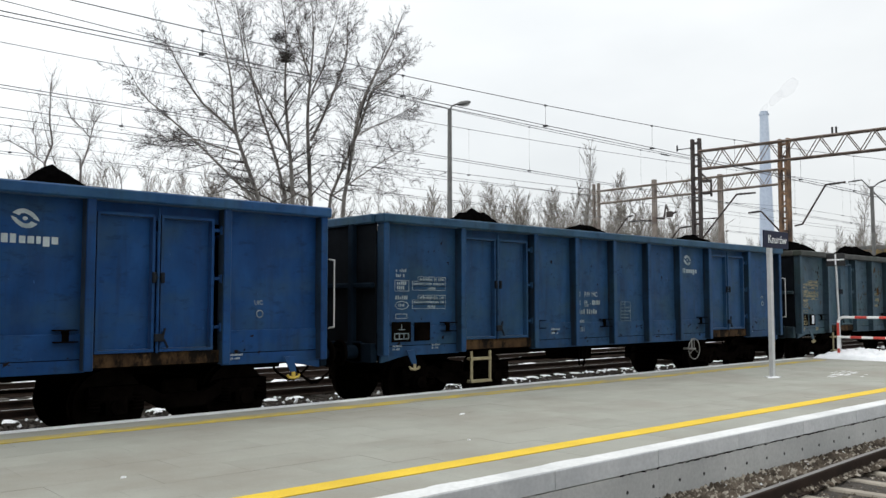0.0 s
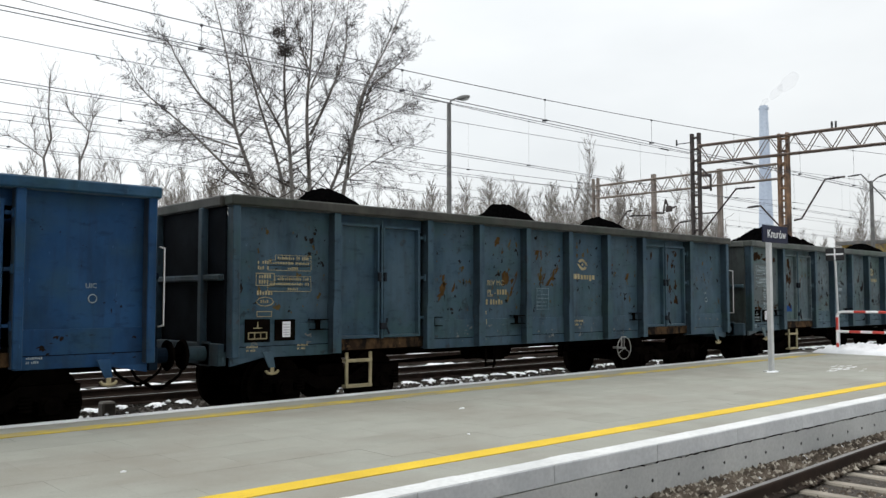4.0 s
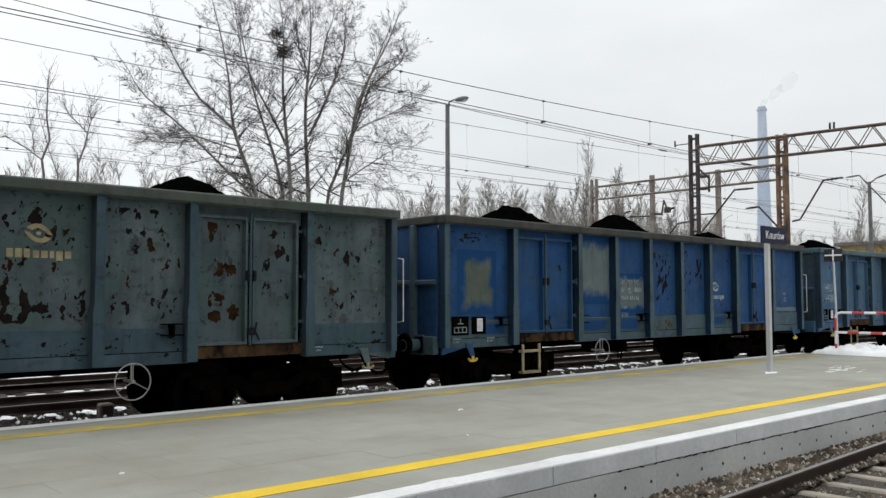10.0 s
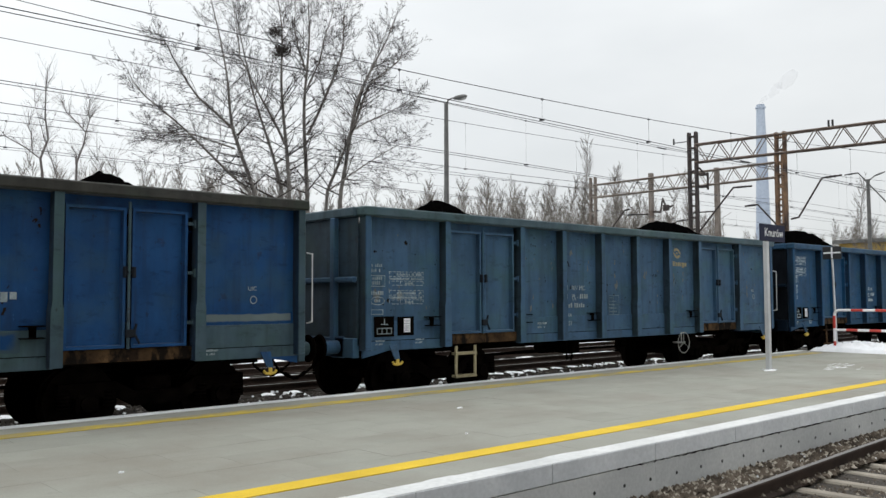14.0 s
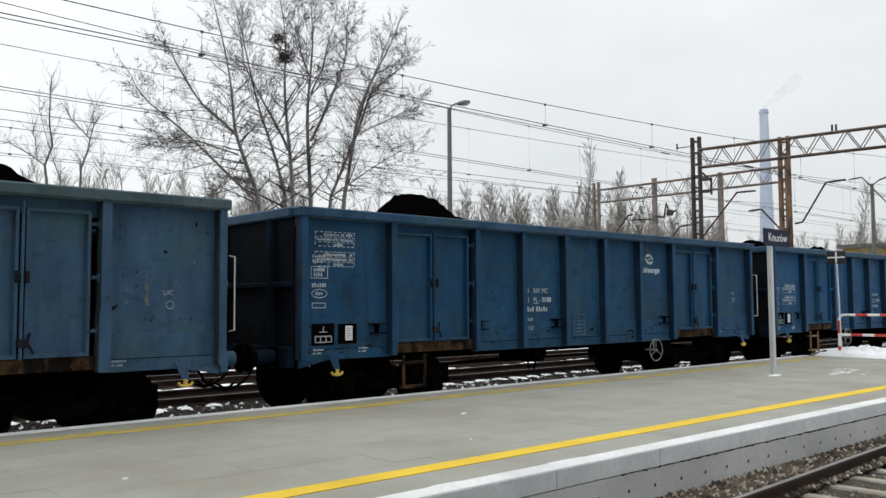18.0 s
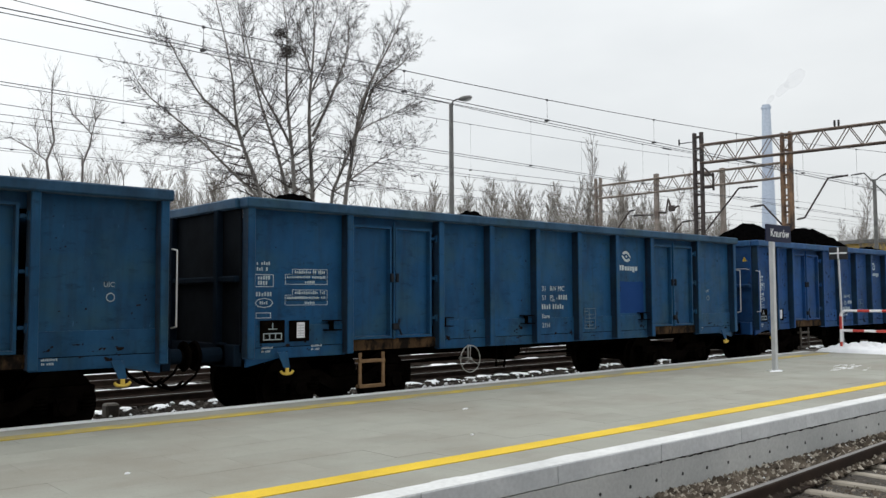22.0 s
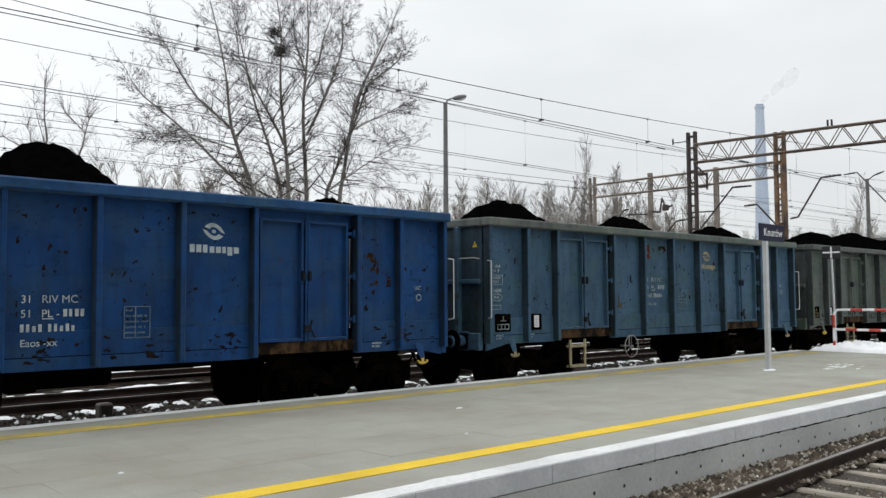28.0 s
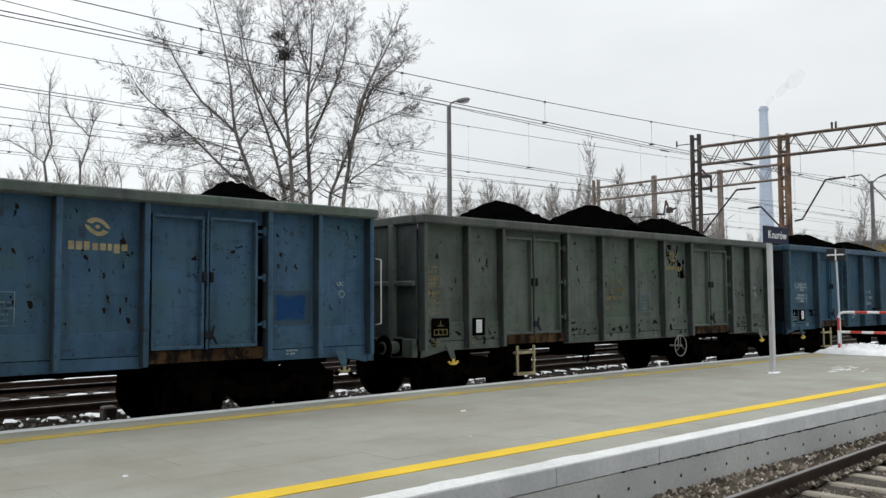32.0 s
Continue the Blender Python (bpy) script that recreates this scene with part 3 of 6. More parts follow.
def cells(bm, x0, x1, z, h, n, w=0.007):
    """A ruled row of n boxes."""
    for zz in (z, z - h):
        box(bm, x0, x1, 0, 0.003, zz - w / 2, zz + w / 2)
    for k in range(n + 1):
        x = x0 + (x1 - x0) * k / n
        box(bm, x - w / 2, x + w / 2, 0, 0.003, z - h, z)
    return bm


def data_table(bm, dashed=False):
    for top in (0.0, -0.30):
        if dashed:
            for z in (0.0, -0.075, -0.15, -0.215):
                dashes(bm, -0.36 if z > -0.1 else -0.3, 0.36, top + z, 0.010)
            for x in (-0.36, -0.13, 0.352):
                for k in range(3):
                    box(bm, x, x + 0.008, 0, 0.003, top - 0.075 * k - 0.045, top - 0.075 * k)
        else:
            cells(bm, -0.24, 0.36, top, 0.075, 5)
            cells(bm, -0.36, 0.36, top - 0.075, 0.075, 1)
            cells(bm, -0.36, 0.36, top - 0.15, 0.068, 1)
        bars(bm, (0.54,), -0.20, top - 0.018, 0.06, 0.042, int(9 - top * 10))
        bars(bm, (0.66,), -0.33, top - 0.095, 0.06, 0.036, int(7 - top * 10))
        bars(bm, (0.17,), -0.03, top - 0.165, 0.06, 0.040, int(5 - top * 10))
    return bm


def dashed_table(bm):
    return data_table(bm, True)


def data_column(bm):
    bars(bm, (0.24, 0.20), -0.12, 0.0, 0.08, 0.05, 3)
    outline(bm, -0.15, 0.15, -0.36, -0.18)
    bars(bm, (0.20, 0.17), -0.10, -0.20, 0.075, 0.055, 5)
    bars(bm, (0.26,), -0.13, -0.43, 0.07, 0.06, 6)
    for a in range(8):
        p, q = radians(45 * a), radians(45 * a + 45)
        rod(bm, (0.14 * math.cos(p), 0.001, -0.585 + 0.065 * math.sin(p)), (0.14 * math.cos(q), 0.001, -0.585 + 0.065 * math.sin(q)), 0.006, 5)
    bars(bm, (0.14,), -0.07, -0.56, 0.07, 0.045, 8)
    return outline(bm, -0.13, 0.11, -0.80, -0.72)


def small_table(bm):
    outline(bm, -0.17, 0.17, -0.2, 0.2)
    box(bm, -0.03, -0.018, 0, 0.003, -0.2, 0.2)
    return bars(bm, (0.1, 0.28, 0.3, 0.28, 0.26), -0.15, 0.16, 0.07, 0.025, 9)


def emblem(bm):
    """A pointed eye of two curved blades round an open ring."""
    for s in (1, -1):
        outer, inner = [], []
        for i in range(17):
            k = i / 16
            u = 1 - 1.86 * k
            outer.append((0.160 * u, 0.112 * max(0.0, 1 - u * u) ** 0.8))
            a = radians(10 + 150 * k)
            inner.append((0.070 * math.cos(a) + 0.10 * max(0.0, 0.30 - k), 0.060 * math.sin(a)))
        front = [[bm.verts.new((s * x, 0.0, s * z - 0.16 * s * x)) for x, z in row] for row in (outer, inner)]
        for i in range(16):
            bm.faces.new((front[0][i], front[0][i + 1], front[1][i + 1], front[1][i]))
    n = 14
    ring_out = [bm.verts.new((0.030 * math.cos(2 * math.pi * i / n), 0.0, 0.024 * math.sin(2 * math.pi * i / n))) for i in range(n)]
    bm.faces.new(ring_out)
    return bm


def emblem_bars(bm):
    """The owner's name, as plain bars of its size."""
    x = -0.345
    for i, w in enumerate((0.068, 0.072, 0.064, 0.068, 0.072, 0.050, 0.074, 0.074)):
        box(bm, x, x + w, 0, 0.003, 0 if i != 6 else -0.03, 0.105 if i < 3 else 0.085)
        x += w + (0.024 if i != 2 else 0.034)
    return bm


def load_pictogram(bm):
    outline(bm, -0.15, 0.15, -0.11, -0.01, 0.014)
    for x in (-0.055, 0.04):
        box(bm, x, x + 0.014, 0, 0.003, -0.11, -0.01)
    box(bm, -0.007, 0.007, 0, 0.003, 0.05, 0.13)
    return box(bm, -0.07, 0.07, 0, 0.003, 0.04, 0.052)


def post(bm, w=0.115):
    """Pressed side post."""
    box(bm, -w / 2, w / 2, FACE, SHEET + 0.02, LOW + 0.02, TOP - 0.13, 0.012)
    return bm


def flared_post(bm, w=0.115):
    """Pressed side post that widens over its lower third."""
    rings = ((LOW + 0.02, 0.148), (1.62, 0.148), (1.74, w), (TOP - 0.13, w))
    rows = []
    for z, k in rings:
        rows.append([bm.verts.new((s * k / 2, y, z)) for s, y in ((-1, FACE), (1, FACE), (1, SHEET + 0.02), (-1, SHEET + 0.02))])
    for a, b in zip(rows, rows[1:]):
        for i in range(4):
            bm.faces.new((a[i], a[(i + 1) % 4], b[(i + 1) % 4], b[i]))
    bm.faces.new(rows[0][::-1])
    bm.faces.new(rows[-1])
    return bm


def door_leaf(bm, w):
    """A pressed door: raised rim round a sunk field."""
    box(bm, 0.022, w - 0.022, SHEET - 0.08, SHEET + 0.02, 1.15, 2.905)
    front = [f for f in bm.faces if f.calc_center_median().y < SHEET - 0.07]
    bmesh.ops.inset_region(bm, faces=front, thickness=0.05)
    bmesh.ops.inset_region(bm, faces=front, thickness=0.014, depth=-0.08)
    return bm


def lock(bm):
    return rod(bm, (0, SHEET - 0.085, 1.14), (0, SHEET - 0.085, 2.98), 0.02, 8)


def catch(bm):
    """A pair of upright jaws on the locking bar."""
    for x in (-0.055, 0.055):
        box(bm, x - 0.024, x + 0.024, SHEET - 0.125, SHEET - 0.07, -0.075, 0.065, 0.01)
    return box(bm, -0.05, 0.05, SHEET - 0.10, SHEET - 0.075, -0.02, 0.015)


def latch(bm):
    """The hand lever at the foot of the locking bar."""
    box(bm, -0.04, 0.085, SHEET - 0.125, SHEET - 0.06, -0.05, 0.05, 0.01)
    rod(bm, (0.075, SHEET - 0.10, 0.02), (0.10, SHEET - 0.10, 0.12), 0.016, 6)
    return rod(bm, (0.085, SHEET - 0.10, -0.02), (0.14, SHEET - 0.10, -0.13), 0.016, 6)


def hinge(bm):
    return box(rod(bm, (0, SHEET - 0.03, -0.05), (0, SHEET - 0.03, 0.05), 0.02, 8), -0.05, 0.0, SHEET - 0.02, SHEET + 0.01, -0.03, 0.03)


def hinge_arm(bm):
    """A strap that carries the door on the post, with its pin."""
    box(bm, -0.01, 0.10, SHEET - 0.065, SHEET - 0.045, -0.022, 0.022, 0.004)
    rod(bm, (0.085, SHEET - 0.085, -0.055), (0.085, SHEET - 0.085, 0.055), 0.022, 8)
    return box(bm, 0.065, 0.115, SHEET - 0.10, SHEET - 0.03, -0.045, 0.045, 0.006)


def bracket(bm):
    """Two small shelves of an old stake pocket."""
    for z in (1.30, 1.44):
        box(bm, -0.13, 0.13, FACE + 0.015, SHEET + 0.01, z, z + 0.014)
    return box(bm, -0.02, 0.06, SHEET - 0.035, SHEET + 0.01, 1.314, 1.44)


def tow_hook(bm):
    """Bracket blade that bends down to a double hook."""
    return box(bm, -0.045, 0.045, FACE - 0.03, FACE - 0.005, 0.78, 0.90)


def hook_horns(bm):
    pts = [(-0.10, FACE - 0.02, 0.76), (-0.07, FACE - 0.02, 0.725), (0, FACE - 0.02, 0.715), (0.07, FACE - 0.02, 0.725), (0.10, FACE - 0.02, 0.76)]
    bent(bm, pts, 0.020, 8)
    return box(bm, -0.028, 0.028, FACE - 0.035, FACE - 0.01, 0.71, 0.80, 0.006)


def hook_blade(bm):
    vs = [(-0.13, FACE + 0.02, 1.02), (0.03, FACE + 0.02, 1.02), (0.05, FACE - 0.02, 0.80), (-0.045, FACE - 0.02, 0.80)]
    f = bm.faces.new([bm.verts.new(v) for v in vs])
    ex = bmesh.ops.extrude_face_region(bm, geom=[f])
    bmesh.ops.translate(bm, verts=[g for g in ex["geom"] if isinstance(g, bmesh.types.BMVert)], vec=(0, 0.02, 0))
    return bm


def step_frame(bm):
    for x in (-0.22, 0.22):
        box(bm, x - 0.025, x + 0.025, FACE + 0.0, FACE + 0.03, 0.42, 0.95, 0.004)
    for z in (0.42, 0.80):
        box(bm, -0.245, 0.245, FACE - 0.01, FACE + 0.10, z, z + 0.045, 0.004)
    return bm


def hand_wheel(bm):
    ring(bm, (0, FACE - 0.02, 0.75), 0.225, 0.009, "Y", 28, 6)
    for a in (90, 210, 330):
        rod(bm, (0, FACE - 0.02, 0.75), (0.22 * math.cos(radians(a)), FACE - 0.02, 0.75 + 0.22 * math.sin(radians(a))), 0.0065, 6)
    rod(bm, (0, FACE - 0.05, 0.75), (0, FACE + 0.25, 0.75), 0.022, 8)
    return box(bm, -0.010, 0.010, FACE + 0.03, FACE + 0.05, 0.75, 0.98)


def buffer_body(bm):
    rod(bm, (0, 0, 0), (0.30, 0, 0), 0.105, 16)
    return box(bm, -0.03, 0.0, -0.17, 0.17, -0.17, 0.17, 0.01)


def buffer_head(bm):
    rod(bm, (0.30, 0, 0), (0.50, 0, 0), 0.075, 14)
    rod(bm, (0.50, 0, 0), (0.535, 0, 0), 0.19, 20, 0.21)
    return rod(bm, (0.535, 0, 0), (0.555, 0, 0), 0.21, 20, 0.17)


def coupling(bm):
    box(bm, -0.1, 0.32, -0.04, 0.04, 0.94, 1.04, 0.01)
    ring(bm, (0.45, 0, 0.92), 0.10, 0.02, "Y", 14, 6)
    return rod(bm, (0.52, 0, 0.85), (0.62, 0, 0.93), 0.025, 8)


def brake_hose(bm):
    return bent(bm, [(0.0, 0, 0.85), (0.12, 0, 0.66), (0.28, 0, 0.55), (0.46, 0, 0.50), (0.62, 0.02, 0.60)], 0.02, 6)


def bolster(bm):
    return box(bm, -0.25, 0.25, -0.95, 0.95, 0.45, 0.75, 0.03)


def side_frame(bm):
    """Cast side frame with its dip between the axles."""
    pts = [(-1.25, 0.62), (-0.55, 0.62), (-0.30, 0.48), (0.30, 0.48), (0.55, 0.62), (1.25, 0.62)]
    rows = []
    for x, z in pts:
        rows.append([bm.verts.new((x, y, z + dz)) for y, dz in ((-0.065, -0.095), (0.065, -0.095), (0.065, 0.095), (-0.065, 0.095))])
    for a, b in zip(rows, rows[1:]):
        for i in range(4):
            bm.faces.new((a[i], a[(i + 1) % 4], b[(i + 1) % 4], b[i]))
    bm.faces.new(rows[0][::-1])
    bm.faces.new(rows[-1])
    return bm


def axle_box(bm):
    box(bm, -0.14, 0.14, -0.09, 0.09, 0.34, 0.58, 0.03)
    return rod(bm, (0, -0.13, 0.46), (0, -0.05, 0.46), 0.10, 12)


def spring(bm):
    for i in range(5):
        ring(bm, (0, 0, 0.42 + 0.045 * i), 0.075, 0.018, "Z", 12, 5)
    return bm


def wheelset(bm):
    rod(bm, (0, -1.0, 0), (0, 1.0, 0), 0.08, 10)
    for s in (-1, 1):
        rod(bm, (0, s * 0.69, 0), (0, s * 0.82, 0), 0.46, 28)
        rod(bm, (0, s * 0.665, 0), (0, s * 0.69, 0), 0.49, 28)
        for a in range(0, 360, 60):
            p = (0.25 * math.cos(radians(a)), 0.25 * math.sin(radians(a)))
            rod(bm, (p[0], s * 0.82, p[1]), (p[0], s * 0.835, p[1]), 0.035, 6)
    return bm


def coal_mesh(name, length, heaps, seed):
    nx, ny = int(length / 0.07), 34
    verts, faces = [], []
    for j in range(ny + 1):
        y = -1.27 + 2.54 * j / ny
        for i in range(nx + 1):
            x = 0.08 + (length - 0.16) * i / nx
            z = 2.93 + 0.07 * noise.noise((x * 0.8, y * 0.8, seed))
            for hx, hz, hw in heaps:
                slope = min(1.08, max(0.58, 1.48 * (hz - TOP) / hw))
                d = math.sqrt((x - hx) ** 2 + (0.75 * y) ** 2 + 0.10) - 0.27
                wob = 1 + 0.14 * noise.noise((x * 1.3, y * 1.3, seed + hx))
                z = max(z, hz + 0.015 - slope * d * wob)
            z += 0.055 * noise.noise((x * 3.1, y * 3.1, seed)) + 0.050 * noise.noise((x * 7, y * 7, seed)) + 0.030 * noise.noise((x * 19, y * 19, seed))
            verts.append((x, y, z))
    n = nx + 1
    for j in range(ny):
        for i in range(nx):
            faces.append((j * n + i, j * n + i + 1, (j + 1) * n + i + 1, (j + 1) * n + i))
    return flat_mesh(name, verts, faces, M_COAL)


WAGONS, LOADS, WHEELS = [], [], []


def wagon(style, near, paint, rim, label, heaps, seed, wheel=8.77, marks=(), rails=(), hooks=M_HOOK, step=M_STEP, mark=M_MARK, flared=False, flank=None, wall=None, rib=None, ribs=None, low=None, bays=None):
    """One open bogie wagon, near end first; local x runs along the train, z from the rail."""
    lay = LAYOUT[style]
    L, posts, doors = lay["length"], lay["posts"], lay["doors"]
    w = root("coal_wagon", pose(near, TRACKS[1], RAIL), label, "freight wagon", "wagons of the coal train")
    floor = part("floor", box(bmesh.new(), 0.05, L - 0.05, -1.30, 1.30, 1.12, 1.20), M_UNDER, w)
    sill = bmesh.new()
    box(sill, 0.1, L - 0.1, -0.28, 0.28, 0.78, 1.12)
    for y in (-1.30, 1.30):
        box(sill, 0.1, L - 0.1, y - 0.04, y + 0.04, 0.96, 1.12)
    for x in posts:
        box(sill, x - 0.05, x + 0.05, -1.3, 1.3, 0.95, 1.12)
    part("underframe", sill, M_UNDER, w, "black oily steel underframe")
    for side in (1, -1):
        face = side == 1
        y = (lambda v: v) if face else (lambda v: -v)
        rail_x = box(bmesh.new(), -0.03, L + 0.03, y(FACE - 0.045), y(-1.28), TOP - 0.145, TOP, 0.02)
        part("top_rail", rail_x, rim, w)
        for a, b in zip(posts, posts[1:]):
            if (a, b) in doors:
                part("lintel", box(bmesh.new(), a, b, y(SHEET + 0.022), y(SHEET + 0.05), 2.84, TOP - 0.13), paint, w)
                part("door_sill", box(bmesh.new(), a, b, y(SHEET - 0.05), y(SHEET + 0.07), LOW + 0.05, 1.14), M_RUSTSILL, w, "rusty brown sill under the doors")
                half = (b - a - 0.25) / 2
                if face:
                    for k, x in enumerate((a + 0.075, b - 0.140 - half)):
                        leaf = piece("door", ("leaf", round(half, 3)), lambda bm, n=half: door_leaf(bm, n), paint, w, (x, 0, 0))
                        for z in (1.45, 2.1, 2.75):
                            if k:
                                piece("hinge", "hinge_arm", hinge_arm, ribs or paint, leaf, (half, 0, z))
                            else:
                                piece("hinge", "hinge", hinge, paint, leaf, (0.01, 0, z))
                    bar = piece("door_lock", "lock", lock, ribs or paint, w, ((a + b) / 2 - 0.033, 0, 0), "vertical locking bar")
                    piece("catch", "catch", catch, M_CATCH, bar, (0, 0, 2.1), "dark greasy catch")
                    piece("latch", "latch", latch, M_CATCH, bar, (0, 0, 1.33), "dark hand lever")
                else:
                    part("door", box(bmesh.new(), a, b, y(SHEET), y(SHEET + 0.03), 1.14, 2.96), paint, w)
            else:
                part("side_sheet", box(bmesh.new(), a, b, y(SHEET), y(SHEET + 0.03), BAND, TOP - 0.13), (bays or {}).get(a, paint), w)
                part("lower_sheet", box(bmesh.new(), a, b, y(SHEET - 0.022), y(SHEET + 0.03), FOOT, BAND, 0.006), low or paint, w)
                part("foot_channel", box(bmesh.new(), a, b, y(SHEET - 0.0235), y(SHEET + 0.03), LOW, FOOT - 0.005, 0.005), low or paint, w)
        for x in posts:
            wide = flared and 1 < x < L - 1
            thin = style == "short"
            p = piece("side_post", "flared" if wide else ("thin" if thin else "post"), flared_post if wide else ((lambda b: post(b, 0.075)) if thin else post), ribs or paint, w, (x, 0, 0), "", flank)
            if not face:
                p.rotation_euler = (0, 0, math.pi)
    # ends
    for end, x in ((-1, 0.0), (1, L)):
        part("end_sheet", box(bmesh.new(), x - 0.015, x + 0.015, -1.30, 1.30, LOW + 0.1, TOP - 0.1), wall or M_ENDWALL, w, "end wall, on most wagons darkened for gap shade and grime")
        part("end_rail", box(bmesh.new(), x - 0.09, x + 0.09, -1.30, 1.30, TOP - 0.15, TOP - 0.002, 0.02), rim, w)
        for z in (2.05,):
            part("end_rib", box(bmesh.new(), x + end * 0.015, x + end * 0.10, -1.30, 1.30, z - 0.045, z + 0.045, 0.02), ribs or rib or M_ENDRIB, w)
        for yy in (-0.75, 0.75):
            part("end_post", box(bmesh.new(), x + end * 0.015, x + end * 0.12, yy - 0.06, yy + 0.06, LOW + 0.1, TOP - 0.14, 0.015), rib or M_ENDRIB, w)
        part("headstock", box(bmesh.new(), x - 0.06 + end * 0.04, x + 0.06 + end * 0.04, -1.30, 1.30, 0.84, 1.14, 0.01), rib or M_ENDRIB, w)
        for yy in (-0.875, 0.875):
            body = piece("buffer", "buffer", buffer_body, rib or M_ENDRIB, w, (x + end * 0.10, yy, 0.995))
            head = piece("buffer_head", "buffer_head", buffer_head, M_UNDER, body, (0, 0, 0), "dark greasy buffer head")
            if end < 0:
                body.rotation_euler = (0, 0, math.pi)
        for yy in (-0.35, 0.35):
            hose = piece("brake_hose", "hose", brake_hose, M_UNDER, w, (x + end * 0.1, yy, 0))
            if end < 0:
                hose.rotation_euler = (0, 0, math.pi)
        cp = piece("coupling", "coupling", coupling, M_UNDER, w, (x + end * 0.1, 0, 0))
        if end < 0:
            cp.rotation_euler = (0, 0, math.pi)
    for end in rails:
        x = L + 0.045 if end > 0 else 0.02
        pts = [(x, -1.42, 2.42), (x + 0.02 * end, FACE - 0.05, 2.40), (x + 0.02 * end, FACE - 0.05, 1.42), (x, -1.42, 1.40)]
        part("grab_rail", bent(bmesh.new(), pts, 0.0105, 8), M_GALV, w, "pale grey tubular grab rail at the corner")
        if end < 0:
            part("grab_rail", bent(bmesh.new(), [(-0.01, -1.25, 2.45), (-0.09, -1.2, 2.47), (-0.09, -0.8, 2.47), (-0.03, -0.75, 2.45)], 0.010, 6), M_GALV, w, "pale grey tubular grab rail on the end")
    # fittings of the platform side
    steps = 2.13 if style == "long" else 2.42
    piece("step", "step", step_frame, step, w, (steps, 0, 0), "square step frame with two treads")
    if wheel:
        piece("brake_wheel", "wheel", hand_wheel, M_GALVDIRTY, w, (wheel, 0, 0), "three-spoked brake hand wheel")
    for x in (0.62, L - 0.60):
        blade = piece("tow_hook", "blade", hook_blade, paint, w, (x, 0, 0))
        piece("hook_horns", "horns", hook_horns, hooks, blade, (0, 0, 0), "small yellow double hook")
    for x in ((1.45, 3.71, 5.72, 9.31) if style == "long" else ()):
        piece("stake_pocket", "bracket", bracket, M_UNDER, w, (x, 0, 0))
    holder = 0.93 if style == "long" else 1.36
    plate = piece("label_holder", "plate", lambda b: box(b, -0.17, 0.17, -0.012, 0, -0.15, 0.15, 0.004), M_UNDER, w, (holder - 0.02, SHEET - 0.024, 1.31))
    if near != 8.12:
        piece("label_paper", "paper", lambda b: box(b, -0.065, 0.065, -0.018, -0.012, -0.11, 0.11), M_PAPER, plate, (0.02, 0, 0.01), "white paper waybill")
        piece("print", "grid", lambda b: [box(b, -0.055, 0.055, -0.0195, -0.0185, z - 0.006, z + 0.006) for z in (-0.08, -0.045, -0.01, 0.03, 0.07)] and box(b, -0.012, -0.004, -0.0195, -0.0185, -0.08, 0.09), M_FADEDINK, plate, (0.02, 0, 0.01), "grey printed lines on the waybill")
    plate = piece("sign_plate", "pict_plate", lambda b: box(b, -0.2, 0.2, -0.010, 0, -0.15, 0.17, 0.004), M_UNDER, w, (0.47, SHEET - 0.024, 1.30))
    piece("pictogram", "pict", load_pictogram, mark, plate, (0, -0.014, 0))
    for x, d in ((0.0, 1), (L, -1)):
        gusset = bmesh.new()
        lo = [gusset.verts.new((x + d * u, SHEET - 0.022, z)) for u, z in ((0.06, LOW + 0.01), (0.06, LOW - 0.10), (0.62, LOW + 0.01))]
        hi = [gusset.verts.new((v.co.x, SHEET + 0.02, v.co.z)) for v in lo]
        gusset.faces.new(lo)
        gusset.faces.new(hi[::-1])
        for i in range(3):
            gusset.faces.new((lo[i], hi[i], hi[(i + 1) % 3], lo[(i + 1) % 3]))
        part("corner_gusset", gusset, paint, w)
    for x, z in ((0.30, 1.10), (1.12, 1.10), (L - 1.5, 1.08)):
        piece("marking", "m_foot_small", lambda b: bars(b, (0.18, 0.14), 0, 0, 0.05, 0.028, 14), mark, w, (x, SHEET - 0.0275, z))
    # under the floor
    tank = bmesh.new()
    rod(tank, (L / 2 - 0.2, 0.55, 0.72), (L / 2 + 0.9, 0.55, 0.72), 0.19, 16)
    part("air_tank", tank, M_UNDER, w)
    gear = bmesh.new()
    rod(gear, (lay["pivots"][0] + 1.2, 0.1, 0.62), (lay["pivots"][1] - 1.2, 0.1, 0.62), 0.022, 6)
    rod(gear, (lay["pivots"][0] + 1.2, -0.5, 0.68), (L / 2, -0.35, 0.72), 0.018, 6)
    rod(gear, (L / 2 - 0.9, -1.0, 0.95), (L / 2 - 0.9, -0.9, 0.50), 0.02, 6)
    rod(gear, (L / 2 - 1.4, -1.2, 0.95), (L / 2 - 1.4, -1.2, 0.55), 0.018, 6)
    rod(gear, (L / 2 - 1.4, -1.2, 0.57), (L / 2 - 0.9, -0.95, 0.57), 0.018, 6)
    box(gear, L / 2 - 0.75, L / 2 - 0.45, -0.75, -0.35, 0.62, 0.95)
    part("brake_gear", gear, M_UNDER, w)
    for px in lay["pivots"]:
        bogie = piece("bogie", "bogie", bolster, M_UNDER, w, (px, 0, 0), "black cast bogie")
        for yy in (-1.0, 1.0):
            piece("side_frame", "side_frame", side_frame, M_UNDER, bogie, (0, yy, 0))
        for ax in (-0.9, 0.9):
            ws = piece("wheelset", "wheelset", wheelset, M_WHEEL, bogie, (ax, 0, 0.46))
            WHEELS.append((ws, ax))
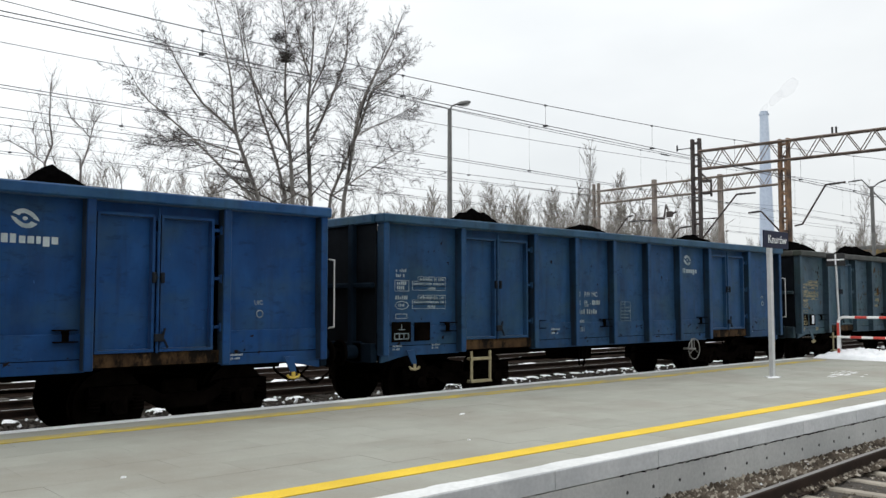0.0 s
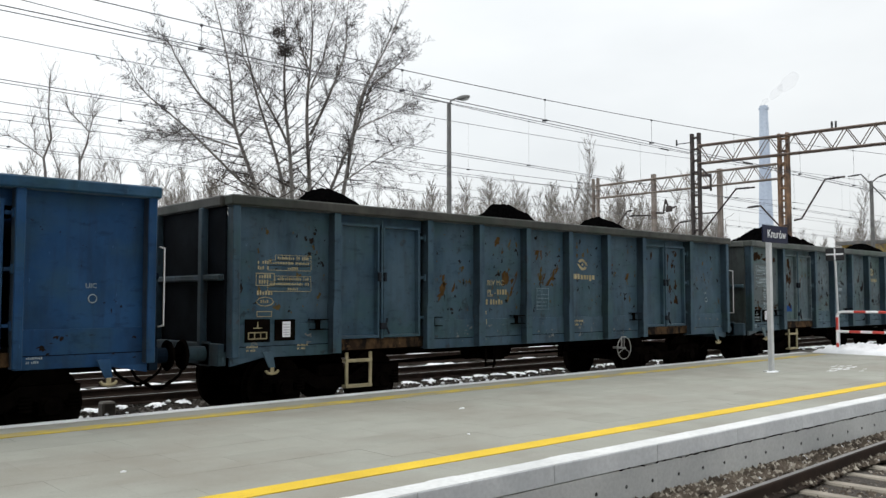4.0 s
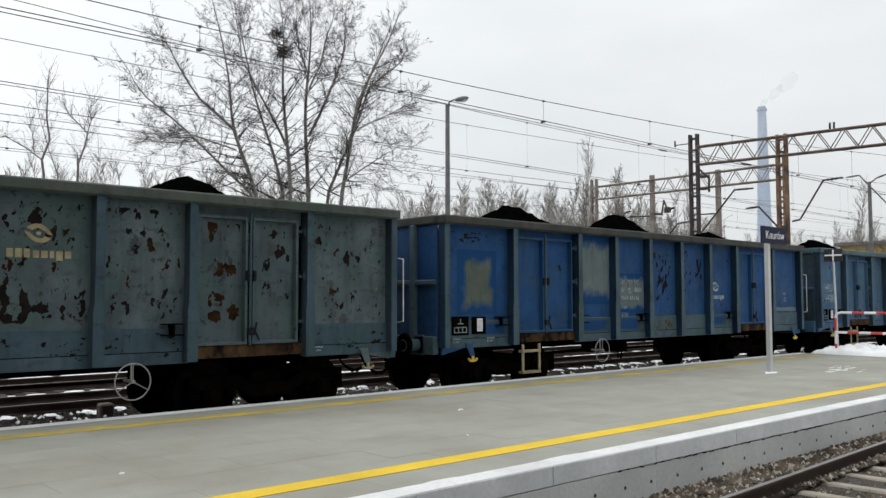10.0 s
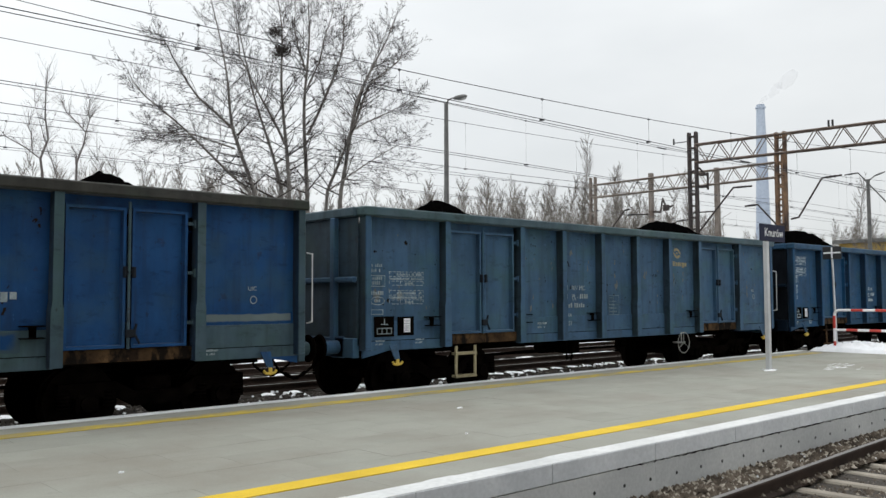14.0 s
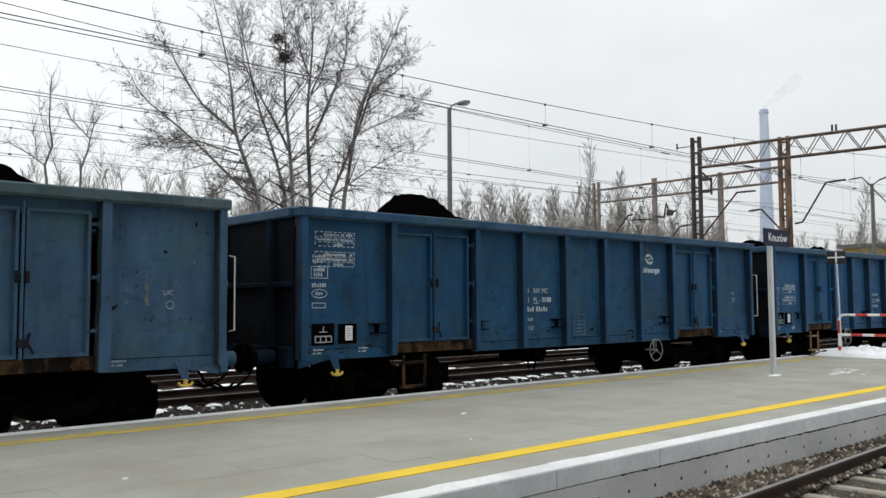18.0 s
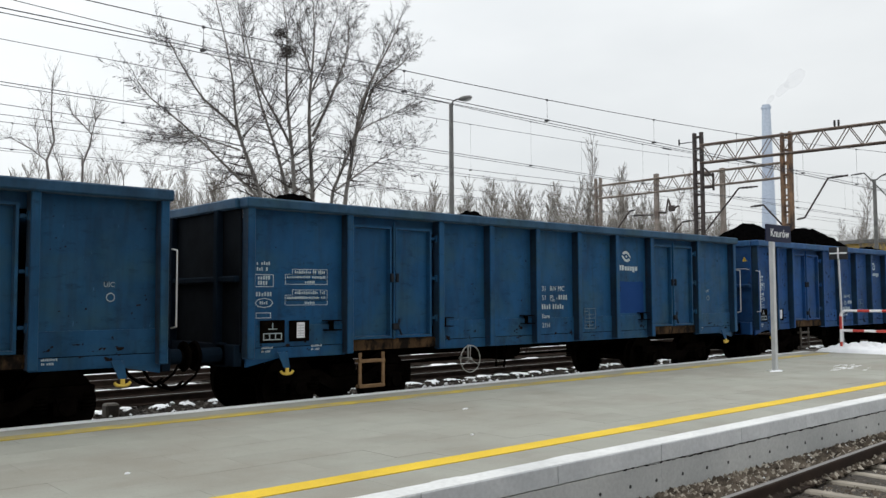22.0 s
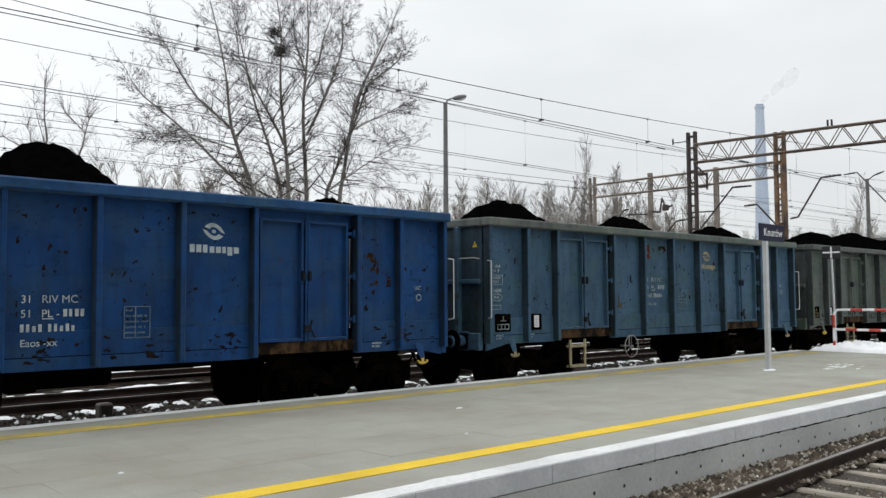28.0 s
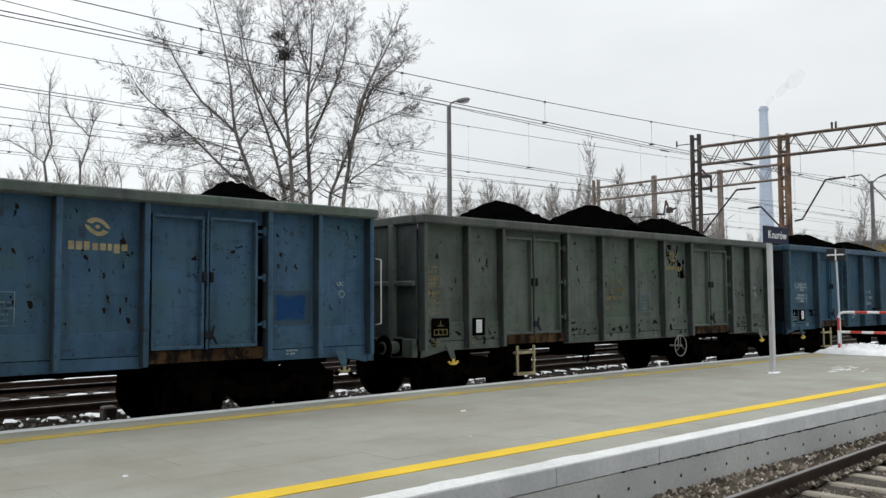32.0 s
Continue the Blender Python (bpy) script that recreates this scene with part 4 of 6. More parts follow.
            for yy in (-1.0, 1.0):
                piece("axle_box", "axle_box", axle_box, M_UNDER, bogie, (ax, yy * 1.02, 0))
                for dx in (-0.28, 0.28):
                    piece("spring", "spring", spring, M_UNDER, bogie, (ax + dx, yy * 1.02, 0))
    # writing
    for kind, x, z in marks:
        y = SHEET - 0.004 if kind in ("emblem", "yellow_emblem", "uic") or z > 1.95 else SHEET - 0.0275
        if kind == "dashed":
            piece("marking", "m_dashed", dashed_table, mark, w, (x, y, z + 0.18))
        elif kind == "table":
            piece("marking", "m_table", data_table, mark, w, (x, y, z + 0.18))
        elif kind == "column":
            piece("marking", "m_column", data_column, mark, w, (x, y, z + 0.3))
        elif kind == "small":
            piece("marking", "m_small", small_table, M_MARKFAINT, w, (x, y, z))
        elif kind == "uic":
            text_part("UIC", 0.085, M_MARK, w, x - 0.09, y, z + 0.05)
            piece("marking", "m_ring", lambda b: ring(b, (0, 0, 0), 0.05, 0.007), M_MARK, w, (x, y, z - 0.08))
        elif kind in ("emblem", "yellow_emblem"):
            ink = M_MARKY if kind == "yellow_emblem" else mark
            piece("emblem", "m_emblem", emblem, ink, w, (x, y, z))
            piece("marking", "m_owner", emblem_bars, ink, w, (x, y, z - 0.29))
        elif kind == "number":
            text_part("31", 0.13, mark, w, x - 0.33, y, z + 0.24)
            text_part("RIV MC", 0.13, mark, w, x - 0.10, y, z + 0.24)
            text_part("51", 0.13, mark, w, x - 0.33, y, z + 0.07)
            text_part("PL -", 0.13, mark, w, x - 0.10, y, z + 0.07)
            piece("underline", "m_under", lambda b: box(b, 0, 0.13, 0, 0.003, 0, 0.012), mark, w, (x - 0.09, y, z + 0.045))
            piece("marking", "m_number", lambda b: bars(bars(b, (0.25,), 0.15, 0.165, 0.1, 0.09, 4), (0.26, ), -0.33, -0.01, 0.1, 0.09, 6), mark, w, (x, y, z))
            piece("marking", "m_number2", lambda b: bars(b, (0.32,), -0.02, -0.01, 0.1, 0.09, 8), mark, w, (x, y, z))
            text_part("Eaos -xx" if style == "short" else "Eaos", 0.12, mark, w, x - 0.33, y, z - 0.27)
            if style == "long":
                text_part("2151", 0.12, mark, w, x - 0.33, y, z - 0.44)
        elif kind == "foot":
            piece("marking", "m_foot", lambda b: bars(b, (0.28, 0.22), 0, 0, 0.07, 0.04, 12), mark, w, (x, y, z))
    load = tagged(new("coal_load", coal_mesh("coal_load", L, heaps, seed)), "black coal heaped in the open wagon", "coal", "coal loads", "stuff")
    for poly in load.data.polygons:
        poly.use_smooth = False
    load.matrix_basis = pose(near, TRACKS[1], RAIL)
    WAGONS.append((w, near))
    LOADS.append((load, near))
    return w


# both near black: the shade between coupled wagons is in the colour, with grime
M_ENDWALL = plain("shade_black_end_wall", (0.0035, 0.0045, 0.0065), (0.010, 0.013, 0.017), 2.0, 0.9, 0.0, spec=0.05)
M_ENDRIB = plain("shaded_navy_rib", (0.0030, 0.0075, 0.0140), (0.0075, 0.016, 0.028), 2.0, 0.9, 0.0, spec=0.05)
M_GALVDIRTY = plain("grimy_pale_steel", (0.20, 0.20, 0.19), (0.36, 0.36, 0.34), 6.0, 0.6, 0.2)
M_CATCH = plain("greasy_black_steel", (0.006, 0.008, 0.012), (0.020, 0.024, 0.030), 6.0, 0.8, spec=0.1)
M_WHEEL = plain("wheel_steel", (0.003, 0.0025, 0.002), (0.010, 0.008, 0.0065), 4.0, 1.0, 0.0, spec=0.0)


def patch(w, x0, x1, z0, z1, material):
    """A repainted field on one sheet."""
    rnd = random.Random(int(x0 * 100 + z0 * 10))
    bm = bmesh.new()
    n = 14
    lo = [(x0 + (x1 - x0) * i / n, z0 + rnd.uniform(-0.008, 0.008)) for i in range(n + 1)]
    hi = [(x0 + (x1 - x0) * i / n, z1 + rnd.uniform(-0.008, 0.008)) for i in range(n + 1)]
    y = (SHEET - 0.0245) if z1 < BAND + 0.01 else (SHEET - 0.0022)
    v0, v1 = [bm.verts.new((x, y, z)) for x, z in lo], [bm.verts.new((x, y, z)) for x, z in hi]
    for i in range(n):
        bm.faces.new((v0[i], v0[i + 1], v1[i + 1], v1[i]))
    part("paint_patch", bm, material, w, "field of other paint on the side")


LONG = (("dashed", 0.95, 2.0), ("number", 5.2, 1.66), ("small", 6.45, 1.60), ("emblem", 8.84, 2.74), ("uic", 12.25, 1.84), ("foot", 4.1, 1.30))
YELLOWED = lambda rows: tuple(("yellow_emblem" if k == "emblem" else k, x, z) for k, x, z in rows)
SHORT = (("column", 0.35, 2.05), ("number", 5.2, 1.85), ("small", 6.3, 1.70), ("emblem", 7.4, 2.70), ("uic", 11.05, 1.95))
W1 = lambda name, base, faded, rust, **k: wagon_paint(name, base, faded, rust, **k)
P = {
    "a": W1("bright_blue_paint", (0.0060, 0.0441, 0.1506), (0.0092, 0.0561, 0.1787), 0.17, grime=0.30, chips=0.68),
    "b": W1("dull_blue_paint", (0.0098, 0.0465, 0.1230), (0.0152, 0.0580, 0.1420), 0.17, chips=0.68),
    "c": W1("grey_blue_paint", (0.0290, 0.0620, 0.0940), (0.0510, 0.0840, 0.1110), 0.42, chips=0.615),
    "d": W1("scabby_grey_paint", (0.0620, 0.0900, 0.1030), (0.1040, 0.1310, 0.1420), 0.5, chips=0.575),
    "e": W1("patched_blue_paint", (0.0085, 0.0500, 0.150), (0.012, 0.062, 0.172), 0.4, chips=0.63),
    "f": W1("pale_blue_paint", (0.0375, 0.0880, 0.1560), (0.0530, 0.1070, 0.1810), 0.25, chips=0.65),
    "g": W1("deep_blue_paint", (0.0084, 0.0520, 0.1190), (0.0125, 0.0640, 0.1380), 0.2, chips=0.67),
    "h": W1("navy_blue_paint", (0.0066, 0.0560, 0.1400), (0.0095, 0.0680, 0.1600), 0.2, chips=0.67),
    "i": W1("royal_blue_paint", (0.0060, 0.0440, 0.1520), (0.0090, 0.0560, 0.1780), 0.4, chips=0.635),
    "j": W1("sky_grey_paint", (0.0370, 0.0850, 0.1450), (0.0510, 0.1060, 0.1740), 0.47, chips=0.60),
    "k": W1("drab_grey_paint", (0.0741, 0.0887, 0.0784), (0.1007, 0.1164, 0.1052), 0.35, chips=0.64),
    "l": W1("washed_blue_paint", (0.017, 0.0552, 0.0934), (0.0257, 0.0676, 0.1067), 0.25, chips=0.65),
}
P["slate"] = W1("slate_post_paint", (0.046, 0.080, 0.104), (0.068, 0.106, 0.130), 0.45, chips=0.63)
P["bluegrey"] = W1("blue_grey_paint", (0.040, 0.072, 0.096), (0.062, 0.096, 0.120), 0.40, chips=0.62)
# darker copies of the paint: shade on flanks and end walls, plus grime streaks
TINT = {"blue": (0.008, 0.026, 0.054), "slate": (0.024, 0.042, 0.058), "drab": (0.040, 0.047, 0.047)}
SHADE_GRIME = {k: W1("shade_and_grime_" + k, v, tuple(1.5 * c for c in v), 0.4, grime=0.7, chips=0.62) for k, v in TINT.items()}
R_BLUE = W1("blue_rim_paint", (0.012, 0.062, 0.175), (0.026, 0.08, 0.19), 0.4, grime=0.25, chips=0.66)
R_DULL = W1("dull_rim_paint", (0.022, 0.058, 0.1), (0.045, 0.08, 0.115), 0.4, grime=0.3, chips=0.66)
R_DEEP = W1("deep_rim_paint", (0.016, 0.058, 0.118), (0.030, 0.076, 0.134), 0.4, grime=0.25, chips=0.66)
R_PALE = W1("pale_dusty_rim_paint", (0.085, 0.100, 0.096), (0.140, 0.152, 0.142), 0.4, grime=0.25, chips=0.66)
R_SKY = W1("sky_blue_rim_paint", (0.048, 0.082, 0.102), (0.078, 0.116, 0.136), 0.4, grime=0.25, chips=0.66)
R_GREY = W1("dusty_rim_paint", (0.062, 0.07, 0.066), (0.098, 0.102, 0.094), 0.5, grime=0.3, chips=0.64)
R_BROWN = W1("grimy_rim_paint", (0.036, 0.037, 0.034), (0.058, 0.056, 0.049), 0.5, grime=0.4, chips=0.64)


def worn_repaint(name, dark, pale, under, sides):
    """A field of one paint that breaks up raggedly into the paint around it."""
    n = Nodes(name)
    gen = n.node("ShaderNodeTexCoord").outputs["Generated"]
    sep = n.node("ShaderNodeSeparateXYZ")
    n.link(gen, sep.inputs[0])
    fade = None
    for axis, gain in (("X", sides), ("Z", 1.0)):
        tent = n.node("ShaderNodeMath")
        tent.operation = "PINGPONG"
        tent.inputs[1].default_value = 0.5
        n.link(sep.outputs[axis], tent.inputs[0])
        v = n.times(tent.outputs[0], gain)
        if fade is None:
            fade = v
        else:
            low = n.node("ShaderNodeMath")
            low.operation = "MINIMUM"
            n.link(fade, low.inputs[0])
            n.link(v, low.inputs[1])
            fade = low.outputs[0]
    n.per_object()
    c = n.mix(n.band(n.noise(2.0, 6), 0.3, 0.7), dark, pale)
    c = n.mix(n.band(n.noise(9.0, 6, (1.5, 1.5, 0.3)), 0.58, 0.7, 0.5), c, (0.024, 0.024, 0.024))
    sub = n.node("ShaderNodeMath")
    sub.operation = "SUBTRACT"
    n.link(fade, sub.inputs[0])
    n.link(n.times(n.noise(4.5, 6, (1, 1, 0.7), 0.6), 0.40), sub.inputs[1])
    c = n.mix(n.band(sub.outputs[0], -0.10, 0.02), under, c)
    return n.done(c, 0.8, 0.0, n.noise(26.0, 5), 0.18, 0.006, 0.1)


BLUE_UNDER = (0.0085, 0.045, 0.132)
M_GREYPATCH = worn_repaint("grey_repaint", (0.095, 0.125, 0.130), (0.130, 0.162, 0.166), BLUE_UNDER, 9.0)
M_OLIVEPATCH = worn_repaint("dusty_olive_field", (0.058, 0.078, 0.066), (0.100, 0.120, 0.098), BLUE_UNDER, 0.9)
M_BLUEFIELD = worn_repaint("blue_over_slate", (0.008, 0.040, 0.120), (0.012, 0.050, 0.140), (0.040, 0.066, 0.086), 1.2)
M_PALEGREY = plain("pale_grey_paint", (0.070, 0.086, 0.090), (0.112, 0.128, 0.132), 2.0, 0.85, spec=0.1)
M_BLUEPATCH = plain("blue_repaint", (0.008, 0.040, 0.150), (0.011, 0.048, 0.175), 2.5, 0.8, spec=0.1)

wa = wagon("long", -5.90, P["a"], R_BLUE, "bright blue open coal wagon, clean paint, yellow hooks", [(9.5, 3.60, 0.6), (4.0, 3.6, 0.8)], 1, wheel=None, marks=LONG[:3] + (("emblem", 8.85, 2.76), ("uic", 11.95, 1.70)), rails=(1,), mark=M_MARKW, flank=SHADE_GRIME["blue"])
wb = wagon("long", 8.12, P["b"], R_DEEP, "dull blue open coal wagon with faded white stencils", [(3.3, 3.62, 0.6), (6.75, 3.55, 0.55), (11.0, 3.52, 0.55)], 2, marks=(("table", 1.08, 2.02), ("column", 0.50, 2.02)) + LONG[1:], rails=(1,), hooks=M_MARKY, flank=SHADE_GRIME["blue"])
wc = wagon("long", 22.16, P["c"], R_BROWN, "grey-blue open coal wagon with rust spots and yellowed stencils", [(2.45, 3.62, 0.75), (6.77, 3.68, 0.6), (9.89, 3.61, 0.65)], 3, marks=(("column", 0.6, 2.0), ("table", 1.0, 2.2), ("number", 5.1, 1.75), ("small", 6.47, 1.75), ("emblem", 7.68, 2.42), ("foot", 7.4, 1.34), ("uic", 12.2, 1.8)), rails=(1,), hooks=M_MARKY, mark=M_MARKY, flared=True, flank=SHADE_GRIME["slate"], rib=SHADE_GRIME["slate"])
wd = wagon("long", 36.20, P["d"], R_GREY, "pale grey open coal wagon badly scabbed with rust", [(3.6, 3.82, 1.1), (5.6, 3.58, 0.6), (10.1, 3.61, 0.75)], 4, marks=(("dashed", 0.9, 2.39), ("column", 0.98, 1.78), ("number", 5.1, 1.88), ("small", 6.44, 1.68), ("yellow_emblem", 7.68, 2.55)), rails=(1,), hooks=M_MARKY, flared=True, flank=SHADE_GRIME["slate"], wall=SHADE_GRIME["drab"], rib=P["bluegrey"], ribs=P["bluegrey"], low=P["bluegrey"])
we = wagon("long", 50.20, P["e"], R_BROWN, "strong blue open coal wagon with grey repainted fields", [(3.05, 3.68, 0.85), (6.62, 3.74, 0.7), (10.6, 3.53, 0.5)], 5, wheel=4.19, marks=(("number", 5.37, 1.84), ("emblem", 8.78, 2.05), ("uic", 12.23, 1.82)), rails=(1,), flared=True, flank=SHADE_GRIME["blue"], ribs=P["slate"], rib=P["slate"], low=P["slate"], wall=P["e"])
wf = wagon("long", 64.26, P["f"], R_SKY, "pale blue-grey open coal wagon with faded stencils", [(2.78, 3.61, 0.7), (10.2, 3.64, 0.95)], 6, marks=YELLOWED(LONG) + (("column", 0.36, 2.0),), rails=(1,), flared=True, flank=SHADE_GRIME["slate"], wall=SHADE_GRIME["slate"], rib=P["f"])
wg = wagon("long", 78.40, P["g"], R_DEEP, "deep blue open coal wagon with white stencilled tables", [(3.29, 3.80, 0.95)], 7, marks=(("dashed", 0.70, 2.66), ("column", 0.42, 2.2), ("number", 5.2, 1.70), ("small", 6.43, 1.33), ("emblem", 8.84, 2.68), ("uic", 12.3, 1.88)), rails=(1,), step=M_RUSTSILL, flank=SHADE_GRIME["blue"], mark=M_MARKW)
wh = wagon("long", 92.50, P["h"], R_DEEP, "navy blue open coal wagon with a fresh blue field", [(1.6, 3.52, 0.5), (5.57, 3.49, 0.35)], 8, wheel=4.18, step=M_STEPRUST, marks=(("table", 1.05, 2.02), ("column", 0.35, 2.0), ("number", 6.5, 1.66), ("small", 7.59, 1.36), ("emblem", 8.84, 2.62), ("uic", 11.96, 1.83)), rails=(1,), flank=SHADE_GRIME["blue"], mark=M_MARKW)
wi = wagon("short", 106.52, P["i"], R_BLUE, "royal blue open coal wagon, chipped, with a high heap of coal", [(2.25, 3.84, 1.1), (5.6, 3.89, 1.1), (10.1, 3.46, 0.55)], 9, wheel=None, marks=(("column", 0.45, 2.0), ("number", 5.3, 1.49), ("small", 6.35, 1.48), ("emblem", 7.4, 2.68), ("uic", 11.05, 1.85)), rails=(1, -1), mark=M_MARKW, step=M_STEPDARK, flank=SHADE_GRIME["blue"], wall=P["i"], rib=P["i"])
wj = wagon("short", 119.06, P["j"], R_PALE, "light blue-grey open coal wagon with rust scars", [(1.75, 3.74, 1.0), (5.85, 3.68, 0.75), (9.9, 3.62, 0.85)], 10, wheel=4.13, marks=YELLOWED(SHORT), rails=(1, -1), hooks=M_MARKY, flank=SHADE_GRIME["slate"], wall=SHADE_GRIME["slate"], rib=P["j"])
wk = wagon("short", 131.62, P["k"], R_GREY, "drab grey-green open coal wagon heaped with coal", [(3.2, 3.76, 1.2), (6.1, 3.89, 1.4), (8.68, 3.75, 1.2)], 11, wheel=7.38, marks=SHORT, rails=(), mark=M_MARKDIM, flank=SHADE_GRIME["drab"], wall=SHADE_GRIME["drab"], rib=P["k"])
wl = wagon("long", 144.20, P["l"], R_DULL, "washed-out blue open coal wagon at the end of the row", [(3.55, 3.72, 1.3), (6.7, 3.60, 1.1)], 12, marks=LONG, rails=(1,), flank=SHADE_GRIME["slate"])
patch(we, 0.42, 1.38, 1.50, 2.62, M_OLIVEPATCH)
patch(we, 3.64, 4.69, 1.66, 3.04, M_GREYPATCH)
patch(we, 4.82, 5.89, 1.46, 2.30, M_GREYPATCH)
patch(we, 11.44, 12.86, 1.43, 1.56, M_GREYPATCH)
for x0, x1, z0, z1 in ((0.95, 1.66, 1.12, 1.38), (3.64, 4.69, 1.11, 1.38), (4.90, 5.70, 1.11, 1.39), (8.45, 9.2, 1.14, 1.38)):
    patch(we, x0, x1, z0, z1, M_BLUEFIELD)


def warning_mark(w):
    """Yellow high-voltage triangle on the near end wall."""
    bm = bmesh.new()
    vs = [bm.verts.new((-0.019, y, z)) for y, z in ((-1.20, 2.66), (-1.08, 2.66), (-1.14, 2.77))]
    bm.faces.new(vs)
    tri = part("warning_triangle", bm, M_YELLOW, w, "yellow warning triangle")
    part("flash", box(bmesh.new(), -0.024, -0.020, -1.147, -1.133, 2.675, 2.735), M_BLACK, tri, "black flash")


warning_mark(wi)
warning_mark(wj)
patch(wh, 8.42, 9.42, 1.45, 2.10, M_BLUEPATCH)


# ---- scars in the paint ----
M_SCAR = plain("bare_scabbed_steel", (0.008, 0.007, 0.007), (0.020, 0.015, 0.013), 8.0, 0.9, spec=0.05)
M_RUST = plain("open_rust", (0.010, 0.006, 0.004), (0.046, 0.023, 0.010), 9.0, 0.95, spec=0.05)
M_OCHRERUST = plain("old_yellow_stain", (0.050, 0.036, 0.014), (0.100, 0.072, 0.030), 6.0, 0.9, spec=0.05)
M_REDPATCH = plain("red_brown_mark", (0.075, 0.018, 0.014), (0.110, 0.030, 0.022), 6.0, 0.9, spec=0.05)
M_DUST = plain("dusty_scuff", (0.100, 0.108, 0.110), (0.150, 0.158, 0.158), 7.0, 0.95, spec=0.05)


def scars(w, x0, x1, z0, z1, share, size, material, seed, tall=1.6, lean=0.0, label="scabs of bare rusty steel in the paint"):
    """Ragged flakes on the sheets of one bay, cut from a field of noise; share: the part of the area they cover."""
    step = 0.017
    nx, nz = max(2, int((x1 - x0) / step)), max(2, int((z1 - z0) / step))
    y = SHEET - (0.0262 if z0 < BAND - 0.05 else 0.0031)
    val = np.empty((nz + 1, nx + 1))
    for j in range(nz + 1):
        z = z0 + (z1 - z0) * j / nz
        for i in range(nx + 1):
            x = x0 + (x1 - x0) * i / nx
            p = ((x - lean * z) / size, seed * 3.7, z / (size * tall))
            v = noise.noise(p) + 0.45 * noise.noise((p[0] * 2.7, p[1] + 9, p[2] * 2.7)) + 0.38 * noise.noise((p[0] * 6, p[1], p[2] * 6))
            v += 0.5 * noise.noise((p[0] * 0.23, p[1] + 4, p[2] * 0.23 * tall))
            rim = min(i, nx - i, j, nz - j)
            val[j, i] = v - (0.35 * (3 - rim) if rim < 3 else 0)
    val -= np.quantile(val, 1 - share)
    verts, faces = [], []
    at = lambda i, j: (x0 + (x1 - x0) * i / nx, z0 + (z1 - z0) * j / nz)
    for j in range(nz):
        for i in range(nx):
            for tri in (((i, j), (i + 1, j), (i + 1, j + 1)), ((i, j), (i + 1, j + 1), (i, j + 1))):
                v = [val[b, a] for a, b in tri]
                if max(v) <= 0:
                    continue
                poly = []
                for k in range(3):
                    (a, b), (c, d) = at(*tri[k]), at(*tri[(k + 1) % 3])
                    f, g = v[k], v[(k + 1) % 3]
                    if f > 0:
                        poly.append((a, y, b))
                    if (f > 0) != (g > 0):
                        q = f / (f - g)
                        poly.append((a + (c - a) * q, y, b + (d - b) * q))
                faces.append(tuple(range(len(verts), len(verts) + len(poly))))
                verts.extend(poly)
    if faces:
        ob = new("flaked_paint", flat_mesh("flaked_paint", verts, faces, material))
        ob.parent = w
        tagged(ob, label, kind="stuff")


STAIN = "yellow-brown stains on the paint"
SCRATCH = "dark scratches in the paint"
BAYS = ((3.65, 4.68), (4.83, 5.87), (6.03, 7.07), (7.23, 8.27), (8.43, 9.48), (11.46, 12.84), (0.16, 1.66))
M_ORANGE = plain("orange_rust_run", (0.036, 0.021, 0.009), (0.084, 0.048, 0.019), 6.0, 0.95, spec=0.05)
for k, (a, b, z0, z1, share) in enumerate(((5.35, 5.85, 1.75, 2.35, 0.22), (6.05, 7.05, 1.95, 2.7, 0.10), (3.8, 4.3, 1.6, 2.2, 0.14), (4.9, 5.85, 2.5, 2.9, 0.05), (8.5, 9.4, 2.1, 2.5, 0.05))):
    scars(wc, a, b, z0, z1, share, 0.16, M_ORANGE, 160 + k, 2.4, 0.5, "orange-brown rust runs on the paint")
scars(wc, 10.45, 11.05, 1.6, 2.85, 0.26, 0.15, M_RUST, 1)
scars(wc, 9.70, 10.2, 2.3, 2.85, 0.06, 0.12, M_RUST, 2)
